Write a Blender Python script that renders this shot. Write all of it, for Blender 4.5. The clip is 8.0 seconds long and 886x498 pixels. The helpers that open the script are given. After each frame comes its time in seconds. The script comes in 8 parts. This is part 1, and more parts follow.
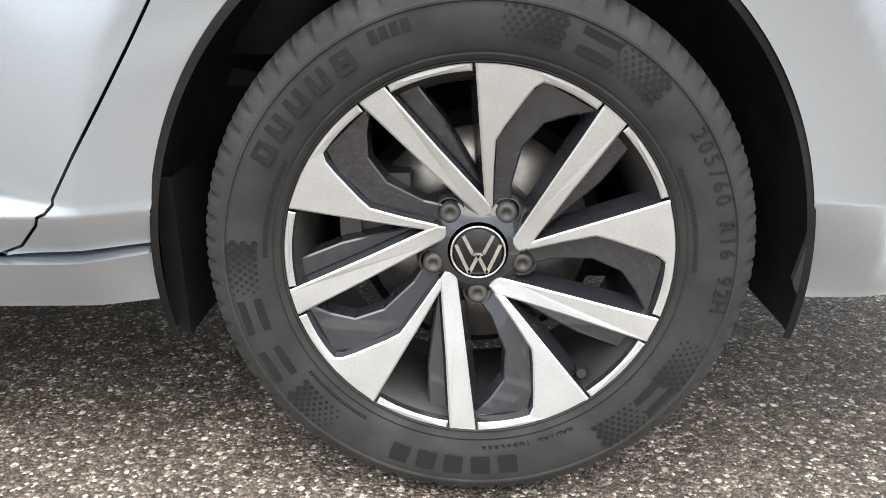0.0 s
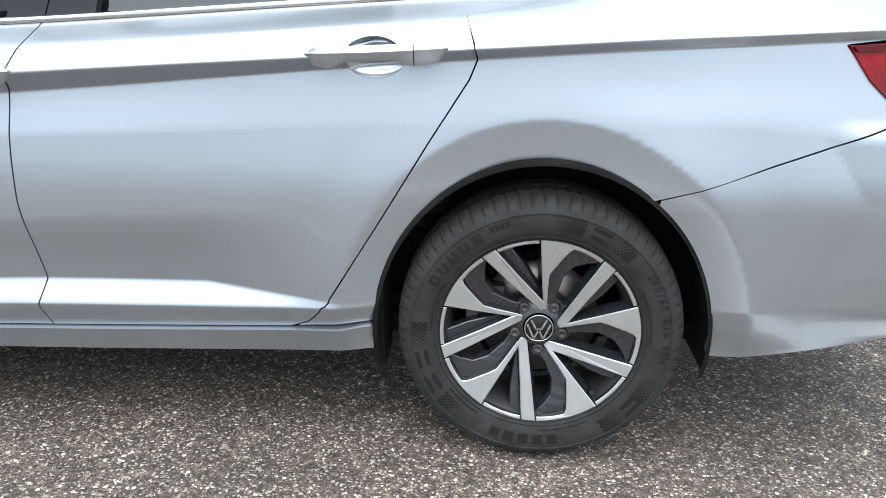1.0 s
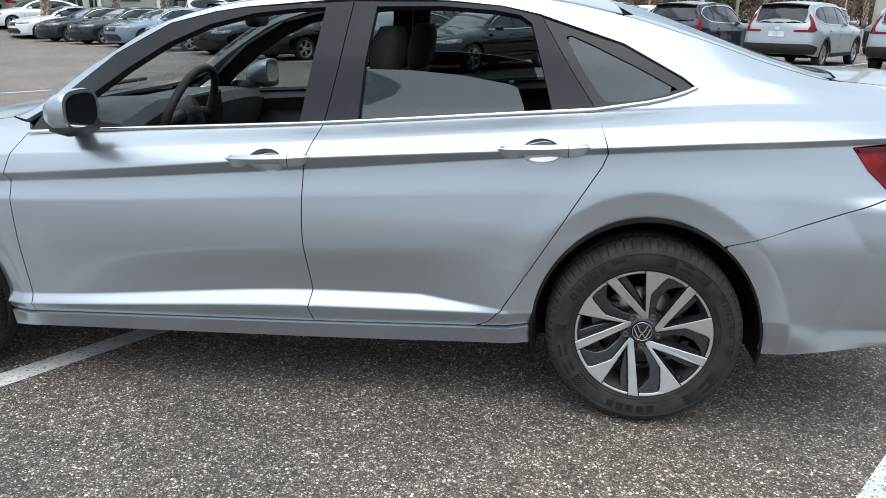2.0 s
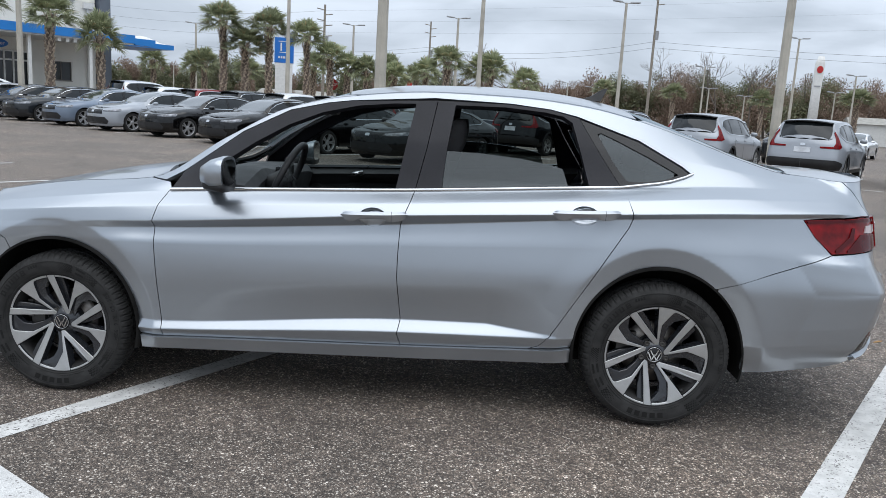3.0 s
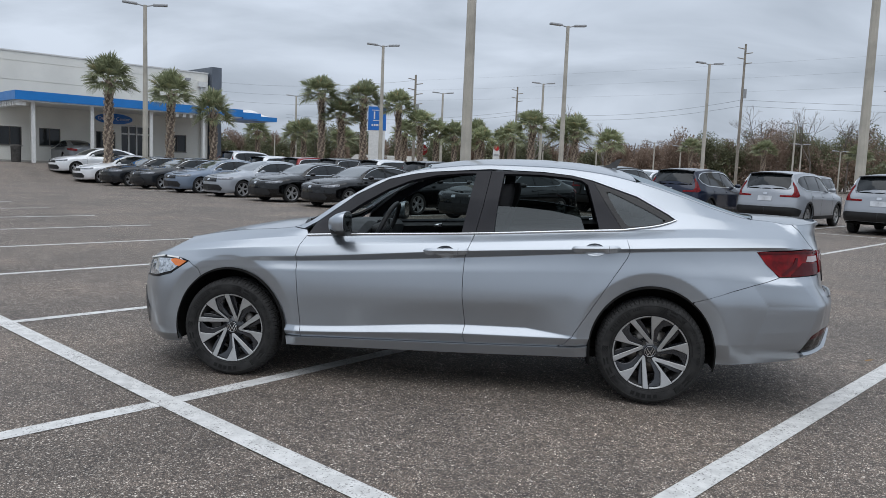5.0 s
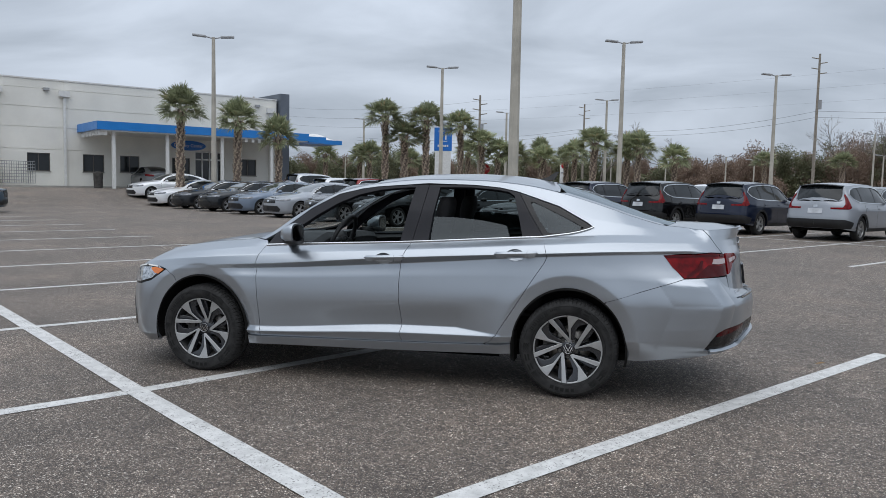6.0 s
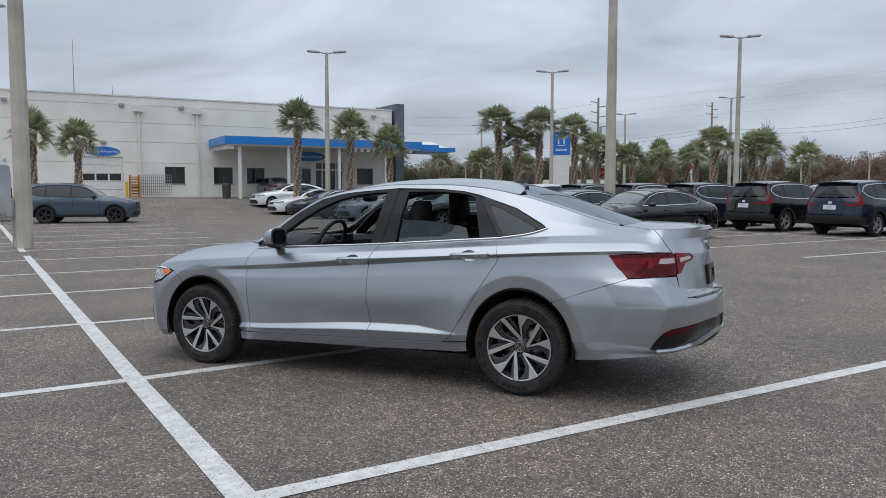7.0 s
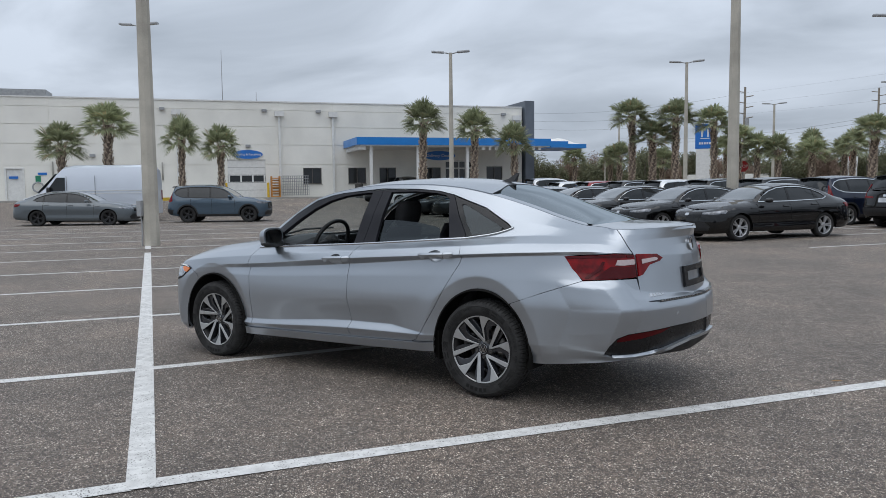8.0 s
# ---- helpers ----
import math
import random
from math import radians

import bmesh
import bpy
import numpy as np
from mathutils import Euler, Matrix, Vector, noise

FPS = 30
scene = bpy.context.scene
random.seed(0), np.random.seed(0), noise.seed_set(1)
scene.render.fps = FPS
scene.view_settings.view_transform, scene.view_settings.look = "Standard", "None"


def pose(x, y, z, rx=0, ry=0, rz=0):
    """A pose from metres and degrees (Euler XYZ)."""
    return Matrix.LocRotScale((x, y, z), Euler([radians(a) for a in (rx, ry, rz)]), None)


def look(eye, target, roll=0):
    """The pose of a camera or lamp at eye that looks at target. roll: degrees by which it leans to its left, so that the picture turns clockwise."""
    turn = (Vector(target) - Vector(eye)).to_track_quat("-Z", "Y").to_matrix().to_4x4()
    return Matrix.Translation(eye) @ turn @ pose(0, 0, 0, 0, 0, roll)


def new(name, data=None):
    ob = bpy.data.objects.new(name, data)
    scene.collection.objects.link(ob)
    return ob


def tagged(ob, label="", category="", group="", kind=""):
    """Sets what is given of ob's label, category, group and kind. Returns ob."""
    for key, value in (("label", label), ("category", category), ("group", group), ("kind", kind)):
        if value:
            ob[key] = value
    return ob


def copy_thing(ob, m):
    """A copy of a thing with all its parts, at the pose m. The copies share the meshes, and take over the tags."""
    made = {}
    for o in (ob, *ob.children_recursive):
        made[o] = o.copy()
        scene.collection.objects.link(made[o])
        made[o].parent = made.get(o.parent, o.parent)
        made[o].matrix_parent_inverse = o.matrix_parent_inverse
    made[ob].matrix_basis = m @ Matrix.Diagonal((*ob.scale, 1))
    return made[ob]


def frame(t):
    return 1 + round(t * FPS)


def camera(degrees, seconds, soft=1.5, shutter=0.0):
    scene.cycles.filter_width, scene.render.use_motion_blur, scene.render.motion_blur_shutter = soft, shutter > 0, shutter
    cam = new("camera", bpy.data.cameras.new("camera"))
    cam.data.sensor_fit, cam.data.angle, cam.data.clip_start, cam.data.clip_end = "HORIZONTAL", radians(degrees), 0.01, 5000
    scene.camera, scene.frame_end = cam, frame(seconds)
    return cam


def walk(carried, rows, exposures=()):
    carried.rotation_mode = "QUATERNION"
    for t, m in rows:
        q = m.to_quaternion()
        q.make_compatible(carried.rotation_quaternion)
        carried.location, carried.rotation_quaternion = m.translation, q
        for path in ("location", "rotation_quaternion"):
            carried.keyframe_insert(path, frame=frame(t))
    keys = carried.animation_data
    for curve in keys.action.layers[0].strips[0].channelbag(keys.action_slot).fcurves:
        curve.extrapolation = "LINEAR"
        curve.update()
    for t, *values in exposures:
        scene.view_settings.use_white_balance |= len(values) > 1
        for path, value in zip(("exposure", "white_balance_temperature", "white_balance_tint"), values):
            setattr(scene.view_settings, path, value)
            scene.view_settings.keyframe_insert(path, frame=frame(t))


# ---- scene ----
cam = camera(59.9, 8.0, soft=0.8)
PATH = [
    (0, (-0.028, -0.798, 0.619), (-0.068, 1.082, -0.062), 0.5),
    (0.5, (-0.034, -1.071, 0.838), (-0.116, 0.812, 0.166), 0.8),
    (1, (-0.113, -1.524, 1.074), (-0.244, 0.347, 0.38), 0.7),
    (1.5, (-0.179, -1.948, 1.225), (-0.395, -0.084, 0.534), 0.2),
    (2, (-0.322, -2.376, 1.317), (-0.597, -0.485, 0.725), 0.6),
    (2.2, (-0.367, -2.565, 1.317), (-0.65, -0.655, 0.796), 1.9),
    (3.3, (-0.914, -3.447, 1.304), (-0.95, -1.474, 0.978), 3.4),
    (3.5, (-0.895, -3.602, 1.32), (-0.937, -1.626, 1.013), 3.3),
    (4, (-0.856, -3.986, 1.343), (-0.94, -2.006, 1.071), 3.0),
    (4.5, (-0.774, -4.363, 1.357), (-0.968, -2.387, 1.116), 2.7),
    (5.8, (0.201, -4.851, 1.346), (-0.271, -2.915, 1.174), 1.4),
    (6, (0.445, -4.896, 1.345), (-0.061, -2.968, 1.179), 1.2),
    (6.5, (1.01, -4.89, 1.34), (0.366, -3.004, 1.179), 0.6),
    (7, (1.597, -4.733, 1.348), (0.776, -2.916, 1.193), 0.1),
    (7.5, (2.152, -4.486, 1.353), (1.17, -2.752, 1.196), -0.3),
    (8, (2.637, -4.139, 1.36), (1.489, -2.51, 1.2), -0.6),
]
walk(cam, [(t, look(eye, target, roll)) for t, eye, target, roll in PATH],
     exposures=[(0.0, 2.03, 7200, 10), (0.5, 1.62, 6950, 10), (1.0, 1.44, 6550, 7), (1.5, 1.14, 6450, 6), (2.0, 0.88, 6450, 6), (2.6, 0.58, 6500, 8), (3.5, 0.35, 6500, 10),
                (4.5, 0.18, 6500, 10), (6.0, 0.06, 6500, 10), (8.0, 0.06, 6500, 10)])

# ---- world and light ----
world = bpy.data.worlds.new("overcast_sky")
scene.world = world
world.use_nodes = True
wn, wl = world.node_tree.nodes, world.node_tree.links
SUN_AZ, SUN_EL = radians(175), radians(72)


def build_sky():
    wn.clear()
    out = wn.new("ShaderNodeOutputWorld")
    bg = wn.new("ShaderNodeBackground")
    sky = wn.new("ShaderNodeTexSky")
    sky.sky_type = "NISHITA"
    sky.sun_disc = False
    sky.sun_elevation, sky.sun_rotation = SUN_EL, SUN_AZ
    sky.dust_density = 4.0
    # a closed cloud layer laid over the clear sky
    co = wn.new("ShaderNodeTexCoord")
    sep = wn.new("ShaderNodeSeparateXYZ")
    wl.new(co.outputs["Generated"], sep.inputs[0])
    add = wn.new("ShaderNodeMath"); add.operation = "ADD"; add.inputs[1].default_value = 0.26
    mx = wn.new("ShaderNodeMath"); mx.operation = "MAXIMUM"; mx.inputs[1].default_value = 0.02
    wl.new(sep.outputs["Z"], add.inputs[0]); wl.new(add.outputs[0], mx.inputs[0])
    div = wn.new("ShaderNodeVectorMath"); div.operation = "DIVIDE"
    comb = wn.new("ShaderNodeCombineXYZ")
    for i in range(3):
        wl.new(mx.outputs[0], comb.inputs[i])
    wl.new(co.outputs["Generated"], div.inputs[0]); wl.new(comb.outputs[0], div.inputs[1])
    flat = wn.new("ShaderNodeVectorMath"); flat.operation = "MULTIPLY"; flat.inputs[1].default_value = (0.9, 1.25, 0.0)
    wl.new(div.outputs[0], flat.inputs[0])
    n1 = wn.new("ShaderNodeTexNoise"); n1.inputs["Scale"].default_value = 1.25; n1.inputs["Detail"].default_value = 6; n1.inputs["Roughness"].default_value = 0.5
    n1.inputs["Distortion"].default_value = 0.5
    wl.new(flat.outputs[0], n1.inputs["Vector"])
    ramp = wn.new("ShaderNodeValToRGB")
    ramp.color_ramp.elements[0].position, ramp.color_ramp.elements[0].color = 0.28, (4.45, 5.15, 6.1, 1)
    ramp.color_ramp.elements[1].position, ramp.color_ramp.elements[1].color = 0.66, (8.9, 9.95, 11.5, 1)
    wl.new(n1.outputs["Fac"], ramp.inputs[0])
    mix = wn.new("ShaderNodeMix"); mix.data_type = "RGBA"
    mix.inputs["Factor"].default_value = 0.93
    wl.new(sky.outputs[0], mix.inputs["A"]); wl.new(ramp.outputs[0], mix.inputs["B"])
    # an overcast sky is brighter overhead than at the horizon
    grad = wn.new("ShaderNodeMapRange")
    grad.inputs["From Min"].default_value, grad.inputs["From Max"].default_value = 0.0, 1.0
    grad.inputs["To Min"].default_value, grad.inputs["To Max"].default_value = 0.80, 1.45
    wl.new(sep.outputs["Z"], grad.inputs["Value"])
    vm = wn.new("ShaderNodeVectorMath"); vm.operation = "SCALE"
    wl.new(mix.outputs["Result"], vm.inputs[0]); wl.new(grad.outputs[0], vm.inputs["Scale"])
    wl.new(vm.outputs[0], bg.inputs["Color"])
    bg.inputs["Strength"].default_value = 0.083
    wl.new(bg.outputs[0], out.inputs[0])


build_sky()
sun = new("sun", bpy.data.lights.new("sun", "SUN"))
sun.data.energy, sun.data.angle, sun.data.color = 1.25, radians(80), (1.0, 0.985, 0.965)
sun.matrix_world = look((math.sin(SUN_AZ) * math.cos(SUN_EL) * 60, math.cos(SUN_AZ) * math.cos(SUN_EL) * 60, math.sin(SUN_EL) * 60), (0, 0, 0))

# ---- materials ----
def material(name):
    m = bpy.data.materials.new(name)
    m.use_nodes = True
    nt = m.node_tree
    return m, nt.nodes, nt.links, nt.nodes["Principled BSDF"]


def setp(b, **kw):
    for k, v in kw.items():
        key = k.replace("_", " ")
        b.inputs[key].default_value = (*v, 1.0) if isinstance(v, tuple) and len(v) == 3 else v


def coords(n, l, scale=(1, 1, 1), kind="Object"):
    co = n.new("ShaderNodeTexCoord")
    mp = n.new("ShaderNodeMapping")
    mp.inputs["Scale"].default_value = scale
    l.new(co.outputs[kind], mp.inputs["Vector"])
    return mp.outputs["Vector"]


def noise_tex(n, l, vec, scale, detail=4.0, rough=0.5):
    t = n.new("ShaderNodeTexNoise")
    t.inputs["Scale"].default_value, t.inputs["Detail"].default_value, t.inputs["Roughness"].default_value = scale, detail, rough
    l.new(vec, t.inputs["Vector"])
    return t.outputs["Fac"]


def ramp(n, l, fac, stops):
    r = n.new("ShaderNodeValToRGB")
    e = r.color_ramp.elements
    while len(e) < len(stops):
        e.new(0.5)
    for el, (p, c) in zip(e, stops):
        el.position = p
        el.color = (*c, 1.0) if isinstance(c, tuple) else (c, c, c, 1.0)
    l.new(fac, r.inputs["Fac"])
    return r.outputs["Color"]


def mixed(n, l, fac, a, b, mode="MIX"):
    m = n.new("ShaderNodeMix")
    m.data_type, m.blend_type = "RGBA", mode
    for sock, v in (("Factor", fac), ("A", a), ("B", b)):
        if isinstance(v, (int, float)):
            m.inputs[sock].default_value = v if sock == "Factor" else (v, v, v, 1)
        elif isinstance(v, tuple):
            m.inputs[sock].default_value = (*v, 1.0)
        else:
            l.new(v, m.inputs[sock])
    return m.outputs["Result"]


def bump(n, l, b, height, strength, distance):
    bp = n.new("ShaderNodeBump")
    bp.inputs["Strength"].default_value, bp.inputs["Distance"].default_value = strength, distance
    l.new(height, bp.inputs["Height"])
    l.new(bp.outputs["Normal"], b.inputs["Normal"])


def varied(name, col, rough=0.5, metal=0.0, spread=0.12, scale=6.0, fine=80.0, relief=0.1, dist=0.002, **kw):
    """A surface with stains at a large scale and grain at a small one."""
    m, n, l, b = material(name)
    v = coords(n, l)
    lo = tuple(c * (1 - spread) for c in col)
    hi = tuple(min(1.0, c * (1 + spread)) for c in col)
    big = ramp(n, l, noise_tex(n, l, v, scale, 5), [(0.35, lo), (0.65, hi)])
    f = noise_tex(n, l, v, fine, 3)
    grain = ramp(n, l, f, [(0.3, 0.86), (0.7, 1.0)])
    l.new(mixed(n, l, 1.0, big, grain, "MULTIPLY"), b.inputs["Base Color"])
    r = ramp(n, l, noise_tex(n, l, v, scale * 1.7, 4), [(0.3, max(0.02, rough * 0.85)), (0.7, min(1.0, rough * 1.15))])
    l.new(r, b.inputs["Roughness"])
    b.inputs["Metallic"].default_value = metal
    if relief:
        bump(n, l, b, f, relief, dist)
    setp(b, **kw)
    return m


def car_paint(name, col=None, metal=0.75, rough=0.34, coat=0.7, base_gloss=0.25, sheen=0.06):
    m, n, l, b = material(name)
    v = coords(n, l)
    if col is None:
        oi = n.new("ShaderNodeObjectInfo")
        base = oi.outputs["Color"]
    else:
        base = col
    flake = ramp(n, l, noise_tex(n, l, v, 420.0, 1), [(0.3, 0.97), (0.7, 1.02)])
    dust = ramp(n, l, noise_tex(n, l, v, 2.0, 3, 0.5), [(0.35, 0.985), (0.7, 1.01)])
    c = mixed(n, l, 1.0, base, flake, "MULTIPLY")
    l.new(mixed(n, l, 1.0, c, dust, "MULTIPLY"), b.inputs["Base Color"])
    rr = ramp(n, l, noise_tex(n, l, v, 5.0, 4), [(0.3, rough * 0.97), (0.7, rough * 1.04)])
    l.new(rr, b.inputs["Roughness"])
    setp(b, Metallic=metal, Coat_Weight=coat, Coat_Roughness=sheen, Specular_IOR_Level=base_gloss)
    return m


def glass(name, tint, rough=0.0, gloss=1.5):
    """A thin pane: tinted see-through, with a mirror coat that grows at glancing angles."""
    m, n, l, b = material(name)
    out = n["Material Output"]
    n.remove(b)
    tr, gl, fr, mx = n.new("ShaderNodeBsdfTransparent"), n.new("ShaderNodeBsdfGlossy"), n.new("ShaderNodeLayerWeight"), n.new("ShaderNodeMixShader")
    pw, ml = n.new("ShaderNodeMath"), n.new("ShaderNodeMath")
    pw.operation, ml.operation = "POWER", "MULTIPLY_ADD"
    pw.inputs[1].default_value, ml.inputs[1].default_value, ml.inputs[2].default_value = 3.3, 0.6, 0.05 * gloss
    fr.inputs["Blend"].default_value = 0.5
    l.new(fr.outputs["Facing"], pw.inputs[0]); l.new(pw.outputs[0], ml.inputs[0])
    tr.inputs["Color"].default_value = (*tint, 1)
    gl.inputs["Roughness"].default_value = max(rough, 0.015)
    gl.inputs["Color"].default_value = (0.86, 0.95, 1.0, 1)
    l.new(ml.outputs[0], mx.inputs[0]); l.new(tr.outputs[0], mx.inputs[1]); l.new(gl.outputs[0], mx.inputs[2])
    l.new(mx.outputs[0], out.inputs["Surface"])
    return m


def asphalt():
    m, n, l, b = material("asphalt_chip_seal")
    v = coords(n, l)
    vo = n.new("ShaderNodeTexVoronoi")
    vo.inputs["Scale"].default_value = 185.0
    vo.inputs["Randomness"].default_value = 1.0
    l.new(v, vo.inputs["Vector"])
    sep = n.new("ShaderNodeSeparateColor")
    l.new(vo.outputs["Color"], sep.inputs[0])
    stone = ramp(n, l, sep.outputs[0], [(0.0, (0.083, 0.073, 0.066)), (0.40, (0.133, 0.112, 0.098)), (0.68, (0.202, 0.166, 0.140)), (0.88, (0.31, 0.264, 0.222)), (0.966, (0.70, 0.66, 0.60))])
    vo2 = n.new("ShaderNodeTexVoronoi")
    vo2.inputs["Scale"].default_value = 330.0
    l.new(v, vo2.inputs["Vector"])
    sep2 = n.new("ShaderNodeSeparateColor")
    l.new(vo2.outputs["Color"], sep2.inputs[0])
    fine = ramp(n, l, sep2.outputs[1], [(0.0, 0.55), (0.6, 1.0), (0.97, 1.7)])
    c = mixed(n, l, 1.0, stone, fine, "MULTIPLY")
    # binder between the stones
    gap = ramp(n, l, vo.outputs["Distance"], [(0.30, 1.0), (0.62, 0.72)])
    c = mixed(n, l, 1.0, c, gap, "MULTIPLY")
    # larger pale pebbles strewn between
    vo3 = n.new("ShaderNodeTexVoronoi")
    vo3.inputs["Scale"].default_value = 62.0
    l.new(v, vo3.inputs["Vector"])
    sep3 = n.new("ShaderNodeSeparateColor")
    l.new(vo3.outputs["Color"], sep3.inputs[0])
    pick = ramp(n, l, sep3.outputs[0], [(0.80, 0.0), (0.82, 1.0)])
    spot = ramp(n, l, vo3.outputs["Distance"], [(0.26, 1.0), (0.36, 0.0)])
    pebble = ramp(n, l, sep3.outputs[1], [(0.0, (0.34, 0.29, 0.24)), (0.5, (0.56, 0.51, 0.45)), (1.0, (0.88, 0.85, 0.80))])
    c = mixed(n, l, mixed(n, l, 1.0, pick, spot, "MULTIPLY"), c, pebble)
    clod = ramp(n, l, noise_tex(n, l, v, 42.0, 3), [(0.32, 0.58), (0.68, 1.24)])
    c = mixed(n, l, 1.0, c, clod, "MULTIPLY")
    # stains, tyre-worn lanes and brown dust at large scale
    big = noise_tex(n, l, v, 0.55, 8, 0.6)
    stain = ramp(n, l, big, [(0.34, (0.76, 0.735, 0.71)), (0.52, (1.00, 0.955, 0.91)), (0.68, (1.23, 1.14, 1.05))])
    c = mixed(n, l, 1.0, c, stain, "MULTIPLY")
    mid = ramp(n, l, noise_tex(n, l, v, 9.0, 6, 0.65), [(0.3, 0.74), (0.7, 1.22)])
    c = mixed(n, l, 1.0, c, mid, "MULTIPLY")
    l.new(c, b.inputs["Base Color"])
    setp(b, Roughness=0.70, Specular_IOR_Level=0.48)
    inv = ramp(n, l, vo.outputs["Distance"], [(0.0, 1.0), (0.75, 0.0)])
    add = mixed(n, l, 0.35, inv, sep2.outputs[1])
    bump(n, l, b, add, 0.7, 0.006)
    return m


def worn_paint(name, col):
    m, n, l, b = material(name)
    v = coords(n, l)
    vo = n.new("ShaderNodeTexVoronoi")
    vo.inputs["Scale"].default_value = 150.0
    l.new(v, vo.inputs["Vector"])
    sep = n.new("ShaderNodeSeparateColor")
    l.new(vo.outputs["Color"], sep.inputs[0])
    wear = noise_tex(n, l, v, 5.0, 8, 0.7)
    chips = mixed(n, l, 0.55, wear, sep.outputs[0])
    fac = ramp(n, l, chips, [(0.21, 1.0), (0.30, 0.0)])
    dirt = ramp(n, l, noise_tex(n, l, v, 16.0, 6), [(0.3, tuple(c * 0.74 for c in col)), (0.65, col)])
    l.new(mixed(n, l, fac, dirt, (0.10, 0.09, 0.085)), b.inputs["Base Color"])
    setp(b, Roughness=0.65)
    bump(n, l, b, vo.outputs["Distance"], 0.5, 0.004)
    return m


M_ASPHALT = asphalt()
M_LINE = worn_paint("white_line_paint", (0.66, 0.655, 0.635))
M_YELLOW = worn_paint("yellow_kerb_paint", (0.62, 0.42, 0.03))
M_SILVER = car_paint("silver_metallic_paint", (0.375, 0.405, 0.440), 0.82, 0.31, 0.75)
M_PAINT = car_paint("car_paint", None, 0.3, 0.42, 1.0, 0.05, 0.02)
M_RIM = varied("grey_alloy_rim", (0.50, 0.50, 0.51), 0.32, 0.6, spread=0.1)
M_DARKLAMP = varied("smoked_headlamp", (0.20, 0.21, 0.23), 0.15, 0.4, spread=0.5, scale=14.0, relief=0.0)
M_BLACK = varied("black_gloss_trim", (0.010, 0.010, 0.011), 0.26, relief=0.0, Specular_IOR_Level=0.35)
M_PLASTIC = varied("black_plastic", (0.013, 0.013, 0.014), 0.55, spread=0.2, fine=400.0, relief=0.25, dist=0.0008)
M_PILLAR = varied("dark_pillar_film", (0.018, 0.018, 0.022), 0.38, relief=0.0, Specular_IOR_Level=0.22)
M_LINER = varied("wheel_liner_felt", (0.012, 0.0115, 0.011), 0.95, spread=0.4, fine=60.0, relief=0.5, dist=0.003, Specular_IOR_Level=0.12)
M_RUBBER = varied("tyre_rubber", (0.0205, 0.0200, 0.0195), 0.88, spread=0.22, scale=14.0, fine=240.0, relief=0.25, dist=0.0006)
M_RUBBER2 = varied("tyre_lettering_rubber", (0.0125, 0.0122, 0.0119), 0.9, relief=0.0, Specular_IOR_Level=0.28)
M_MACHINED = varied("machined_alloy", (0.47, 0.47, 0.465), 0.38, 0.6, spread=0.05, scale=20.0, fine=500.0, relief=0.06, dist=0.0004)
M_WHEELDARK = varied("graphite_wheel_paint", (0.027, 0.029, 0.034), 0.22, 0.2, relief=0.0, Coat_Weight=0.6)
M_BARREL = varied("dusty_barrel_paint", (0.020, 0.019, 0.0185), 0.6, 0.2, spread=0.3, scale=18.0)
M_DISC = varied("brake_disc_steel", (0.36, 0.33, 0.30), 0.42, 0.9, spread=0.25, scale=30.0)
M_STEEL = varied("dark_steel", (0.09, 0.085, 0.08), 0.6, 0.6, spread=0.3)
M_CHROME = varied("bright_chrome", (0.66, 0.67, 0.68), 0.08, 1.0, spread=0.02, relief=0.0)
M_TAIL = varied("red_lamp_lens", (0.17, 0.002, 0.004), 0.06, relief=0.0, spread=0.45, scale=14.0, Specular_IOR_Level=0.28)
M_TAILDARK = varied("dark_red_lamp_lens", (0.070, 0.002, 0.004), 0.08, relief=0.0, Specular_IOR_Level=0.25)
M_TAILWHITE = varied("clear_lamp_lens", (0.46, 0.37, 0.37), 0.10, relief=0.0, Coat_Weight=0.8)
M_AMBER = varied("amber_marker_lens", (0.65, 0.16, 0.02), 0.12, relief=0.0, Coat_Weight=0.8)
M_LAMP = varied("headlamp_reflector", (0.50, 0.53, 0.56), 0.12, 0.7, spread=0.4, scale=40.0, relief=0.0, Coat_Weight=1.0)
M_GLASS = glass("clear_window_glass", (0.80, 0.85, 0.84))
M_TINT = glass("tinted_window_glass", (0.11, 0.13, 0.13), 0.0, 1.05)
M_REARGLASS = glass("rear_window_glass", (0.11, 0.12, 0.12), 0.0, 3.2)
M_FARGLASS = glass("green_tinted_glass", (0.36, 0.41, 0.40))
M_PRIVACY = varied("dark_privacy_glass", (0.014, 0.017, 0.019), 0.06, relief=0.0, Specular_IOR_Level=0.45)
M_WSCREEN = varied("windscreen_glass", (0.055, 0.066, 0.070), 0.04, relief=0.0, Coat_Weight=1.0, Specular_IOR_Level=0.9)
M_SEAT = varied("black_seat_cloth", (0.022, 0.022, 0.024), 0.9, fine=300.0, relief=0.3)
M_DASH = varied("soft_dash_plastic", (0.045, 0.047, 0.050), 0.7, fine=300.0, relief=0.2, dist=0.001)
M_HEADLINER = varied("grey_headliner", (0.42, 0.41, 0.38), 0.9, fine=200.0)
M_STUCCO = varied("offwhite_panel_wall", (0.83, 0.815, 0.755), 0.85, spread=0.06, scale=0.5, fine=60.0, relief=0.3, dist=0.01)
M_WHITE = varied("white_paint", (0.74, 0.74, 0.72), 0.5, spread=0.06, relief=0.05)
M_BLUE = varied("blue_fascia_panel", (0.012, 0.205, 0.60), 0.35, spread=0.06, scale=1.0, relief=0.0)
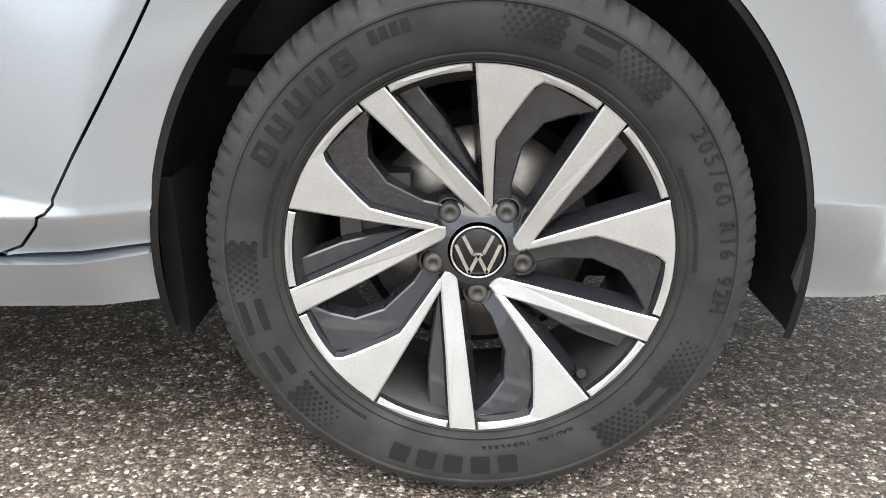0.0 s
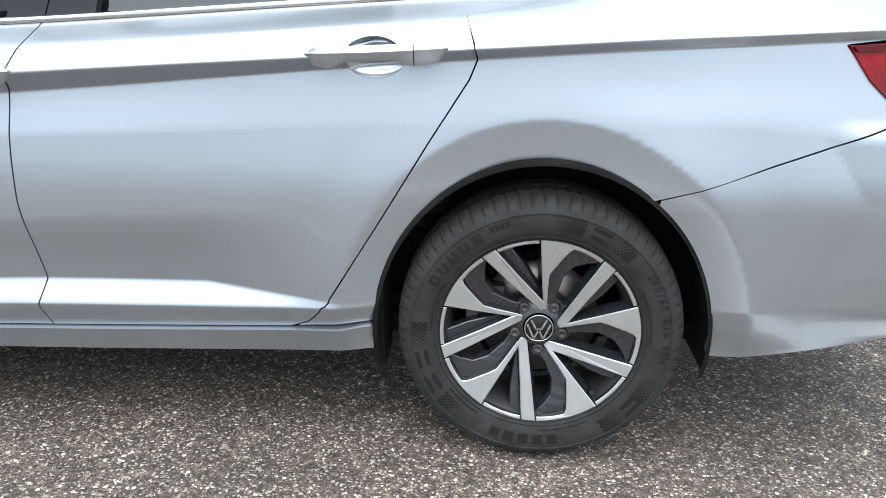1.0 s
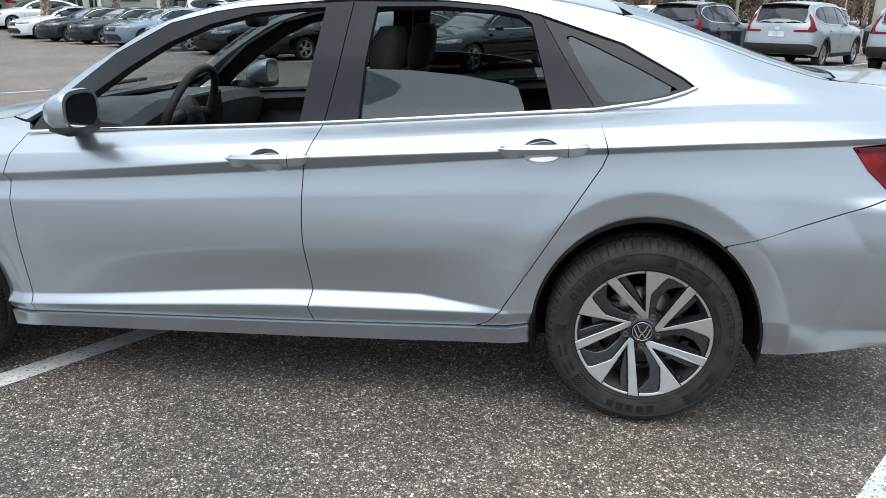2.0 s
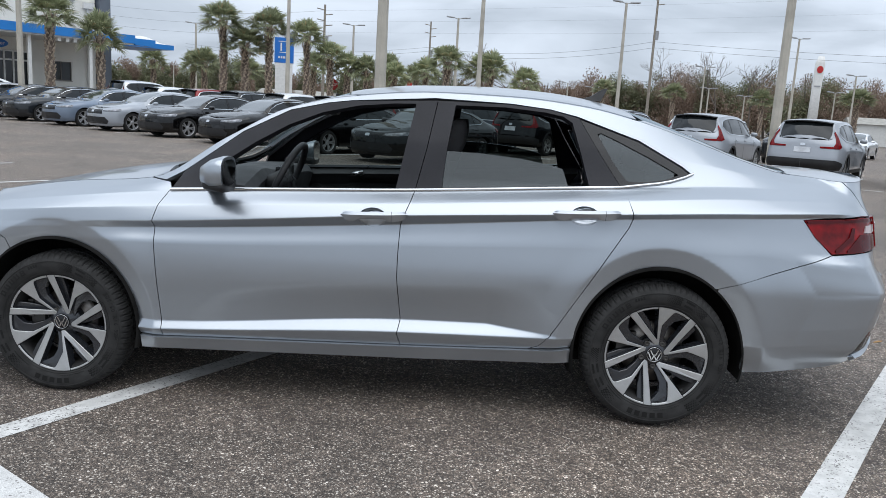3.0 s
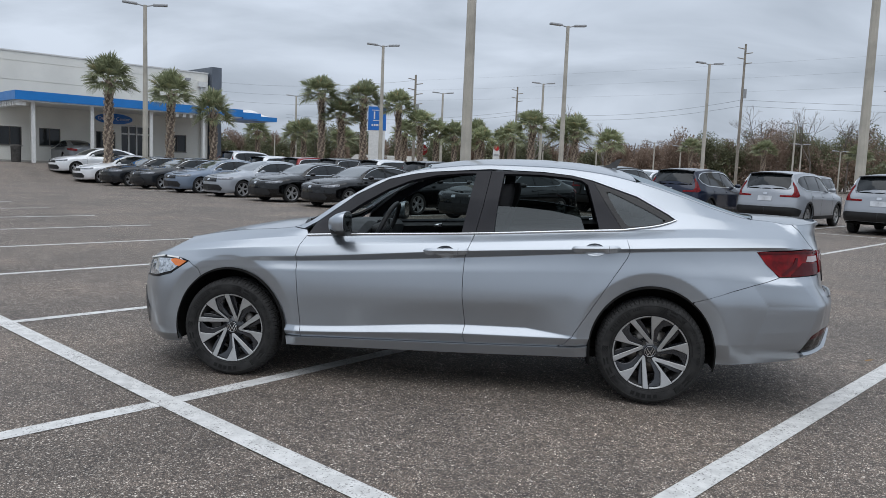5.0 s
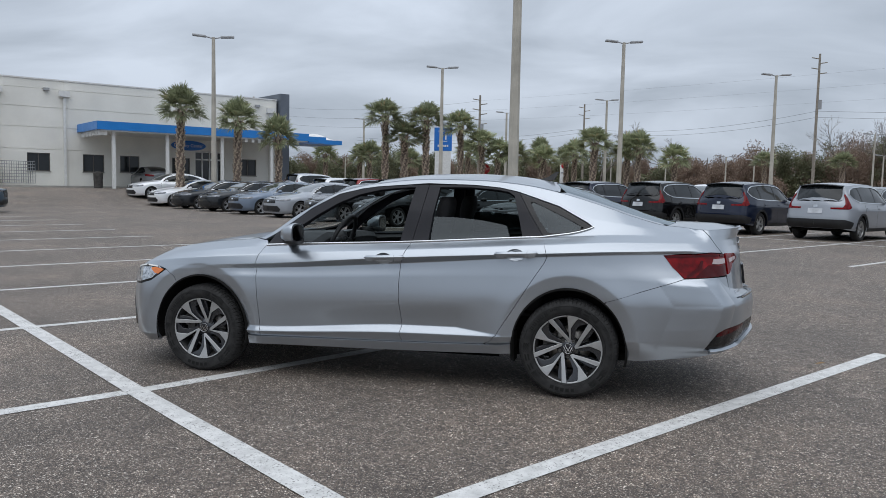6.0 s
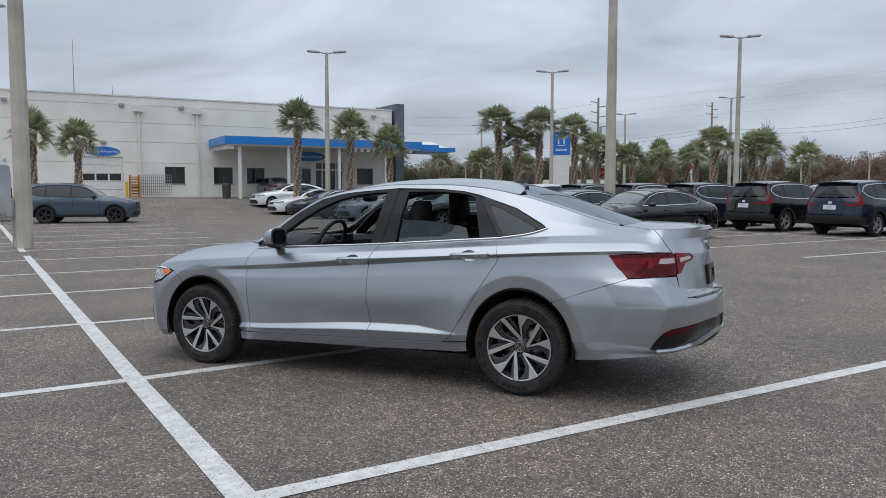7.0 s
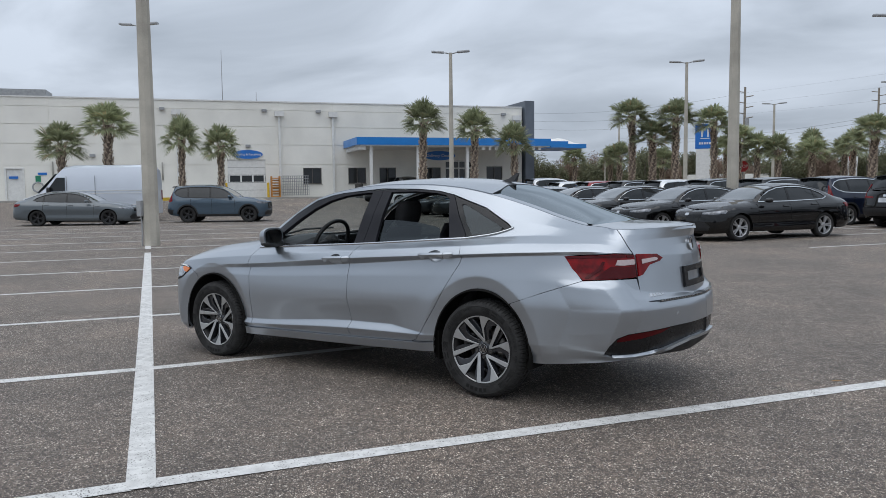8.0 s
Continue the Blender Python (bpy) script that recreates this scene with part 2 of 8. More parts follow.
M_SIGNBLUE = varied("blue_sign_face", (0.015, 0.16, 0.55), 0.3, spread=0.04, relief=0.0)
M_SLATE = varied("slate_grey_cladding", (0.12, 0.14, 0.17), 0.5, spread=0.1, scale=1.0)
M_ALU = varied("bronze_window_frame", (0.12, 0.11, 0.10), 0.4, 0.5)
M_CONCRETE = varied("grey_concrete", (0.36, 0.35, 0.32), 0.85, spread=0.16, scale=2.0, fine=120.0, relief=0.3, dist=0.004)
M_POLE = varied("weathered_concrete_pole", (0.46, 0.43, 0.37), 0.85, spread=0.18, scale=1.2, fine=40.0, relief=0.3, dist=0.006)
M_LUM = varied("grey_luminaire", (0.42, 0.43, 0.44), 0.5, 0.3)
M_WOODPOLE = varied("creosote_wood_pole", (0.27, 0.24, 0.20), 0.9, spread=0.25)
M_CABLE = varied("black_cable", (0.03, 0.03, 0.03), 0.7)
M_BARK = varied("palm_trunk_bark", (0.16, 0.120, 0.095), 0.95, spread=0.3, scale=7.0, fine=40.0, relief=0.7, dist=0.02)
M_BOOT = varied("dry_palm_boots", (0.44, 0.355, 0.275), 0.95, spread=0.45, scale=12.0)
M_ORANGE = varied("orange_timber", (0.55, 0.25, 0.06), 0.7)
M_GALV = varied("galvanised_mesh", (0.30, 0.31, 0.32), 0.5, 0.6)
M_YELLOWPOST = varied("yellow_bollard_paint", (0.65, 0.42, 0.02), 0.5)
M_GREEN = varied("green_sign_paint", (0.02, 0.22, 0.12), 0.4)
M_RED = varied("red_sign_paint", (0.50, 0.02, 0.02), 0.4)
M_GREY = varied("grey_box_paint", (0.33, 0.34, 0.35), 0.5)
M_DRYLEAF = varied("dry_leaf", (0.30, 0.17, 0.06), 0.8)
M_PLATE = varied("pale_plate", (0.55, 0.57, 0.60), 0.5)


def leaf_material(name, a, bcol, dead):
    m, n, l, b = material(name)
    geo = n.new("ShaderNodeNewGeometry")
    oi = n.new("ShaderNodeObjectInfo")
    c = ramp(n, l, geo.outputs["Random Per Island"], [(0.0, a), (0.72, bcol), (0.93, bcol), (0.97, dead)])
    hue = ramp(n, l, oi.outputs["Random"], [(0.0, 0.8), (1.0, 1.15)])
    l.new(mixed(n, l, 1.0, c, hue, "MULTIPLY"), b.inputs["Base Color"])
    setp(b, Roughness=0.55)
    # thin leaves pass some light
    tl, mx = n.new("ShaderNodeBsdfTranslucent"), n.new("ShaderNodeMixShader")
    mx.inputs[0].default_value = 0.35
    l.new(mixed(n, l, 1.0, c, hue, "MULTIPLY"), tl.inputs["Color"])
    l.new(b.outputs[0], mx.inputs[1]); l.new(tl.outputs[0], mx.inputs[2])
    l.new(mx.outputs[0], n["Material Output"].inputs["Surface"])
    return m


M_FROND = leaf_material("palm_frond", (0.19, 0.215, 0.115), (0.39, 0.42, 0.255), (0.42, 0.34, 0.19))
M_LEAF = leaf_material("oak_foliage", (0.10, 0.11, 0.060), (0.21, 0.215, 0.120), (0.17, 0.13, 0.07))
M_BROWN = leaf_material("bare_winter_twigs", (0.24, 0.165, 0.120), (0.36, 0.26, 0.195), (0.30, 0.24, 0.16))
M_TWIG = varied("grey_bark", (0.16, 0.135, 0.115), 0.95, spread=0.25, relief=0.4)


# ---- building blocks ----
def empty(name, m=None):
    e = new(name)
    e.empty_display_size = 0.2
    if m is not None:
        e.matrix_basis = m
    return e


def part_v(name, verts, faces, mat, parent=None, label="", smooth=False, mat2=None, ids=None):
    """One mesh object out of arrays, under a thing or a part."""
    me = bpy.data.meshes.new(name)
    me.from_pydata([tuple(map(float, v)) for v in verts], [], [tuple(map(int, f)) for f in faces])
    me.materials.append(mat)
    if mat2 is not None:
        me.materials.append(mat2)
        me.polygons.foreach_set("material_index", np.asarray(ids, dtype=np.int32))
    if smooth:
        me.polygons.foreach_set("use_smooth", np.ones(len(me.polygons), dtype=bool))
    me.update()
    ob = new(name, me)
    ob.parent = parent
    if label:
        ob["label"] = label
    return ob


def part(name, bm, mat, parent=None, label="", smooth=False):
    me = bpy.data.meshes.new(name)
    bm.to_mesh(me)
    bm.free()
    me.materials.append(mat)
    if smooth:
        me.polygons.foreach_set("use_smooth", np.ones(len(me.polygons), dtype=bool))
    ob = new(name, me)
    ob.parent = parent
    if label:
        ob["label"] = label
    return ob


def box_bm(size, at=(0, 0, 0), bevel=0.0, turn=None, bm=None, segments=2):
    b2 = bmesh.new()
    bmesh.ops.create_cube(b2, size=1.0)
    bmesh.ops.scale(b2, vec=size, verts=b2.verts)
    if bevel:
        bmesh.ops.bevel(b2, geom=b2.edges[:], offset=bevel, segments=segments, affect="EDGES", profile=0.6)
    if turn is not None:
        bmesh.ops.transform(b2, matrix=turn, verts=b2.verts)
    bmesh.ops.translate(b2, vec=at, verts=b2.verts)
    if bm is None:
        return b2
    me = bpy.data.meshes.new("join")
    b2.to_mesh(me)
    b2.free()
    bm.from_mesh(me)
    bpy.data.meshes.remove(me)
    return bm


def lathe(profile, n=48, axis="y", close=False):
    """Turn a profile of (along the axis, radius) about an axis through the origin: verts and faces."""
    v, f = [], []
    k = len(profile)
    for i in range(n):
        a = 2 * math.pi * i / n
        for d, r in profile:
            p = (r * math.cos(a), d, r * math.sin(a)) if axis == "y" else (r * math.cos(a), r * math.sin(a), d)
            v.append(p)
    for i in range(n):
        j = (i + 1) % n
        for q in range(k - 1 if not close else k):
            w = (q + 1) % k
            f.append((i * k + q, j * k + q, j * k + w, i * k + w))
    return np.array(v), f


def tube(points, radius, n=8, caps=True):
    """A round bar along points; radius a number or one a point."""
    pts = [Vector(p) for p in points]
    rad = [radius] * len(pts) if isinstance(radius, (int, float)) else radius
    v, f = [], []
    up = Vector((0, 0, 1))
    for i, p in enumerate(pts):
        d = (pts[min(i + 1, len(pts) - 1)] - pts[max(i - 1, 0)]).normalized()
        side = d.cross(up if abs(d.z) < 0.95 else Vector((1, 0, 0))).normalized()
        top = side.cross(d)
        for k in range(n):
            a = 2 * math.pi * k / n
            v.append(p + (side * math.cos(a) + top * math.sin(a)) * rad[i])
    for i in range(len(pts) - 1):
        for k in range(n):
            f.append((i * n + k, i * n + (k + 1) % n, (i + 1) * n + (k + 1) % n, (i + 1) * n + k))
    if caps:
        f.append(tuple(range(n))[::-1])
        f.append(tuple((len(pts) - 1) * n + k for k in range(n)))
    return v, f


def join(*pieces):
    """Put pieces of (verts, faces) together."""
    v, f = [], []
    for pv, pf in pieces:
        o = len(v)
        v += [tuple(p) for p in pv]
        f += [tuple(i + o for i in q) for q in pf]
    return v, f


def lettering(name, text, size, depth, mat, parent, m, spacing=1.0):
    """Raised letters in the built-in font, as one mesh."""
    cu = bpy.data.curves.new(name, "FONT")
    cu.body, cu.size, cu.extrude, cu.align_x, cu.align_y = text, size, depth, "CENTER", "CENTER"
    cu.space_character = spacing
    tmp = new("tmp", cu)
    dg = bpy.context.evaluated_depsgraph_get()
    me = bpy.data.meshes.new_from_object(tmp.evaluated_get(dg))
    bpy.data.objects.remove(tmp)
    bpy.data.curves.remove(cu)
    me.transform(m)
    me.materials.clear()
    me.materials.append(mat)
    me.name = name
    ob = new(name, me)
    ob.parent = parent
    return ob


# ---- the ground and the plan of the car park ----
A_DIR, B_DIR = np.array([-0.829, 0.560]), np.array([0.560, 0.829])
STALL = 2.743
C0 = np.array([-0.47, -2.15])
WALL, F_DIR, N_DIR = np.array([-26.3, 45.2]), np.array([0.609, 0.793]), np.array([0.793, -0.609])


def smooth01(t):
    t = np.clip(t, 0.0, 1.0)
    return t * t * (3 - 2 * t)


def ground_z(x, y):
    x, y = np.asarray(x, float), np.asarray(y, float)
    near = -0.012 - 0.036 * smooth01((0.3 - x) / 3.3)
    d = (x - WALL[0]) * N_DIR[0] + (y - WALL[1]) * N_DIR[1]
    s = (x - WALL[0]) * F_DIR[0] + (y - WALL[1]) * F_DIR[1]
    rise = 0.78 * smooth01((13.0 - d) / 8.0) * smooth01((12.0 - s) / 9.0) * smooth01((d + 60) / 20.0) * smooth01((s + 80) / 30.0)
    return near + rise


def gz(x, y):
    return float(ground_z(x, y))


def build_ground():
    def axis(lo, hi):
        core = np.arange(lo, hi + 0.01, 1.0)
        far = np.array([4, 12, 30, 70, 150, 320, 700, 1500.0])
        return np.concatenate([(lo - far)[::-1], core, hi + far])
    xs, ys = axis(-60, 30), axis(-16, 80)
    X, Y = np.meshgrid(xs, ys, indexing="ij")
    V = np.stack([X, Y, ground_z(X, Y)], -1).reshape(-1, 3)
    ny = len(ys)
    I = np.arange(len(xs) * ny).reshape(len(xs), ny)
    F = np.stack([I[:-1, :-1], I[1:, :-1], I[1:, 1:], I[:-1, 1:]], -1).reshape(-1, 4)
    g = part_v("ground", V, F, M_ASPHALT, smooth=True)
    tagged(g, "brown-grey chip-seal asphalt of a car park with light stones", "ground", kind="structure")


def strip(name, p, q, width, mat, label, lift=0.004, step=0.6, parent=None):
    p, q = np.array(p, float), np.array(q, float)
    d = (q - p) / np.linalg.norm(q - p)
    nrm = np.array([-d[1], d[0]])
    k = max(2, int(np.linalg.norm(q - p) / step) + 1)
    v, f = [], []
    for i in range(k):
        c = p + (q - p) * i / (k - 1)
        for sgn in (-0.5, 0.5):
            e = c + nrm * width * sgn
            v.append((e[0], e[1], gz(*e) + lift))
        if i:
            a = 2 * i
            f.append((a - 2, a - 1, a + 1, a))
    ob = part_v(name, v, f, mat, parent)
    return tagged(ob, label, "road marking", "parking lines", "structure")


def plan(i, depth):
    """A point of the stall grid: i stalls along the spine line, depth metres across it."""
    return C0 + A_DIR * STALL * i + B_DIR * depth


def build_lines():
    lab = "worn white painted parking line on the asphalt"
    strip("parking_line", plan(0.015, 0), plan(5.42, 0), 0.135, M_LINE, lab, 0.006)
    strip("parking_line", plan(5.85, 0), plan(13.0, 0), 0.135, M_LINE, lab, 0.006)
    turn = np.array([math.cos(radians(55.7)), math.sin(radians(55.7))])
    strip("parking_line", plan(.035, 0.04), plan(.035, 0) + turn * 5.3, 0.125, M_LINE, lab)
    strip("parking_line", plan(.035, -0.04), plan(.035, -5.3), 0.125, M_LINE, lab)
    for i in range(1, 13):
        w = 0.12 if i < 2 else 0.10
        end = plan(i, 5.25) if i > 1 else plan(i, 0) + np.array([math.cos(radians(58)), math.sin(radians(58))]) * 5.25
        strip("parking_line", plan(i, 0.06), end, w, M_LINE, lab)
        strip("parking_line", plan(i, -0.06), plan(i, -5.25), w, M_LINE, lab)
    # the facing block of stalls
    spine = np.array([3.3, 19.3])
    strip("parking_line", spine + A_DIR * STALL * 3, spine - A_DIR * STALL * 5, 0.11, M_LINE, lab, 0.006)
    for j in range(-3, 6):
        p = spine - A_DIR * STALL * j
        strip("parking_line", p - B_DIR * 0.06, p - B_DIR * 6.6, 0.10, M_LINE, lab)
        strip("parking_line", p + B_DIR * 0.06, p + B_DIR * 5.3, 0.10, M_LINE, lab)
    for n in range(3, 10):
        p = np.array([-2.71, 14.71]) + A_DIR * STALL * 1.08 * (n - 2)
        strip("parking_line", p, p + B_DIR * 5.0, 0.10, M_LINE, lab)


build_ground()
build_lines()

# ---- panelled shells: a wrapped side surface and a top surface, cut into panels ----
def curve(xs, ys):
    """A smooth curve through few points that does not overshoot."""
    xs, ys = np.asarray(xs, float), np.asarray(ys, float)
    h, d = np.diff(xs), np.diff(ys) / np.diff(xs)
    m = np.zeros(len(xs))
    m[0], m[-1] = d[0], d[-1]
    for i in range(1, len(xs) - 1):
        if d[i - 1] * d[i] > 0:
            w1, w2 = 2 * h[i] + h[i - 1], h[i] + 2 * h[i - 1]
            m[i] = (w1 + w2) / (w1 / d[i - 1] + w2 / d[i])

    def at(x):
        x = np.clip(np.asarray(x, float), xs[0], xs[-1])
        k = np.clip(np.searchsorted(xs, x) - 1, 0, len(h) - 1)
        t = (x - xs[k]) / h[k]
        return (ys[k] * (1 + 2 * t) * (1 - t) ** 2 + h[k] * m[k] * t * (1 - t) ** 2 + ys[k + 1] * t * t * (3 - 2 * t) + h[k] * m[k + 1] * t * t * (t - 1))
    return at


def loop_points(loop):
    return np.asarray(loop, float)


def inside(loops, P):
    """Even-odd test of points against closed loops."""
    r = np.zeros(len(P), bool)
    for L in loops:
        a, b = L, np.roll(L, -1, 0)
        for (x0, y0), (x1, y1) in zip(a, b):
            if y0 == y1:
                continue
            c = ((y0 > P[:, 1]) != (y1 > P[:, 1])) & (P[:, 0] < (x1 - x0) * (P[:, 1] - y0) / (y1 - y0) + x0)
            r ^= c
    return r


def nearest(loops, P):
    best = np.full(len(P), 1e9)
    out = P.copy()
    for L in loops:
        a, b = L, np.roll(L, -1, 0)
        for p, q in zip(a, b):
            d = q - p
            k = d @ d
            if k < 1e-12:
                continue
            t = np.clip(((P - p) @ d) / k, 0, 1)
            c = p + t[:, None] * d
            e = np.hypot(*(P - c).T)
            m = e < best
            best[m], out[m] = e[m], c[m]
    return best, out


def panel_grid(loops, res, shrink=0.0, rows=None):
    """Cells of a grid inside the loops, their rim laid onto the outline: 2-D points and quads."""
    loops = [loop_points(L) for L in loops]
    lo, hi = np.min([L.min(0) for L in loops], 0), np.max([L.max(0) for L in loops], 0)
    rx, rz = (res, res) if isinstance(res, (int, float)) else res
    xs, zs = np.arange(lo[0] - rx, hi[0] + 2 * rx, rx), np.arange(lo[1] - rz, hi[1] + 2 * rz, rz)
    if rows is not None:
        zs = rows[(rows > lo[1] - 0.03) & (rows < hi[1] + 0.03)]
    X, Z = np.meshgrid(xs, zs, indexing="ij")
    nz = len(zs)
    I = np.arange(len(xs) * nz).reshape(len(xs), nz)
    Q = np.stack([I[:-1, :-1], I[1:, :-1], I[1:, 1:], I[:-1, 1:]], -1).reshape(-1, 4)
    P = np.stack([X, Z], -1).reshape(-1, 2)
    Q = Q[inside(loops, P[Q].mean(1))]
    used, inv = np.unique(Q, return_inverse=True)
    P, Q = P[used], inv.reshape(-1, 4)
    E = np.concatenate([Q[:, [0, 1]], Q[:, [1, 2]], Q[:, [2, 3]], Q[:, [3, 0]]])
    key = np.sort(E, 1)
    _, idx, cnt = np.unique(key, axis=0, return_index=True, return_counts=True)
    rim_edges = E[idx[cnt == 1]]
    rim = np.unique(rim_edges)
    _, near = nearest(loops, P[rim])
    P[rim] = near
    for L in loops:
        for c in L:
            d = np.hypot(*(P[rim] - c).T)
            k = np.argmin(d)
            if d[k] < 0.7 * max(rx, rz):
                P[rim[k]] = c
    # ease the cells next to the rim
    free = np.setdiff1d(np.arange(len(P)), rim)
    if len(free):
        nb = np.zeros_like(P)
        ct = np.zeros(len(P))
        np.add.at(nb, E[:, 0], P[E[:, 1]]); np.add.at(ct, E[:, 0], 1)
        np.add.at(nb, E[:, 1], P[E[:, 0]]); np.add.at(ct, E[:, 1], 1)
        bd = np.isin(np.arange(len(P)), np.unique(Q[np.isin(Q, rim).any(1)]))
        mv = np.intersect1d(free, np.nonzero(bd)[0])
        P[mv] = nb[mv] / ct[mv][:, None]
    if shrink:
        pull_in(P, rim_edges, shrink)
    return P, Q, rim_edges


def pull_in(P, edges, shrink):
    """Draws a panel's rim in by half a gap, square to the outline."""
    d = P[edges[:, 1]] - P[edges[:, 0]]
    nrm = np.stack([-d[:, 1], d[:, 0]], -1) / np.maximum(np.hypot(*d.T), 1e-9)[:, None]
    acc = np.zeros_like(P)
    np.add.at(acc, edges[:, 0], nrm)
    np.add.at(acc, edges[:, 1], nrm)
    rim = np.unique(edges)
    ln = np.hypot(*acc[rim].T)
    P[rim] += acc[rim] / np.maximum(ln, 0.6)[:, None] * shrink


def panel(name, loops, place, inward, mat, parent, res=0.02, gap=0.0017, skirt=0.014, mirror=None, label="", lift=0.0, warp=None, exact=False):
    """A panel cut out of a surface: place maps 2-D points to 3-D, inward gives the way into the car."""
    if warp is None:
        P, Q, rim = panel_grid(loops, res, gap)
    else:
        # the grid's rows run along the body's feature lines
        P, Q, rim = panel_grid([warp.flatten(L) for L in loops], res, 0.0, warp.rows)
        P = warp.lift(P)
        pull_in(P, rim, gap)
    exact = exact or warp is not None
    V, N = place(P), inward(P)
    V = V - N * lift
    F = [tuple(q) for q in Q]
    nv = len(V)
    ridx = np.unique(rim)
    look_up = {int(r): nv + k for k, r in enumerate(ridx)}
    V2 = np.concatenate([V, V[ridx], V[ridx] + N[ridx] * skirt]) if skirt else V
    nr = len(ridx)
    if skirt:
        F += [(look_up[int(b)], look_up[int(a)], look_up[int(a)] + nr, look_up[int(b)] + nr) for a, b in rim]
    # outward faces
    a, b, c = V[Q[len(Q) // 2][0]], V[Q[len(Q) // 2][1]], V[Q[len(Q) // 2][2]]
    if np.cross(b - a, c - a) @ N[Q[len(Q) // 2][0]] > 0:
        F = [f[::-1] for f in F]
    obs = []
    for flip in ([False, True] if mirror is not None else [False]):
        W, G = V2.copy(), F
        if flip:
            W[:, 1] = 2 * mirror - W[:, 1]
            G = [f[::-1] for f in F]
        ob = part_v(name, W, G, mat, parent, label)
        sm = np.zeros(len(G), bool)
        sm[:len(Q)] = True
        ob.data.polygons.foreach_set("use_smooth", sm)
        if exact:
            nn = np.zeros_like(W)
            nn[:nv] = -N
            if flip:
                nn[:, 1] *= -1
            ob.data.normals_split_custom_set_from_vertices([tuple(q) for q in nn])
        obs.append(ob)
    return obs


class Shell:
    """The skin of a car. The side wraps from the nose's middle round the flank to the tail's middle: s runs along it, z is height.
    keys: curves of height and inset, from the sill to the roof's edge; the top is a loft from that edge to the middle line."""

    def __init__(self, ctrl, keys, edge, centre, mid_y, wheels, arch, flare, swell=0.0, power=2.2, flat=0.0, tall=1.0):
        c = np.asarray(ctrl, float)
        t = np.concatenate([[0], np.cumsum(np.hypot(*np.diff(c, axis=0).T))])
        fx, fy = curve(t, c[:, 0]), curve(t, c[:, 1])
        tt = np.linspace(0, t[-1], 900)
        px, py = fx(tt), fy(tt)
        for _ in range(30):
            px[1:-1], py[1:-1] = (px[:-2] + 2 * px[1:-1] + px[2:]) / 4, (py[:-2] + 2 * py[1:-1] + py[2:]) / 4
        arc = np.concatenate([[0], np.cumsum(np.hypot(np.diff(px), np.diff(py)))])
        zero = np.interp(0.0, px[(py < mid_y - 0.7)], arc[(py < mid_y - 0.7)])
        self.s, self.px, self.py = arc - zero, px, py
        tx, ty = np.gradient(px, self.s), np.gradient(py, self.s)
        ln = np.hypot(tx, ty)
        nx, ny = -ty / ln, tx / ln
        for _ in range(60):
            nx[1:-1], ny[1:-1] = (nx[:-2] + nx[1:-1] + nx[2:]) / 3, (ny[:-2] + ny[1:-1] + ny[2:]) / 3
        ln = np.hypot(nx, ny)
        self.nx, self.ny = nx / ln, ny / ln
        self.s0, self.s1 = self.s[0], self.s[-1]
        S = np.linspace(self.s0, self.s1, 640)
        zk = [curve(k[0], k[1])(S) for k in keys]
        ok = [curve(k[0], k[2])(S) for k in keys]
        ze, oe = curve(edge[0], edge[1])(S), curve(edge[0], edge[2])(S)
        zk.append(0.5 * (zk[-1] + ze)); ok.append(ok[-1] + 0.42 * (oe - ok[-1]))
        zk.append(ze); ok.append(oe)
        Z, O = np.array(zk).T, np.array(ok).T
        for i in range(1, Z.shape[1]):
            Z[:, i] = np.maximum(Z[:, i], Z[:, i - 1] + 0.004)
        if swell:
            # the lower fold narrows to a point ahead of the rear wheel
            w = np.clip((S + 0.74) / 0.31, 0, 1) * smooth01((0.25 - S) / 0.3)
            Z[:, 3] += w * (Z[:, 2] + 0.010 - Z[:, 3])
            O[:, 3] += w * (O[:, 2] + 0.001 - O[:, 3])
        self.Z = Z
        self.wk = Z[:, 0].mean() + np.concatenate([[0], np.cumsum(np.minimum(np.diff(Z, axis=1).max(0), 0.20))])
        wl = self.wk
        self.zlo, self.zhi = wl[0] - 0.05, wl[-1] + 0.02
        self.zg = np.linspace(self.zlo, self.zhi, 520)
        marks = [wl[0] - 0.03, wl[0] - 0.015]
        for i, w in enumerate(wl):
            marks += [w - 0.0045, w, w + 0.0045] if 0 < i else [w]
            if i + 1 < len(wl):
                n = int(math.ceil((wl[i + 1] - w - 0.009) / 0.013))
                marks += list(np.linspace(w + 0.0045, wl[i + 1] - 0.0045, n + 1)[1:-1]) if n > 1 else []
        marks = sorted(marks + [wl[-1] + 0.015, wl[-1] + 0.03])
        self.rows = np.array([m for i, m in enumerate(marks) if i == 0 or m - marks[i - 1] > 0.002])
        T = np.empty((len(S), len(self.zg)))
        for i in range(len(S)):
            zz = np.interp(self.zg, wl, Z[i])
            share = 0.2 + (0.75 * np.interp(zz, Z[i, 3:7], [0, 1, 1, 0]) if swell else 0)
            T[i] = share * curve(Z[i], O[i])(zz) + (1 - share) * np.interp(zz, Z[i], O[i])
        for _ in range(1):
            T[:, 1:-1] = (T[:, :-2] + 2 * T[:, 1:-1] + T[:, 2:]) / 4
        self.S, self.T, self.wheels, self.arch, self.flare, self.swell, self.tall = S, T, wheels, arch, flare, swell, tall
        self.bottom = lambda s: np.interp(s, S, Z[:, 0])
        self.edge_z = lambda s: np.interp(s, S, Z[:, -1])
        self.key_z = [(lambda s, i=i: np.interp(s, S, Z[:, i])) for i in range(Z.shape[1])]
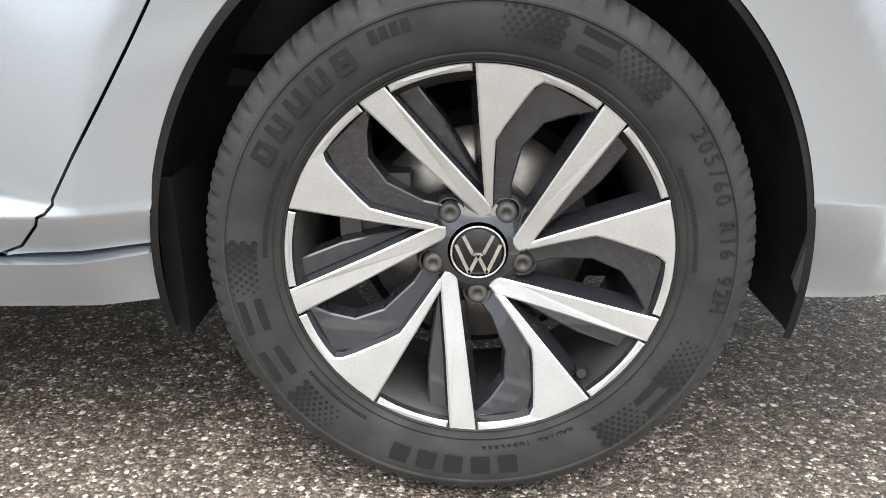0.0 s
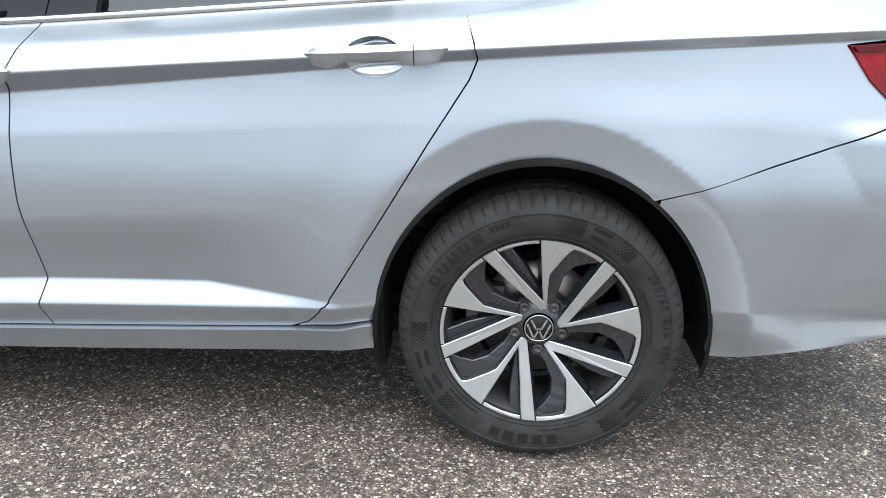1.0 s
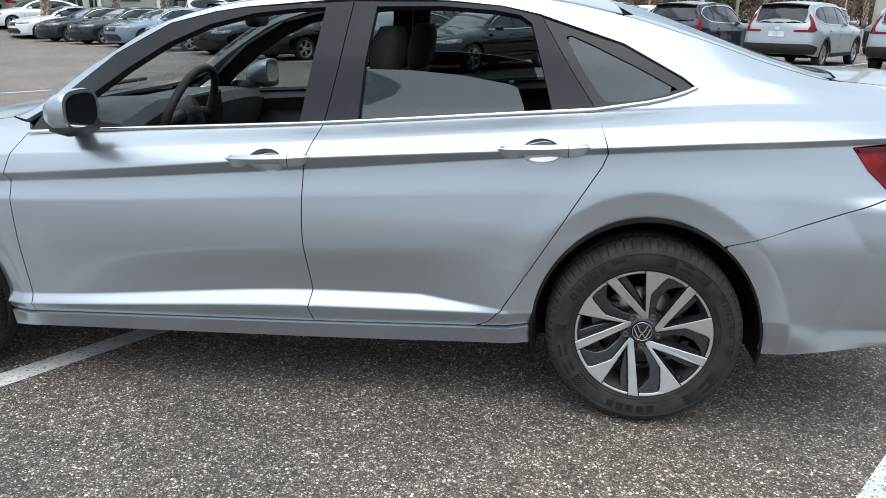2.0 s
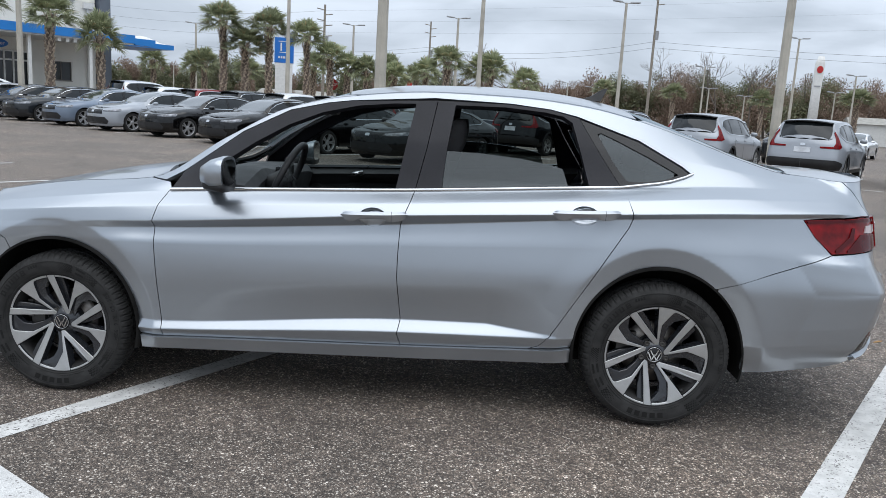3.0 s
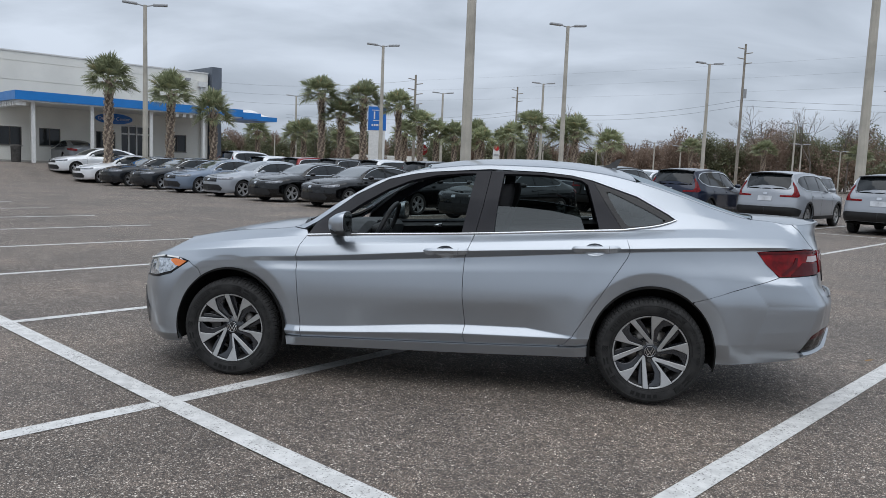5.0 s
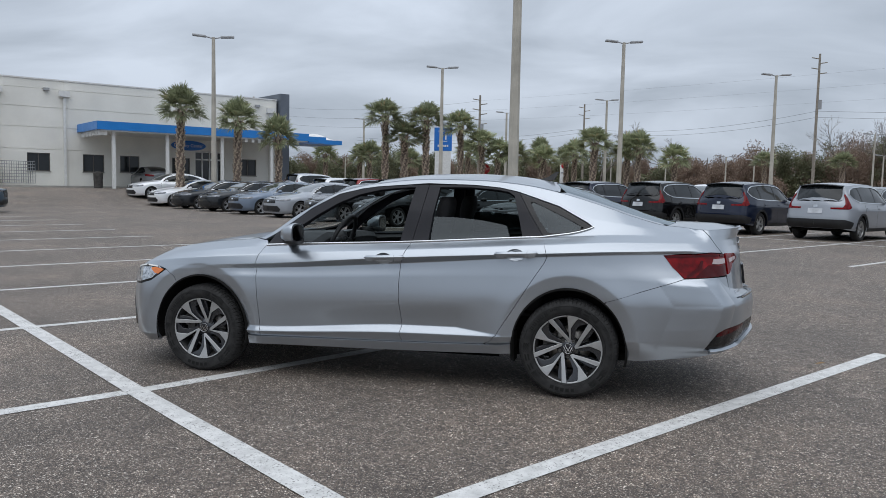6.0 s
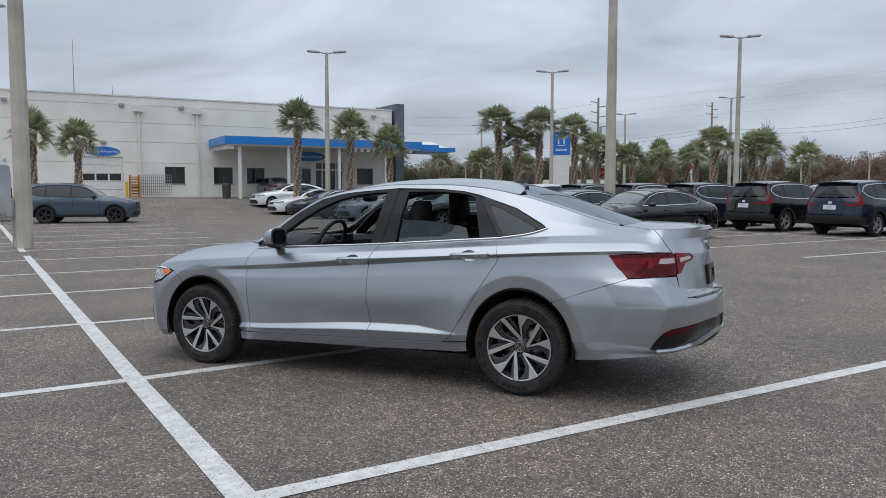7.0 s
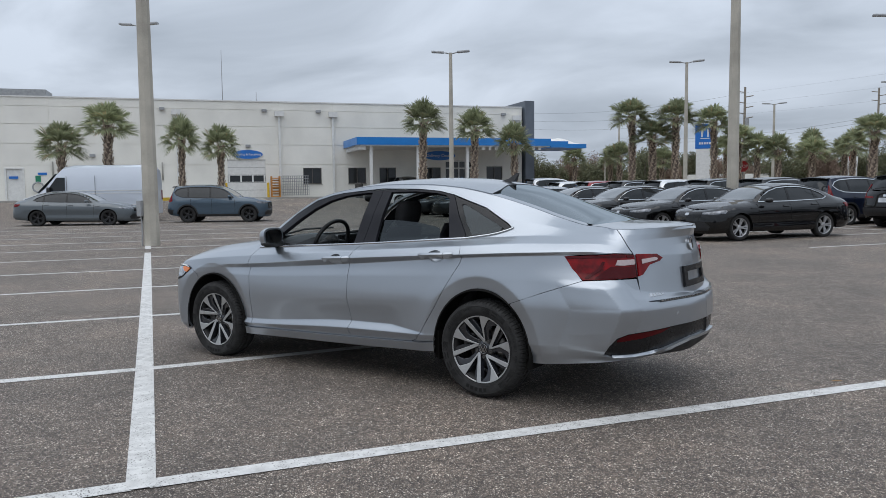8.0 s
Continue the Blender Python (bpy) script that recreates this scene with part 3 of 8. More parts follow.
        E = self.side(np.stack([S, Z[:, -1]], -1))
        o = np.argsort(E[:, 0])
        self.ex, self.ey, self.ez = E[o, 0], E[o, 1], E[o, 2]
        self.mid, self.cz, self.power, self.flat = mid_y, curve(*centre), power, flat

    def key_heights(self, sv):
        return np.stack([np.interp(sv, self.S, self.Z[:, i]) for i in range(self.Z.shape[1])], -1)

    def remap(self, P, down):
        """Heights to flattened rows (down) or back again."""
        K = self.key_heights(P[:, 0])
        A, B = (K, np.broadcast_to(self.wk, K.shape)) if down else (np.broadcast_to(self.wk, K.shape), K)
        z = P[:, 1]
        i = np.clip((z[:, None] >= A).sum(1) - 1, 0, K.shape[1] - 2)
        r = np.arange(len(z))
        a0, a1, b0, b1 = A[r, i], A[r, i + 1], B[r, i], B[r, i + 1]
        w = b0 + (z - a0) * (b1 - b0) / (a1 - a0)
        w = np.where(z < A[:, 0], B[:, 0] + z - A[:, 0], w)
        w = np.where(z > A[:, -1], B[:, -1] + z - A[:, -1], w)
        return np.stack([P[:, 0], w], -1)

    def lift(self, P):
        return self.remap(P, False)

    def flatten(self, loop):
        L = np.asarray(loop, float)
        out = []
        for p, q in zip(L, np.roll(L, -1, 0)):
            n = max(1, int(math.ceil(np.hypot(*(q - p)) / 0.02)))
            out += [p + (q - p) * k / n for k in range(n)]
        return self.remap(np.array(out), True)

    def inset(self, P):
        i = np.clip((P[:, 0] - self.s0) / (self.s1 - self.s0) * (len(self.S) - 1), 0, len(self.S) - 1.001)
        wv = self.remap(P, True)[:, 1]
        j = np.clip((wv - self.zlo) / (self.zhi - self.zlo) * (len(self.zg) - 1), 0, len(self.zg) - 1.001)
        a, b = i.astype(int), j.astype(int)
        u, v = i - a, j - b
        T = self.T
        o = T[a, b] * (1 - u) * (1 - v) + T[a + 1, b] * u * (1 - v) + T[a, b + 1] * (1 - u) * v + T[a + 1, b + 1] * u * v
        if self.swell:
            for wx, wz in self.wheels:
                r = np.hypot(P[:, 0] - wx, (P[:, 1] - wz) / self.tall)
                low = smooth01((P[:, 1] - 0.19) / 0.12)
                o = o - 0.003 * smooth01((self.flare + 0.12 - r) / 0.12) * low
                k = (self.flare - r) / (self.flare - self.arch)
                o = o + 0.024 * np.clip(0.5 * (k + np.sqrt(k * k + 0.003)), 0, 1.2) * low
            # the tail's corner crease
            sc = np.interp(P[:, 1], [0.36, 0.45, 0.55, 0.62, 0.70, 0.78], [0.86, 0.89, 0.93, 0.945, 0.89, 0.83])
            dd = P[:, 0] - sc
            d = np.clip(1 - np.sqrt(dd ** 2 + 0.00003) / np.where(dd < 0, 0.30, 0.15), 0, 1)
            o = o - 0.032 * d * smooth01((0.79 - P[:, 1]) / 0.05) * smooth01((P[:, 1] - 0.30) / 0.08)
        return o

    def side(self, P):
        o = self.inset(P)
        f = lambda a: np.interp(P[:, 0], self.s, a)
        return np.stack([f(self.px) + f(self.nx) * o, f(self.py) + f(self.ny) * o, P[:, 1]], -1)

    def side_in(self, P):
        e = 0.0025
        a = self.side(P + [e, 0]) - self.side(P - [e, 0])
        b = self.side(P + [0, e]) - self.side(P - [0, e])
        n = np.cross(a, b)
        n /= np.maximum(np.linalg.norm(n, axis=1), 1e-9)[:, None]
        w = np.stack([np.interp(P[:, 0], self.s, self.nx), np.interp(P[:, 0], self.s, self.ny), 0 * P[:, 0]], -1)
        return n * np.sign((n * w).sum(1) + 1e-9)[:, None]

    def top(self, P):
        x = np.clip(P[:, 0], self.ex[0], self.ex[-1])
        y = np.where(P[:, 1] > self.mid, 2 * self.mid - P[:, 1], P[:, 1])
        ye, ze = np.interp(x, self.ex, self.ey), np.interp(x, self.ex, self.ez)
        q = np.clip((y - ye) / np.maximum(self.mid - ye, 1e-3), 0, 1)
        g = 1 - (1 - q) ** self.power
        return np.stack([P[:, 0], P[:, 1], ze + (self.cz(x) - ze) * g], -1)

    def top_in(self, P):
        e = 0.004
        a = self.top(P + [e, 0]) - self.top(P - [e, 0])
        b = self.top(P + [0, e]) - self.top(P - [0, e])
        n = np.cross(a, b)
        n /= np.maximum(np.linalg.norm(n, axis=1), 1e-9)[:, None]
        return n * np.where(n[:, 2] > 0, -1, 1)[:, None]


def arc_loop(cx, cz, r, a0, a1, n=24):
    return [(cx + r * math.cos(radians(a0 + (a1 - a0) * i / n)), cz + r * math.sin(radians(a0 + (a1 - a0) * i / n))) for i in range(n + 1)]


def along(fn, s0, s1, n=30, dz=0.0):
    return [(s, float(fn(s)) + dz) for s in np.linspace(s0, s1, n)]


# ---- the silver saloon ----
FRONT_X, HUB_Z, MID = -2.65, 0.306, 0.86
ST = [-4.15, -3.5, -3.1, -2.65, -2.2, -1.1, -0.15, 0.35, 0.75, 1.1, 1.77]


def saloon_shell():
    ctrl = [(-3.51, 0.86), (-3.50, 0.70), (-3.46, 0.50), (-3.38, 0.28), (-3.25, 0.10), (-3.10, -0.005), (-2.9, -0.018), (-2.2, -0.018), (-1.1, -0.018), (-0.15, -0.018), (0.30, -0.019),
            (0.55, -0.008), (0.78, 0.030), (0.95, 0.115), (1.06, 0.27), (1.14, 0.50), (1.19, 0.70), (1.20, 0.86)]
    keys = [
        (ST, [.17, .17, .19, .215, .224, .240, .258, .255, .285, .305, .27], [.10, .08, .07, .05, .05, .05, .05, .05, .06, .09, .12]),
        (ST, [.24, .24, .25, .27, .284, .303, .325, .33, .335, .345, .34], [.03, .02, .02, .024, .028, .028, .026, .022, .040, .036, .03]),
        (ST, [.30, .30, .30, .31, .318, .364, .373, .38, .40, .42, .42], [.01, .01, .01, .010, .008, .008, .008, .008, .025, .018, .0]),
        (ST, [.42, .42, .38, .355, .353, .412, .420, .45, .47, .50, .50], [.0, .0, .005, .014, .028, .045, .030, .008, .015, .010, .0]),
        (ST, [.52, .52, .53, .55, .55, .58, .60, .60, .60, .60, .585], [.0, .0, .003, .012, .020, .018, .013, .008, .007, .003, .0]),
        (ST, [.62, .62, .66, .70, .70, .74, .77, .77, .72, .66, .635], [.02, .015, .012, .018, .030, .034, .036, .034, .028, .022, .012]),
        (ST, [.66, .68, .72, .75, .765, .831, .900, .925, .935, .72, .652], [.04, .03, .026, .026, .054, .058, .058, .072, .094, .058, .070]),
        (ST, [.70, .72, .745, .775, .795, .873, .921, .945, .955, .93, .90], [.07, .05, .036, .034, .024, .022, .032, .057, .090, .100, .095]),
        (ST, [.72, .75, .79, .83, .86, .92, .975, 1.0, 1.0, .97, .97], [0.120, 0.090, 0.070, 0.045, 0.052, 0.060, 0.075, 0.125, 0.150, 0.130, 0.110]),
        (ST, [.73, .77, .82, .875, .918, .967, 1.02, 1.04, 1.03, 1.01, 1.02], [0.200, 0.160, 0.130, 0.103, 0.128, 0.148, 0.178, 0.225, 0.215, 0.155, 0.112]),
    ]
    es = [-4.15, -3.5, -3.1, -2.65, -2.28, -1.95, -1.67, -1.4, -1.0, -.65, -.35, -.1, .15, .4, .65, .9, 1.1, 1.77]
    edge = (es, [.75, .80, .86, .93, .965, 1.16, 1.305, 1.365, 1.397, 1.39, 1.362, 1.31, 1.235, 1.155, 1.10, 1.088, 1.078, 1.086],
            [.34, .32, .28, .25, .224, .273, .308, .328, .338, .343, .353, .368, .394, .408, .395, .33, .20, .084])
    cx = [-3.2, -3.05, -2.85, -2.65, -2.4, -2.22, -1.9, -1.6, -1.4, -1.1, -.8, -.5, -.25, 0, .25, .5, .66, .8, .95, 1.085]
    cz = [.79, .86, .915, .952, .985, 1.005, 1.195, 1.345, 1.408, 1.440, 1.446, 1.432, 1.398, 1.335, 1.245, 1.155, 1.112, 1.105, 1.10, 1.075]
    return Shell(ctrl, keys, edge, (cx, cz), MID, [(0, HUB_Z), (FRONT_X, HUB_Z)], 0.368, 0.446, swell=1.0, tall=1.07)


def build_saloon():
    sh = saloon_shell()
    # the front stands a little lower than the rear
    root = empty("saloon_car", pose(0, 0, 0, 0, -0.887, 0))
    tagged(root, "silver metallic four-door saloon parked askew on painted lines", "car")
    side, sin, top, tin = sh.side, sh.side_in, sh.top, sh.top_in
    R = 0.0105
    belt = sh.key_z[9]
    low = sh.bottom
    both = dict(parent=root, mirror=MID)

    bseam = [(-1.114, .308), (-1.128, .354), (-1.117, .412), (-1.136, .60), (-1.136, .70), (-1.131, .825), (-1.116, .867), (-1.092, .93), (-1.081, float(belt(-1.081)))]
    fseam = [(-2.166, .286), (-2.176, .40), (-2.190, .55), (-2.203, .70), (-2.205, .80), (-2.19, .86), (-2.165, float(belt(-2.165)))]
    rseam = [(-.554, .317), (-.512, .333), (-.472, .374), (-.352, .561), (-.241, .738), (-.160, .861), (-.144, .90), (-.150, .93), (-.176, float(belt(-.176)))]
    front_top = along(belt, -2.165, -1.081, 30)
    rear_top = along(belt, -1.081, -.181, 26)
    dbot = sh.key_z[1]
    # doors
    cup = lambda s0, z: [(s0 + .118 + .061 * math.cos(a), z - .010 + .040 * math.sin(a)) for a in np.linspace(0, 2 * math.pi, 33)[:-1]]
    panel("door", [along(dbot, -2.166, -1.114, 30) + bseam + front_top[::-1] + fseam[::-1], cup(-1.367, .866)], side, sin, M_SILVER, res=R, label="silver front door with an open window", warp=sh, **both)
    panel("door", [along(dbot, -1.114, -.554, 20) + rseam + rear_top[::-1] + bseam[::-1], cup(-.468, .914)], side, sin, M_SILVER, res=R, label="silver rear door with a half-lowered window", warp=sh, **both)
    # sills
    panel("sill", [along(low, -2.270, -.374, 50) + [(-.374, .326)] + along(dbot, -.45, -2.166, 50) + [(-2.27, .285)]], side, sin, M_SILVER, res=R, warp=sh, lift=0.012, skirt=0.03, **both)

    # front wing, bumpers and quarter
    def arch(wx, a0, a1, n=64):
        return [(x, HUB_Z + (z - HUB_Z) * (sh.tall if z > HUB_Z else 1)) for x, z in arc_loop(wx, HUB_Z, sh.arch, a0, a1, n)]
    hood_edge = along(sh.edge_z, -2.28, -3.02, 24)
    wing = [(-2.272, .288)] + fseam + [(-2.155, .925), (-2.175, .955), (-2.28, float(sh.edge_z(-2.28)))] + hood_edge + [(-3.0, .757), (-2.925, .735), (-2.86, .688)]
    wing += arch(FRONT_X, 122, -1)
    panel("front_wing", [wing], side, sin, M_SILVER, res=R, warp=sh, **both)
    # dlo outline: the window opening's rim
    dlo_top = [(-2.12, 1.005), (-1.876, 1.187), (-1.667, 1.292), (-1.50, 1.330), (-1.39, 1.345), (-1.015, 1.370), (-.678, 1.360), (-.50, 1.342), (-.376, 1.315), (-.10, 1.222), (.09, 1.118), (.135, 1.085)]
    dlo_low = [(.10, 1.070), (.04, 1.052), (-.02, 1.040), (-.10, 1.030), (-.181, float(belt(-.181)))]
    flank = rseam[::-1][1:] + [(-.50, .322), (-.374, .328)] + arch(0, 176, 53) + [(.364, .668), (.45, .700), (.60, .748), (.716, .783), (.588, .926)]
    flank += [(.70, .935), (.80, .938), (.93, .944), (1.094, .937), (1.070, 1.0), (1.046, float(sh.edge_z(1.046)))] + along(sh.edge_z, 1.03, -2.28, 90)
    flank += [(-2.2, .96)] + dlo_top + dlo_low
    panel("side_panel", [flank], side, sin, M_SILVER, res=R, label="silver rear quarter with roof rail", warp=sh, **both)
    rb_top = [(.364, .668), (.45, .700), (.60, .748), (.716, .783), (.90, .79), (1.10, .79), (1.12, .70), (1.16, .652), (1.3, .645), (sh.s1, .645)]
    vent_up = [(.845, .345), (.878, .400), (.925, .450), (.99, .470), (1.2, .480), (1.4, .486), (sh.s1, .490)]
    vent_lo = [(sh.s1, .395), (1.55, .392), (1.35, .356), (1.18, .334), (1.05, .328), (.90, .330)]
    lowb = along(low, sh.s1, .376, 40)
    rear_b = arch(0, 53, -5) + lowb[::-1] + [(sh.s1, float(low(sh.s1)))] + vent_lo + [vent_up[0]] + vent_up[1:] + rb_top[::-1][:-1]
    panel("rear_bumper", [rear_b], side, sin, M_SILVER, res=R, warp=sh, **both)
    panel("bumper_insert", [vent_up + vent_lo], side, sin, M_BLACK, res=0.02, skirt=0.01, lift=-0.010, gap=-0.008, label="glossy black bumper insert", **both)
    band = [(x, z + .006) for x, z in vent_lo[::-1]] + [(x, z - .014) for x, z in vent_lo]
    panel("bumper_strip", [band], side, sin, M_SILVER, res=0.012, lift=0.010, skirt=0.02, gap=0, label="bright metal strip under the bumper insert", **both)
    val = [(x, z - .020) for x, z in vent_lo[:4]] + along(low, 1.18, sh.s1, 12, .006)
    panel("valance", [val], side, sin, M_PLASTIC, res=0.02, lift=0.004, skirt=0.012, label="black lower valance", **both)
    panel("reflector", [[(.915, .424), (.95, .452), (1.0, .466), (1.2, .476), (1.34, .480), (1.26, .456), (1.1, .436)]], side, sin, M_TAILDARK, res=0.012, lift=-0.006, skirt=0.014, gap=0, label="dark red bumper reflector", **both)
    for s0 in (1.40,):
        panel("parking_sensor", [arc_loop(s0, .560, .011, 0, 345, 12)], side, sin, M_GREY, res=0.006, lift=0.001, skirt=0.002, gap=0, **both)
    # tail lamp: wing part and lid part
    t1 = [(.588, .926), (.64, .855), (.716, .786), (.95, .792), (1.10, .797), (1.10, .93), (.93, .940), (.80, .934), (.70, .931)]
    panel("tail_lamp", [t1], side, sin, M_TAIL, res=0.012, skirt=0.02, lift=0.004, label="red and clear tail lamp", **both)
    panel("lamp_lens", [[(.78, .792), (.95, .795), (1.095, .80), (1.095, .865), (1.0, .862), (.90, .868), (.86, .845)]], side, sin, M_TAILDARK, res=0.014, lift=0.008, skirt=0.01, **both)
    panel("lamp_lens", [[(.93, .872), (1.0, .868), (1.095, .872), (1.095, .905), (.95, .905)]], side, sin, M_TAILWHITE, res=0.012, lift=0.009, skirt=0.008, **both)
    panel("lamp_lens", [[(.598, .922), (.70, .927), (.93, .935), (1.095, .926), (1.095, .915), (.93, .922), (.70, .914), (.606, .912)]], side, sin, M_TAILDARK, res=0.012, lift=0.009, skirt=0.006, gap=0, **both)
    panel("lamp_lens", [[(.72, .795), (.75, .795), (.84, .850), (.86, .895), (.84, .895), (.815, .855)]], side, sin, M_TAILDARK, res=0.012, lift=0.009, skirt=0.006, gap=0, **both)
    # boot lid, rear face
    lid_side = [(1.118, .66), (1.112, .80), (1.10, .94), (1.075, 1.0), (1.05, float(sh.edge_z(1.05)))]
    lid = [(1.14, .655), (sh.s1, .652)] + along(sh.edge_z, sh.s1, 1.05, 24) + lid_side[::-1][1:]
    panel("boot_lid_face", [lid], side, sin, M_SILVER, res=R, warp=sh, **both)
    panel("lamp_lens", [[(1.112, .800), (1.15, .808), (1.22, .862), (1.33, .880), (1.365, .900), (1.31, .924), (1.112, .932)]], side, sin, M_TAIL, res=0.012, lift=0.012, skirt=0.02, **both)
    panel("lamp_lens", [[(1.15, .872), (1.29, .886), (1.32, .898), (1.28, .908), (1.15, .902)]], side, sin, M_TAILWHITE, res=0.012, lift=0.016, skirt=0.01, **both)
    panel("plate_frame", [[(1.575, .70), (sh.s1, .70), (sh.s1, .738), (1.625, .738), (1.625, .795), (sh.s1, .795), (sh.s1, .83), (1.575, .83)]], side, sin, M_BLACK, res=0.010, lift=0.016, skirt=0.014, gap=0, label="empty black number plate frame", **both)
    panel("badge", [arc_loop(sh.s1 - .002, .965, .045, 90, 270, 14)], side, sin, M_CHROME, res=0.01, lift=0.012, skirt=0.01, label="round chrome badge", **both)
    for k in range(5):
        s0 = 1.185 + k * 0.030
        panel("badge_letter", [[(s0, .677), (s0 + .021, .677), (s0 + .021, .694), (s0, .694)]], side, sin, M_CHROME, root, res=0.008, lift=0.004, skirt=0.004, gap=0)
    # nose
    head = [(-2.925, .735), (-2.99, .690), (-3.05, .650), (-3.16, .622), (-3.50, .60), (-3.62, .64), (-3.60, .70), (-3.35, .735), (-3.12, .765), (-3.0, .757)]
    fb = [(-2.925, .735), (-2.86, .688)] + arch(FRONT_X, 122, 196) + along(low, -3.03, sh.s0, 30) + [(sh.s0, .28), (-3.75, .28), (-3.75, .42), (sh.s0, .42), (sh.s0, .60)]
    fb += [(-3.62, .60), (-3.50, .60), (-3.16, .622), (-3.05, .650), (-2.99, .690)]
    panel("front_bumper", [fb], side, sin, M_SILVER, res=0.016, warp=sh, **both)
    panel("grille", [[(sh.s0, .60), (-3.62, .60), (-3.62, .72), (sh.s0, .72)]], side, sin, M_BLACK, res=0.03, lift=-0.01, gap=-0.008, label="black front grille", **both)
    panel("lower_grille", [[(sh.s0, .28), (-3.75, .28), (-3.75, .42), (sh.s0, .42)]], side, sin, M_BLACK, res=0.03, lift=-0.012, gap=-0.008, **both)
    panel("corner_intake", [[(-3.30, .40), (-3.36, .30), (-3.60, .27), (-3.66, .32), (-3.62, .50), (-3.50, .52)]], side, sin, M_PLASTIC, res=0.018, lift=0.005, **both)
    panel("intake_trim", [[(-3.30, .40), (-3.36, .29), (-3.60, .26), (-3.60, .27), (-3.37, .305), (-3.315, .40)]], side, sin, M_CHROME, res=0.01, lift=0.009, gap=0, **both)
    panel("bonnet_nose", [[(sh.s0, .72), (-3.62, .72), (-3.60, .70), (-3.35, .735), (-3.12, .765), (-3.0, .757), (-3.02, float(sh.edge_z(-3.02)))] + along(sh.edge_z, -3.04, sh.s0, 30)], side, sin, M_SILVER, res=0.016, warp=sh, gap=-0.004, lift=-0.0012, **both)
    panel("headlamp", [head], side, sin, M_BLACK, res=0.012, lift=0.002, label="clear headlamp with an amber corner marker", **both)
    panel("lamp_reflector", [[(-2.965, .726), (-3.04, .668), (-3.165, .636), (-3.30, .626), (-3.31, .715), (-3.20, .738), (-3.06, .745)]], side, sin, M_LAMP, res=0.012, lift=0.006, skirt=0.008, gap=0, **both)
    panel("lamp_reflector", [[(-3.33, .624), (-3.50, .612), (-3.59, .645), (-3.57, .695), (-3.34, .715)]], side, sin, M_LAMP, res=0.012, lift=0.006, skirt=0.008, gap=0, **both)
    panel("running_light", [[(-2.96, .737), (-3.02, .748), (-3.12, .754), (-3.35, .724), (-3.57, .698), (-3.57, .706), (-3.35, .732), (-3.12, .762), (-3.0, .755)]], side, sin, M_WHITE, res=0.01, lift=0.008, skirt=0.006, gap=0, **both)
    panel("marker_lens", [[(-2.940, .732), (-2.985, .698), (-3.015, .702), (-3.065, .738), (-3.02, .744)]], side, sin, M_AMBER, res=0.010, lift=0.009, skirt=0.008, gap=0, **both)
    # window surrounds
    win_f = [(-2.02, .985), (-1.95, 1.045), (-1.81, 1.142), (-1.665, 1.226), (-1.52, 1.286), (-1.36, 1.322), (-1.20, 1.338), (-1.103, 1.341), (-1.168, .972), (-1.5, .962), (-1.97, .945)]
    win_r = [(-.965, .985), (-.95, 1.15), (-.923, 1.342), (-.70, 1.342), (-.52, 1.327), (-.44, 1.312), (-.400, 1.286), (-.36, 1.15), (-.325, 1.022)]
    win_q = [(-.292, 1.258), (-.20, 1.220), (-.06, 1.153), (.072, 1.084), (.02, 1.066), (-.06, 1.052), (-.155, 1.048), (-.218, 1.13)]
    bs_up = [(-1.081, float(belt(-1.081))), (-1.040, 1.15), (-1.004, 1.362)]
    rs_up = [(-.181, float(belt(-.181))), (-.27, 1.15), (-.367, 1.308)]
    ftop = [(-2.12, 1.005), (-1.876, 1.187), (-1.667, 1.292), (-1.50, 1.330), (-1.39, 1.345), (-1.015, 1.362)]
    panel("window_frame", [along(belt, -2.165, -1.081, 30) + bs_up[1:] + ftop[::-1], win_f], side, sin, M_PILLAR, res=0.012, skirt=0.03, parent=root, mirror=MID, label="black front window frame")
    rtop = [(-1.004, 1.362), (-.678, 1.358), (-.50, 1.342), (-.376, 1.312)]
    panel("window_frame", [along(belt, -1.081, -.181, 26) + rs_up[1:] + rtop[::-1] + bs_up[::-1][1:], win_r], side, sin, M_PILLAR, res=0.012, skirt=0.03, parent=root, mirror=MID, label="black rear window frame")
    qo = rs_up + [(-.10, 1.219), (.09, 1.115), (.13, 1.085)] + dlo_low[:-1]
    panel("window_frame", [qo, win_q], side, sin, M_BLACK, res=0.012, skirt=0.02, lift=-0.004, parent=root, mirror=MID)
    panel("quarter_glass", [win_q], side, sin, M_TINT, res=0.02, skirt=0.0, lift=-0.008, gap=-0.006, label="tinted quarter window", **both)
    # rear window is lowered: a sheet of glass stands a little above the belt
    glass_up = [(-.95, 1.145), (-.80, 1.142), (-.62, 1.126), (-.47, 1.100), (-.44, 1.09), (-.40, 0.98), (-.965, .975)]
    panel("window_glass", [glass_up], side, sin, M_TINT, res=0.03, skirt=0.004, lift=-0.022, gap=-0.004, label="half-lowered tinted rear window", **both)
    # the far side's windows are shut
    far_side = lambda P: side(P) * [1, -1, 1] + [0, 2 * MID, 0]
    far_in = lambda P: sin(P) * [1, -1, 1]
    for loop in (win_f, win_r):
        panel("window_glass", [loop], far_side, far_in, M_FARGLASS, root, res=0.04, skirt=0.0, lift=-0.014, gap=-0.006, label="closed green-tinted window")
    strip_z = [(-2.16, float(belt(-2.16)))] + along(belt, -2.1, -.181, 40) + [(-.10, 1.030), (-.02, 1.040), (.04, 1.052), (.10, 1.070), (.138, 1.086)]
    prof = ((-.004, .001), (-.003, .008), (.002, .010), (.007, .008), (.008, .001))
    sz = np.array(strip_z)
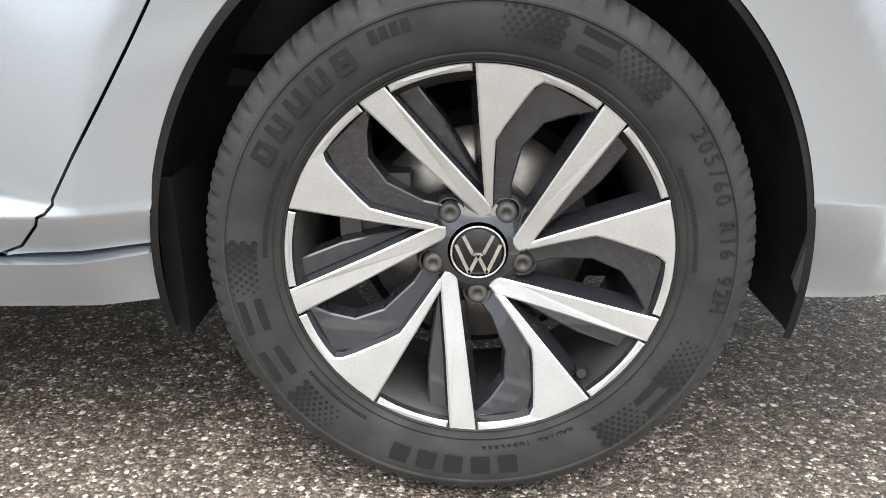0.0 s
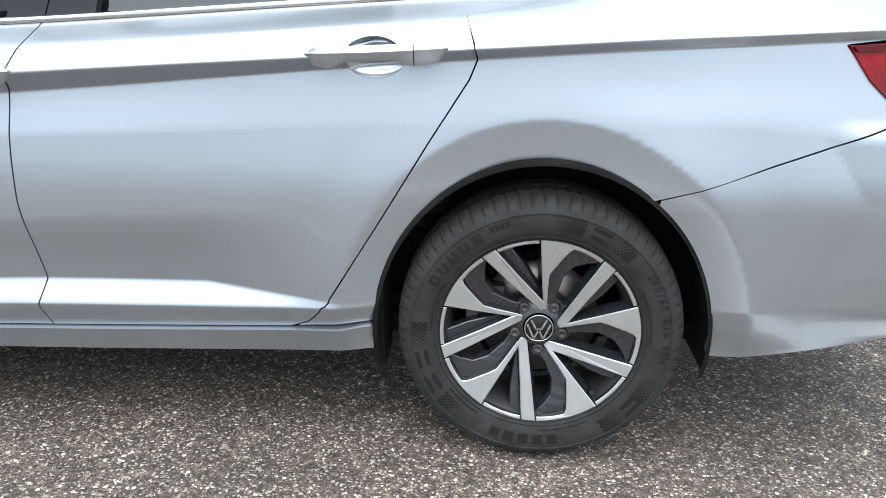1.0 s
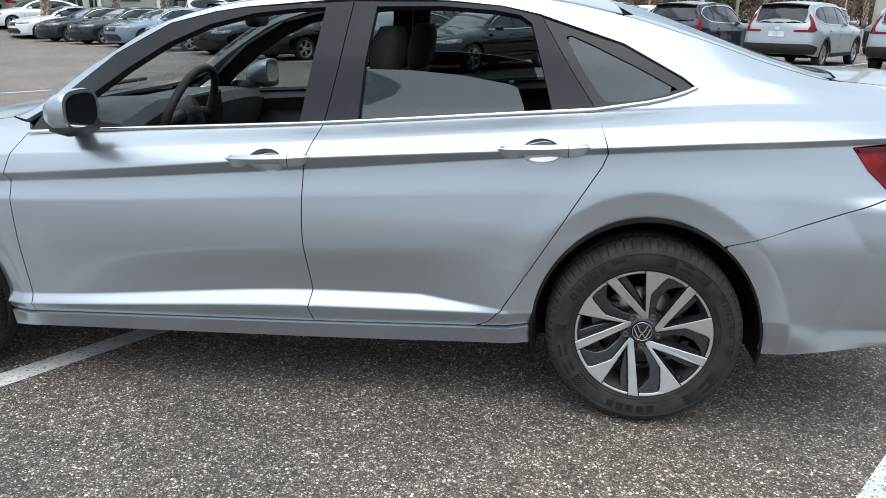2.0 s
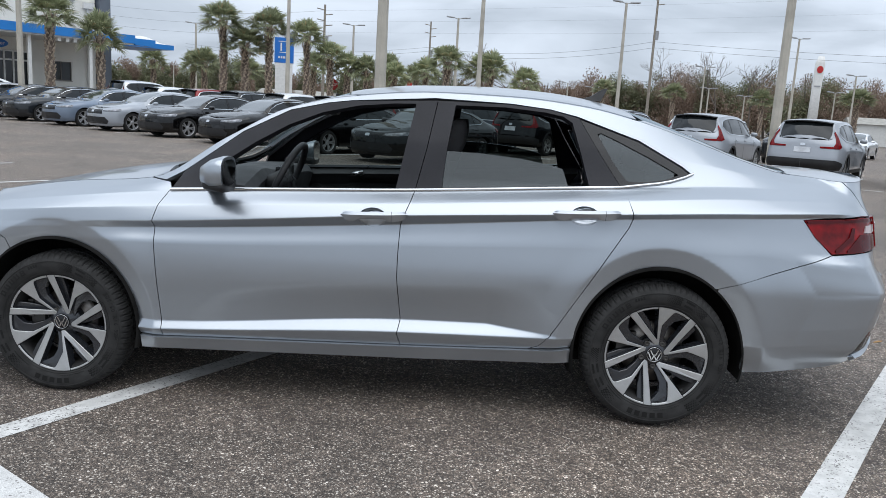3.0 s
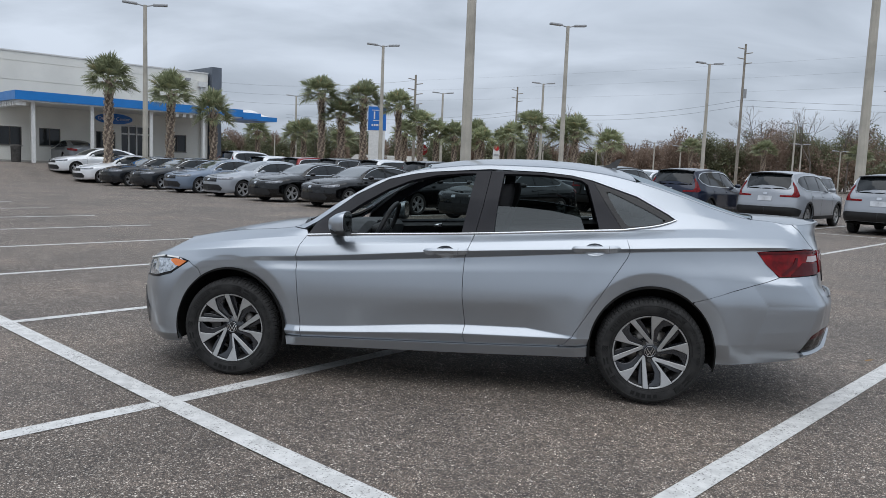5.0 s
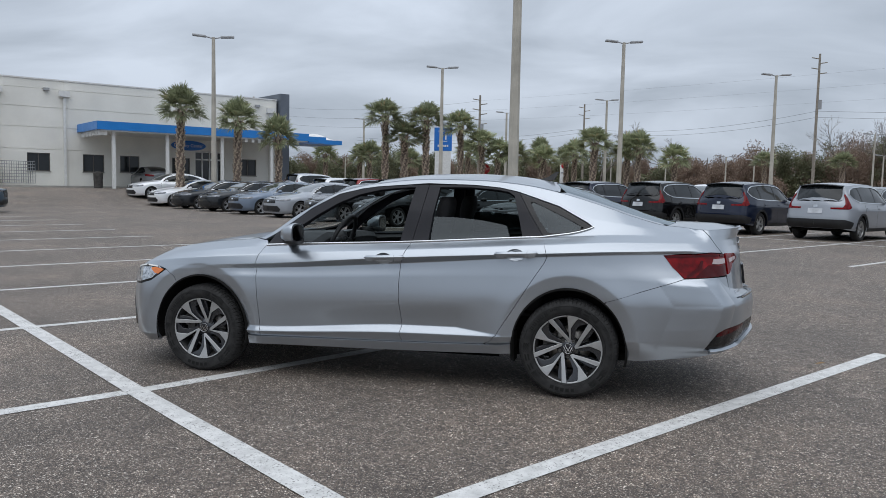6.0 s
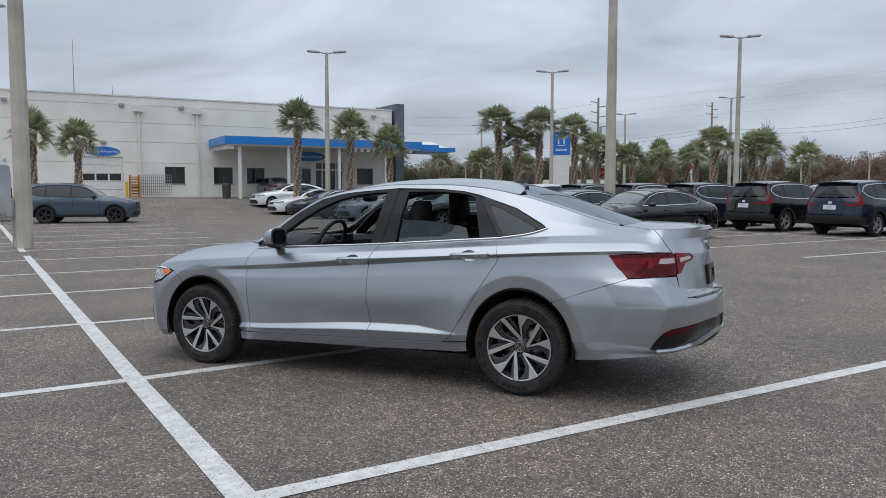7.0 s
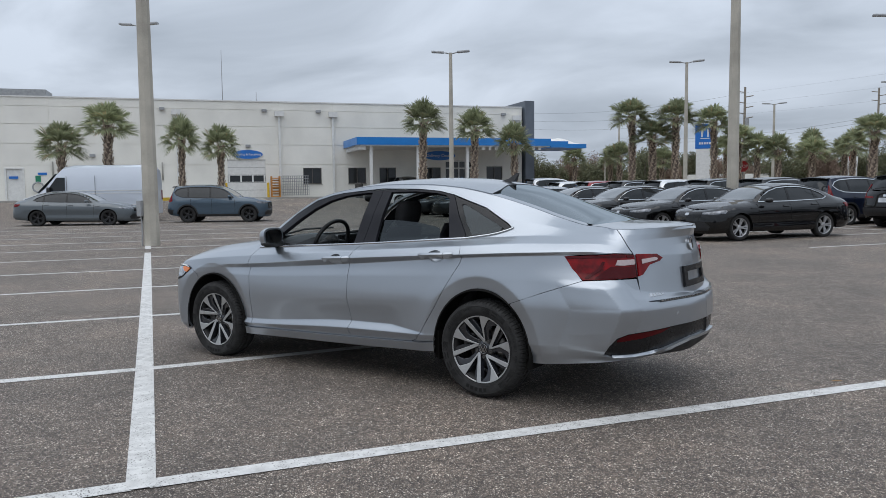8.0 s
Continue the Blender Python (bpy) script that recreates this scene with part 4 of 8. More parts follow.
    for flip in (0, 1):
        v, f = [], []
        for dz, out in prof:
            Pz = sz + [0, dz]
            q = side(Pz) - sin(Pz) * out
            if flip:
                q[:, 1] = 2 * MID - q[:, 1]
            v += [tuple(p) for p in q]
        n = len(sz)
        for i in range(n - 1):
            for j in range(4):
                a = j * n + i
                f.append((a, a + 1, a + n + 1, a + n) if not flip else (a, a + n, a + n + 1, a + 1))
        part_v("chrome_strip", v, f, M_CHROME, root, "bright chrome strip below the windows", smooth=True)
    # dark sheet added behind the panels: its black stands in for shade in the gaps
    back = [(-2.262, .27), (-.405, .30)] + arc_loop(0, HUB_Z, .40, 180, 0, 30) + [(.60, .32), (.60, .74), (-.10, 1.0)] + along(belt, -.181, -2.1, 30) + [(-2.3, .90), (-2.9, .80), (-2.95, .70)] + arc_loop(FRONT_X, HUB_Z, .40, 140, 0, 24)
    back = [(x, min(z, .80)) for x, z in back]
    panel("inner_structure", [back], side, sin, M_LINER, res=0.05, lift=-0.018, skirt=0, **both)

    # top: bonnet, windscreen, roof, rear window, boot lid
    ye = lambda x: float(np.interp(x, sh.ex, sh.ey))
    edge_at = lambda x0, x1, n, d: [(x, ye(x) + d) for x in np.linspace(x0, x1, n)]

    def sym(half):
        return half + [(x, 2 * MID - y) for x, y in half[::-1]]
    bon = [(-2.34, MID)] + [(-2.33, .6), (-2.27, .38), (-2.20, ye(-2.2) + .012)] + edge_at(-2.25, -3.06, 26, .004) + [(x, ye(x) + .002) for x in np.linspace(-3.07, sh.ex[0] + .004, 14)] + [(sh.ex[0] + .003, MID)]
    panel("bonnet", [sym(bon)], top, tin, M_SILVER, root, exact=True, res=0.022, skirt=0.02)
    cowl = [(-2.345, MID), (-2.335, .6), (-2.275, .38), (-2.20, ye(-2.2) + .015), (-2.08, ye(-2.08) + .05), (-2.16, .38), (-2.21, .6), (-2.22, MID)]
    panel("cowl_panel", [sym(cowl)], top, tin, M_PLASTIC, root, res=0.025, lift=-0.012)
    ws = [(-2.23, MID), (-2.215, .6), (-2.165, .38), (-2.06, ye(-2.06) + .045)] + edge_at(-2.0, -1.42, 14, .048) + [(-1.43, .45), (-1.455, .65), (-1.46, MID)]
    panel("windscreen", [sym(ws)], top, tin, M_GLASS, root, res=0.03, skirt=0.006, lift=-0.004, label="clear windscreen")
    roof = [(-1.455, MID), (-1.45, .65), (-1.425, .45), (-1.41, ye(-1.41) + .052)] + edge_at(-1.36, -.10, 24, .02) + [(-.11, .5), (-.16, .68), (-.17, MID)]
    panel("roof", [sym(roof)], top, tin, M_SILVER, root, exact=True, res=0.03, skirt=0.02)
    pill = edge_at(-2.16, -1.36, 24, 0.002) + edge_at(-1.40, -2.12, 24, .046)
    panel("windscreen_pillar", [pill], top, tin, M_SILVER, exact=True, res=0.014, skirt=0.02, **both)
    rg = [(-.165, MID), (-.155, .68), (-.105, .5)] + edge_at(-.06, .55, 20, .055) + [(.62, .46), (.66, .65), (.67, MID)]
    panel("rear_window", [sym(rg)], top, tin, M_REARGLASS, root, res=0.03, skirt=0.006, lift=-0.003, label="tinted rear window")
    rp = edge_at(-.10, .60, 24, 0.002) + edge_at(.56, -.06, 20, .052)
    panel("rear_pillar", [rp], top, tin, M_SILVER, exact=True, res=0.016, skirt=0.02, **both)
    lidt = [(.675, MID), (.665, .65), (.625, .46), (.60, ye(.60) + .03)] + edge_at(.62, .93, 14, .006) + [(x, ye(x) + .002) for x in np.linspace(.94, sh.ex[-1] - .003, 16)] + [(sh.ex[-1] - .002, MID)]
    panel("boot_lid", [sym(lidt)], top, tin, M_SILVER, root, exact=True, res=0.02, skirt=0.02)
    # bumper top with fluted sill plate
    sv, sf = [], []
    svals = np.linspace(1.15, sh.s1, 20)
    o1 = side(np.stack([svals, 0 * svals + .648], -1))
    o2 = side(np.stack([svals, 0 * svals + .66], -1)) + np.stack([-.05 + 0 * svals, 0 * svals, 0 * svals - .006], -1)
    for flip in (0, 1):
        for i in range(20):
            for p in (o1[i], o2[i]):
                sv.append((p[0], p[1] if not flip else 2 * MID - p[1], p[2]))
            if i:
                a = len(sv) - 4
                sf.append((a, a + 2, a + 3, a + 1) if flip else (a, a + 1, a + 3, a + 2))
    part_v("bumper_ledge", sv, sf, M_SILVER, root, smooth=True)
    sr = np.linspace(1.24, sh.s1, 22)
    r1, r2 = side(np.stack([sr, 0 * sr + .6385], -1)), side(np.stack([sr, 0 * sr + .6505], -1))
    for flip in (1, -1):
        q1, q2 = r1.copy(), r2.copy()
        if flip < 0:
            q1[:, 1], q2[:, 1] = 2 * MID - q1[:, 1], 2 * MID - q2[:, 1]
        v = [tuple(p + np.array([0, 0, .0035])) for p in np.concatenate([q1, q2])]
        part_v("loading_sill_plate", v, [(i, i + 1, i + 23, i + 22) if flip > 0 else (i, i + 22, i + 23, i + 1) for i in range(21)], M_PLASTIC, root, "ribbed black loading sill plate")
        rib = []
        for k in range(1, 20):
            c = (q1[k] + q2[k]) / 2
            rib.append(box_to((abs(q1[k][0] - q2[k][0]) + .004, .013, .009), (c[0], c[1], c[2] + .006)))
        v, f = join(*rib)
        part_v("sill_ribs", v, f, M_CHROME, root)
    # aerial fin
    fin = []
    for x0, z, w in ((-.33, 0, .028), (-.20, 0, .026), (-.192, .012, .016), (-.165, .064, .004), (-.188, .063, .005), (-.25, .022, .018)):
        fin.append((x0, z, w))
    fz = float(sh.cz(-.28))
    vv = [(x, MID - w, fz + z - .004) for x, z, w in fin] + [(x, MID + w, fz + z - .004) for x, z, w in fin]
    ff = [(0, 1, 2, 3, 4, 5), (11, 10, 9, 8, 7, 6)] + [(i, (i + 1) % 6, (i + 1) % 6 + 6, i + 6)[::-1] for i in range(6)]
    part_v("aerial_fin", vv, ff, M_PLASTIC, root)
    return root, sh


def box_to(size, at):
    x, y, z = [s / 2 for s in size]
    v = [(at[0] + a * x, at[1] + b * y, at[2] + c * z) for a in (-1, 1) for b in (-1, 1) for c in (-1, 1)]
    f = [(0, 1, 3, 2), (4, 6, 7, 5), (0, 4, 5, 1), (2, 3, 7, 6), (0, 2, 6, 4), (1, 5, 7, 3)]
    return v, f


SALOON, SALOON_SHELL = build_saloon()


# ---- wheels of the saloon ----
RIM = 0.2225


def face_y(r):
    return 0.004 + 0.050 * np.clip(1 - r / RIM, 0, 1) ** 1.1


def plate(name, poly, drop, grow, mats, parent, turn, lift=0.0, smooth_n=4):
    """A spoke: a machined face with dark flanks that fall back and spread."""
    P = np.array(poly, float) * (RIM / 337.0)
    Q = []
    for a, b in zip(P, np.roll(P, -1, 0)):
        k = max(1, int(np.hypot(*(b - a)) / 0.02))
        Q += [a + (b - a) * i / k for i in range(k)]
    P = np.array(Q)
    area = 0.5 * np.sum(P[:, 0] * np.roll(P[:, 1], -1) - np.roll(P[:, 0], -1) * P[:, 1])
    if area < 0:
        P = P[::-1]
    d = np.roll(P, -1, 0) - np.roll(P, 1, 0)
    nrm = np.stack([d[:, 1], -d[:, 0]], -1)
    nrm /= np.maximum(np.hypot(*nrm.T), 1e-9)[:, None]
    n = len(P)
    rings = []
    for g, dy in ((-0.0022, 0.0), (0.0, 0.0016), (grow * 0.45, drop * 0.55), (grow, drop)):
        E = P + nrm * g
        r = np.hypot(*E.T)
        k = np.minimum(1.0, (RIM - 0.001) / np.maximum(r, 1e-6))
        E = E * k[:, None]
        rings.append(np.stack([E[:, 0], face_y(np.hypot(*P.T)) + dy + lift, E[:, 1]], -1))
    V = np.concatenate(rings)
    F, ids = [tuple(range(n))], [0]
    for q in range(3):
        for i in range(n):
            j = (i + 1) % n
            F.append((q * n + i, (q + 1) * n + i, (q + 1) * n + j, q * n + j))
            ids.append(0 if q == 0 else 1)
    c, s = math.cos(turn), math.sin(turn)
    W = V.copy()
    W[:, 0], W[:, 2] = V[:, 0] * c - V[:, 2] * s, V[:, 0] * s + V[:, 2] * c
    ob = part_v(name, W, F, mats[0], parent, mat2=mats[1], ids=ids)
    return ob


def rim_arc(a0, a1, r, n=8):
    return [(r * math.cos(radians(a0 + (a1 - a0) * i / n)), r * math.sin(radians(a0 + (a1 - a0) * i / n))) for i in range(n + 1)]


BLADE = [(-8, 337)] + rim_arc(89, 54.2, 337)[0:] + rim_arc(54.2, 68, 321, 5) + [(101, 304), (88, 296), (74, 278), (40, 228), (27, 205), (25, 150), (25, 84), (12, 84), (6, 150)]
SLIM = [(58, 14), (127, 140), (197, 266)] + rim_arc(53.4, 45.3, 337, 4) + [(237, 238), (160, 120), (88, 4), (72, -2)]
LIP = rim_arc(44.3, 20.2, 337, 8) + rim_arc(20.2, 44.3, 323, 8)
WEB = [(24, 70), (27, 205), (74, 280), (104, 306), (186, 262), (192, 252), (150, 246), (108, 232), (74, 190), (58, 120), (60, 60), (40, 50)]
WEB2 = [(88, 0), (150, 100), (236, 232), (262, 205), (208, 128), (120, 34), (112, 12)]


def tyre_mesh(name, parent):
    prof = [(0.020, 0.212), (0.012, 0.219), (0.004, 0.226), (-0.001, 0.231), (0.0005, 0.2335), (-0.003, 0.236), (-0.008, 0.250), (-0.011, 0.264), (-0.0115, 0.277), (-0.0105, 0.2835), (-0.0125, 0.2845), (-0.0125, 0.2870), (-0.0095, 0.2885), (-0.006, 0.296),
            (0.000, 0.303), (0.006, 0.3085), (0.013, 0.3125), (0.024, 0.3162), (0.040, 0.3188), (0.046, 0.3192), (0.0465, 0.3115), (0.0535, 0.3115), (0.054, 0.3198), (0.086, 0.3205), (0.0865, 0.312), (0.0945, 0.312), (0.095, 0.3205)]
    back = [(0.186 - a, r) for a, r in prof[::-1]]
    prof = prof + back[0:]
    n = 360
    v, f = lathe(prof, n)
    k = len(prof)
    V = v.reshape(n, k, 3)
    for i in range(n):
        m = i % 5
        for q, (a, r) in enumerate(prof):
            shoulder = r > 0.2985 and (a < 0.042 or a > 0.144)
            if shoulder and m in (0,):
                V[i, q, [0, 2]] *= (r - 0.006) / r
            elif shoulder and m == 3 and r > 0.311:
                V[i, q, [0, 2]] *= (r - 0.0030) / r
            elif 0.054 <= a <= 0.0865 and r > 0.316 and m == 1:
                V[i, q, [0, 2]] *= (r - 0.004) / r
    v = V.reshape(-1, 3)
    v[:, 2] = np.maximum(v[:, 2], -0.3175)
    ob = part_v(name, v, f, M_RUBBER, parent, smooth=True, label="black tyre with raised sidewall lettering")
    ob.data.set_sharp_from_angle(angle=radians(38))
    return ob


SIDEWALL = curve([0.231, 0.236, 0.250, 0.264, 0.277, 0.2835, 0.2885, 0.296], [-0.001, -0.003, -0.008, -0.011, -0.0115, -0.0105, -0.0095, -0.006])


def on_sidewall(r, ang, y=None):
    """The pose on the sidewall for a mark whose top points outward; ang in degrees, seen from outside, 0 to the car's rear."""
    y = float(SIDEWALL(r)) - 0.0004
    a = radians(ang)
    out = Vector((math.cos(a), 0, math.sin(a)))
    across = Vector((math.sin(a), 0, -math.cos(a)))
    m = Matrix((across, out, (0, -1, 0))).transposed().to_4x4()
    m.translation = out * r + Vector((0, y, 0))
    return m


def bars_on_arc(name, r, a0, a1, count, h, fill, parent, y=-0.0105, depth=0.0012, mat=None):
    pcs = []
    for i in range(count):
        a = a0 + (a1 - a0) * (i + 0.5) / count
        w = abs(radians(a1 - a0)) * r / count * fill
        v, f = box_to((w, h, depth), (0, 0, 0))
        m = on_sidewall(r, a, y)
        pcs.append(([m @ Vector(p) for p in v], f))
    v, f = join(*pcs)
    ob = part_v(name, v, f, mat or M_RUBBER2, parent)
    ob["kind"] = "stuff"
    return ob


def glyph_rings(parent):
    """The maker's marks, as plain raised shapes without letters."""
    pcs = []
    for i, a in enumerate(np.linspace(150.5, 122, 5)):
        m = on_sidewall(0.2645, a)
        for sx in (-1, 1):
            v, f = box_to((0.0065, 0.023, 0.0014), (sx * 0.0075, 0, 0))
            pcs.append(([m @ Vector(p) for p in v], f))
        for sz in ((1, -1), (-1,), (-1,), (-1,), (1, 0, -1))[i]:
            v, f = box_to((0.0085, 0.005, 0.0011), (0, sz * 0.009, 0))
            pcs.append(([m @ Vector(p) for p in v], f))
    v, f = join(*pcs)
    part_v("sidewall_mark", v, f, M_RUBBER2, parent)["kind"] = "stuff"
    bars_on_arc("sidewall_mark", 0.272, 115, 105, 4, 0.013, 0.72, parent)
    bars_on_arc("sidewall_mark", 0.262, 245, 282, 5, 0.024, 0.66, parent)


def dot_fields(parent):
    pcs = []
    for base in (78, 52, 180, 222, 310, 332):
        for i in range(7):
            for j in range(6):
                a = base + (i - 3) * 2.0 + (1.0 if j % 2 else 0)
                r = 0.252 + j * 0.0058
                sz = 0.0043 * (1 - 0.10 * i)
                m = on_sidewall(r, a, -0.0108)
                ring = [m @ Vector((sz * math.cos(t * math.pi / 3) * 0.95, sz * math.sin(t * math.pi / 3) * 0.95, 0.0006)) for t in range(6)]
                pcs.append((ring, [(0, 1, 2, 3, 4, 5)]))
    v, f = join(*pcs)
    part_v("sidewall_dots", v, f, M_RUBBER2, parent)["kind"] = "stuff"
    pcs = []
    for base in (64, 194, 208, 322):
        m0 = [on_sidewall(0.252 + (0.028 if k in (1, 2) else 0), base + (-5 if k in (0, 1) else 4), -0.0107) for k in range(4)]
        pts = [m @ Vector((0, 0, 0.0005)) for m in m0]
        pcs.append((pts, [(0, 1, 2, 3)]))
    v, f = join(*pcs)
    part_v("sidewall_patch", v, f, M_RUBBER2, parent)["kind"] = "stuff"


def build_wheel(parent, at, turn, name="wheel", detail=True):
    """An alloy wheel; its outer face looks towards -y."""
    barrel = [(0.004, 0.2238), (0.0035, 0.2228), (0.009, 0.2222), (0.016, 0.214), (0.026, 0.206), (0.05, 0.198), (0.10, 0.192), (0.17, 0.196), (0.18, 0.212)]
    v, f = lathe(barrel, 96)
    w = part_v(name, v, f, M_BARREL, parent, "five twin-spoke alloy wheel, machined faces over graphite", smooth=True)
    w.matrix_basis = at
    for k in range(5):
        a = turn + 2 * math.pi * k / 5
        plate("blade_spoke", BLADE, 0.040, 0.007, (M_MACHINED, M_WHEELDARK), w, a)
        plate("slim_spoke", SLIM, 0.038, 0.006, (M_MACHINED, M_WHEELDARK), w, a)
        plate("lip_segment", LIP, 0.022, 0.001, (M_MACHINED, M_WHEELDARK), w, a)
        plate("spoke_web", WEB, 0.022, 0.003, (M_WHEELDARK, M_WHEELDARK), w, a, lift=0.014)
        plate("spoke_web", WEB2, 0.022, 0.002, (M_WHEELDARK, M_WHEELDARK), w, a, lift=0.020)
    hub = [(0.0415, 0.036), (0.046, 0.048), (0.056, 0.060), (0.062, 0.072), (0.075, 0.078), (0.11, 0.080)]
    v, f = lathe(hub, 60)
    part_v("hub", v, f, M_WHEELDARK, w, smooth=True)
    cap = [(0.0375, 0.0), (0.0375, 0.0285), (0.040, 0.0305), (0.046, 0.031)]
    v, f = lathe(cap, 48)
    c = part_v("centre_cap", v, f, M_BLACK, w, smooth=True)
    v, f = lathe([(0.0378, 0.0332), (0.0352, 0.0328), (0.0352, 0.0306), (0.0378, 0.0300)], 60, close=True)
    part_v("cap_ring", v, f, M_CHROME, c, smooth=True)
    if detail:
        pcs = []
        for p, q in (((-0.0175, 0.021), (-0.006, -0.002)), ((0.0175, 0.021), (0.006, -0.002)), ((-0.0262, 0.010), (-0.0105, -0.0255)), ((0.0262, 0.010), (0.0105, -0.0255)), ((-0.0105, -0.0255), (0, -0.0035)), ((0.0105, -0.0255), (0, -0.0035)), ((-0.006, -0.002), (0.006, -0.002))):
            a, b = Vector((p[0], 0.0352, p[1])), Vector((q[0], 0.0352, q[1]))
            d = (b - a).normalized()
            s = Vector((d.z, 0, -d.x)) * 0.0021
            t = Vector((0, 0.003, 0))
            pcs.append(([a - s, a + s, b + s, b - s, a - s + t, a + s + t, b + s + t, b - s + t], [(0, 1, 2, 3), (0, 4, 5, 1), (1, 5, 6, 2), (2, 6, 7, 3), (3, 7, 4, 0)]))
        for v, f in pcs:
            part_v("cap_bar", v, f, M_CHROME, c)
    for k in range(5):
        a = radians(-90 + 72 * k)
        bm_v, bm_f = lathe([(0.048, 0.0), (0.048, 0.004), (0.044, 0.0055), (0.0435, 0.0098), (0.046, 0.0122), (0.066, 0.0125), (0.066, 0.0150), (0.050, 0.0165), (0.052, 0.018), (0.075, 0.019)], 18)
        b = part_v("wheel_bolt", bm_v + np.array([0.056 * math.cos(a), 0, 0.056 * math.sin(a)]), bm_f, M_STEEL, w, smooth=True)
    v, f = lathe([(0.098, 0.075), (0.098, 0.138), (0.112, 0.138), (0.112, 0.075)], 60)
    part_v("brake_disc", v, f, M_DISC, w, smooth=True)
    v, f = join(box_to((0.06, 0.07, 0.11), (-0.125, 0.105, 0.035)), box_to((0.025, 0.09, 0.08), (-0.152, 0.105, 0.05)), box_to((0.05, 0.03, 0.03), (-0.105, 0.075, 0.075)))
    part_v("brake_caliper", v, f, M_STEEL, w)
    v, f = lathe([(0.125, 0.05), (0.125, 0.150), (0.12, 0.156)], 40)
    part_v("dust_shield", v, f, M_LINER, w)
    v, f = tube([(0.128, 0.035, -0.150), (0.125, 0.012, -0.146)], 0.006, 10)
    part_v("tyre_valve", v, f, M_PLASTIC, w)
    t = tyre_mesh("tyre", w)
    if detail:
        glyph_rings(t)
        dot_fields(t)
        for i, ch in enumerate("205/60 R16 92H"):
            if ch != " ":
                a = 33.2 - 43.0 * i / 13
                lettering("sidewall_letter", ch, 0.0235, 0.0008, M_RUBBER2, t, on_sidewall(0.273, a, -0.0112))
        for i, ch in enumerate("RADIAL TUBELESS"):
            if ch != " ":
                lettering("sidewall_letter", ch, 0.0105, 0.0005, M_RUBBER2, t, on_sidewall(0.241, 272 + 26 * (14 - i) / 14, -0.006))
        bars_on_arc("sidewall_small_print", 0.241, 150, 178, 26, 0.0055, 0.6, t, -0.006, 0.0008)
        bars_on_arc("sidewall_small_print", 0.241, 28, -2, 30, 0.005, 0.6, t, -0.006, 0.0008)
        bars_on_arc("sidewall_small_print", 0.241, 236, 214, 22, 0.005, 0.6, t, -0.006, 0.0008)
    return w


def build_wheels(root):
    build_wheel(root, pose(0, 0.014, HUB_Z + 0.002), 0.0)
    build_wheel(root, pose(FRONT_X, 0.014, HUB_Z + 0.002), radians(36 + 11), detail=True)
    for x in (0, FRONT_X):
        build_wheel(root, pose(x, 2 * MID - 0.014, HUB_Z + 0.002, 0, 0, 180), 0.3, detail=False)
    for x in (0, FRONT_X):
        for side in (0, 1):
            v, f = [], []
            n = 112
            prof = [(0.010, 0.361), (0.012, 0.371), (0.05, 0.378), (0.27, 0.378), (0.275, 0.20), (0.275, 0.06)]
            for i in range(n + 1):
                a = radians(-14 + 208 * i / n)
                for d, r in prof:
                    y = d if not side else 2 * MID - d
                    v.append((x + r * math.cos(a), y, HUB_Z + r * math.sin(a) * (1.07 if a < math.pi and a > 0 else 1)))
            k = len(prof)
            for i in range(n):
                for q in range(k - 1):
                    f.append((i * k + q, i * k + q + 1, (i + 1) * k + q + 1, (i + 1) * k + q))
            part_v("wheel_arch_liner", v, f, M_LINER, root, smooth=True)
    # mud flap lip ahead of the rear wheels and plain underside
    for side in (0, 1):
        y0 = (0.05, 0.18) if not side else (2 * MID - 0.18, 2 * MID - 0.05)
        v = [(-.375, y, z) for y in y0 for z in (.40, .215)] + [(-.352, y, z) for y in y0 for z in (.40, .20)]
        part_v("stone_guard", v, [(0, 1, 3, 2), (4, 6, 7, 5), (0, 4, 5, 1), (2, 3, 7, 6), (1, 5, 7, 3)], M_LINER, root)
    bm = box_bm((3.45, 1.34, 0.05), (-1.32, MID, 0.245), 0.01)
    part("underbody", bm, M_LINER, root)
    v, f = tube([(-.35, .3, .25), (.0, .86, .27), (.35, 1.4, .25)], 0.04, 10)
    part_v("rear_axle_beam", [(p[0] * 0 + .02, p[1], p[2]) for p in v], f, M_STEEL, root)


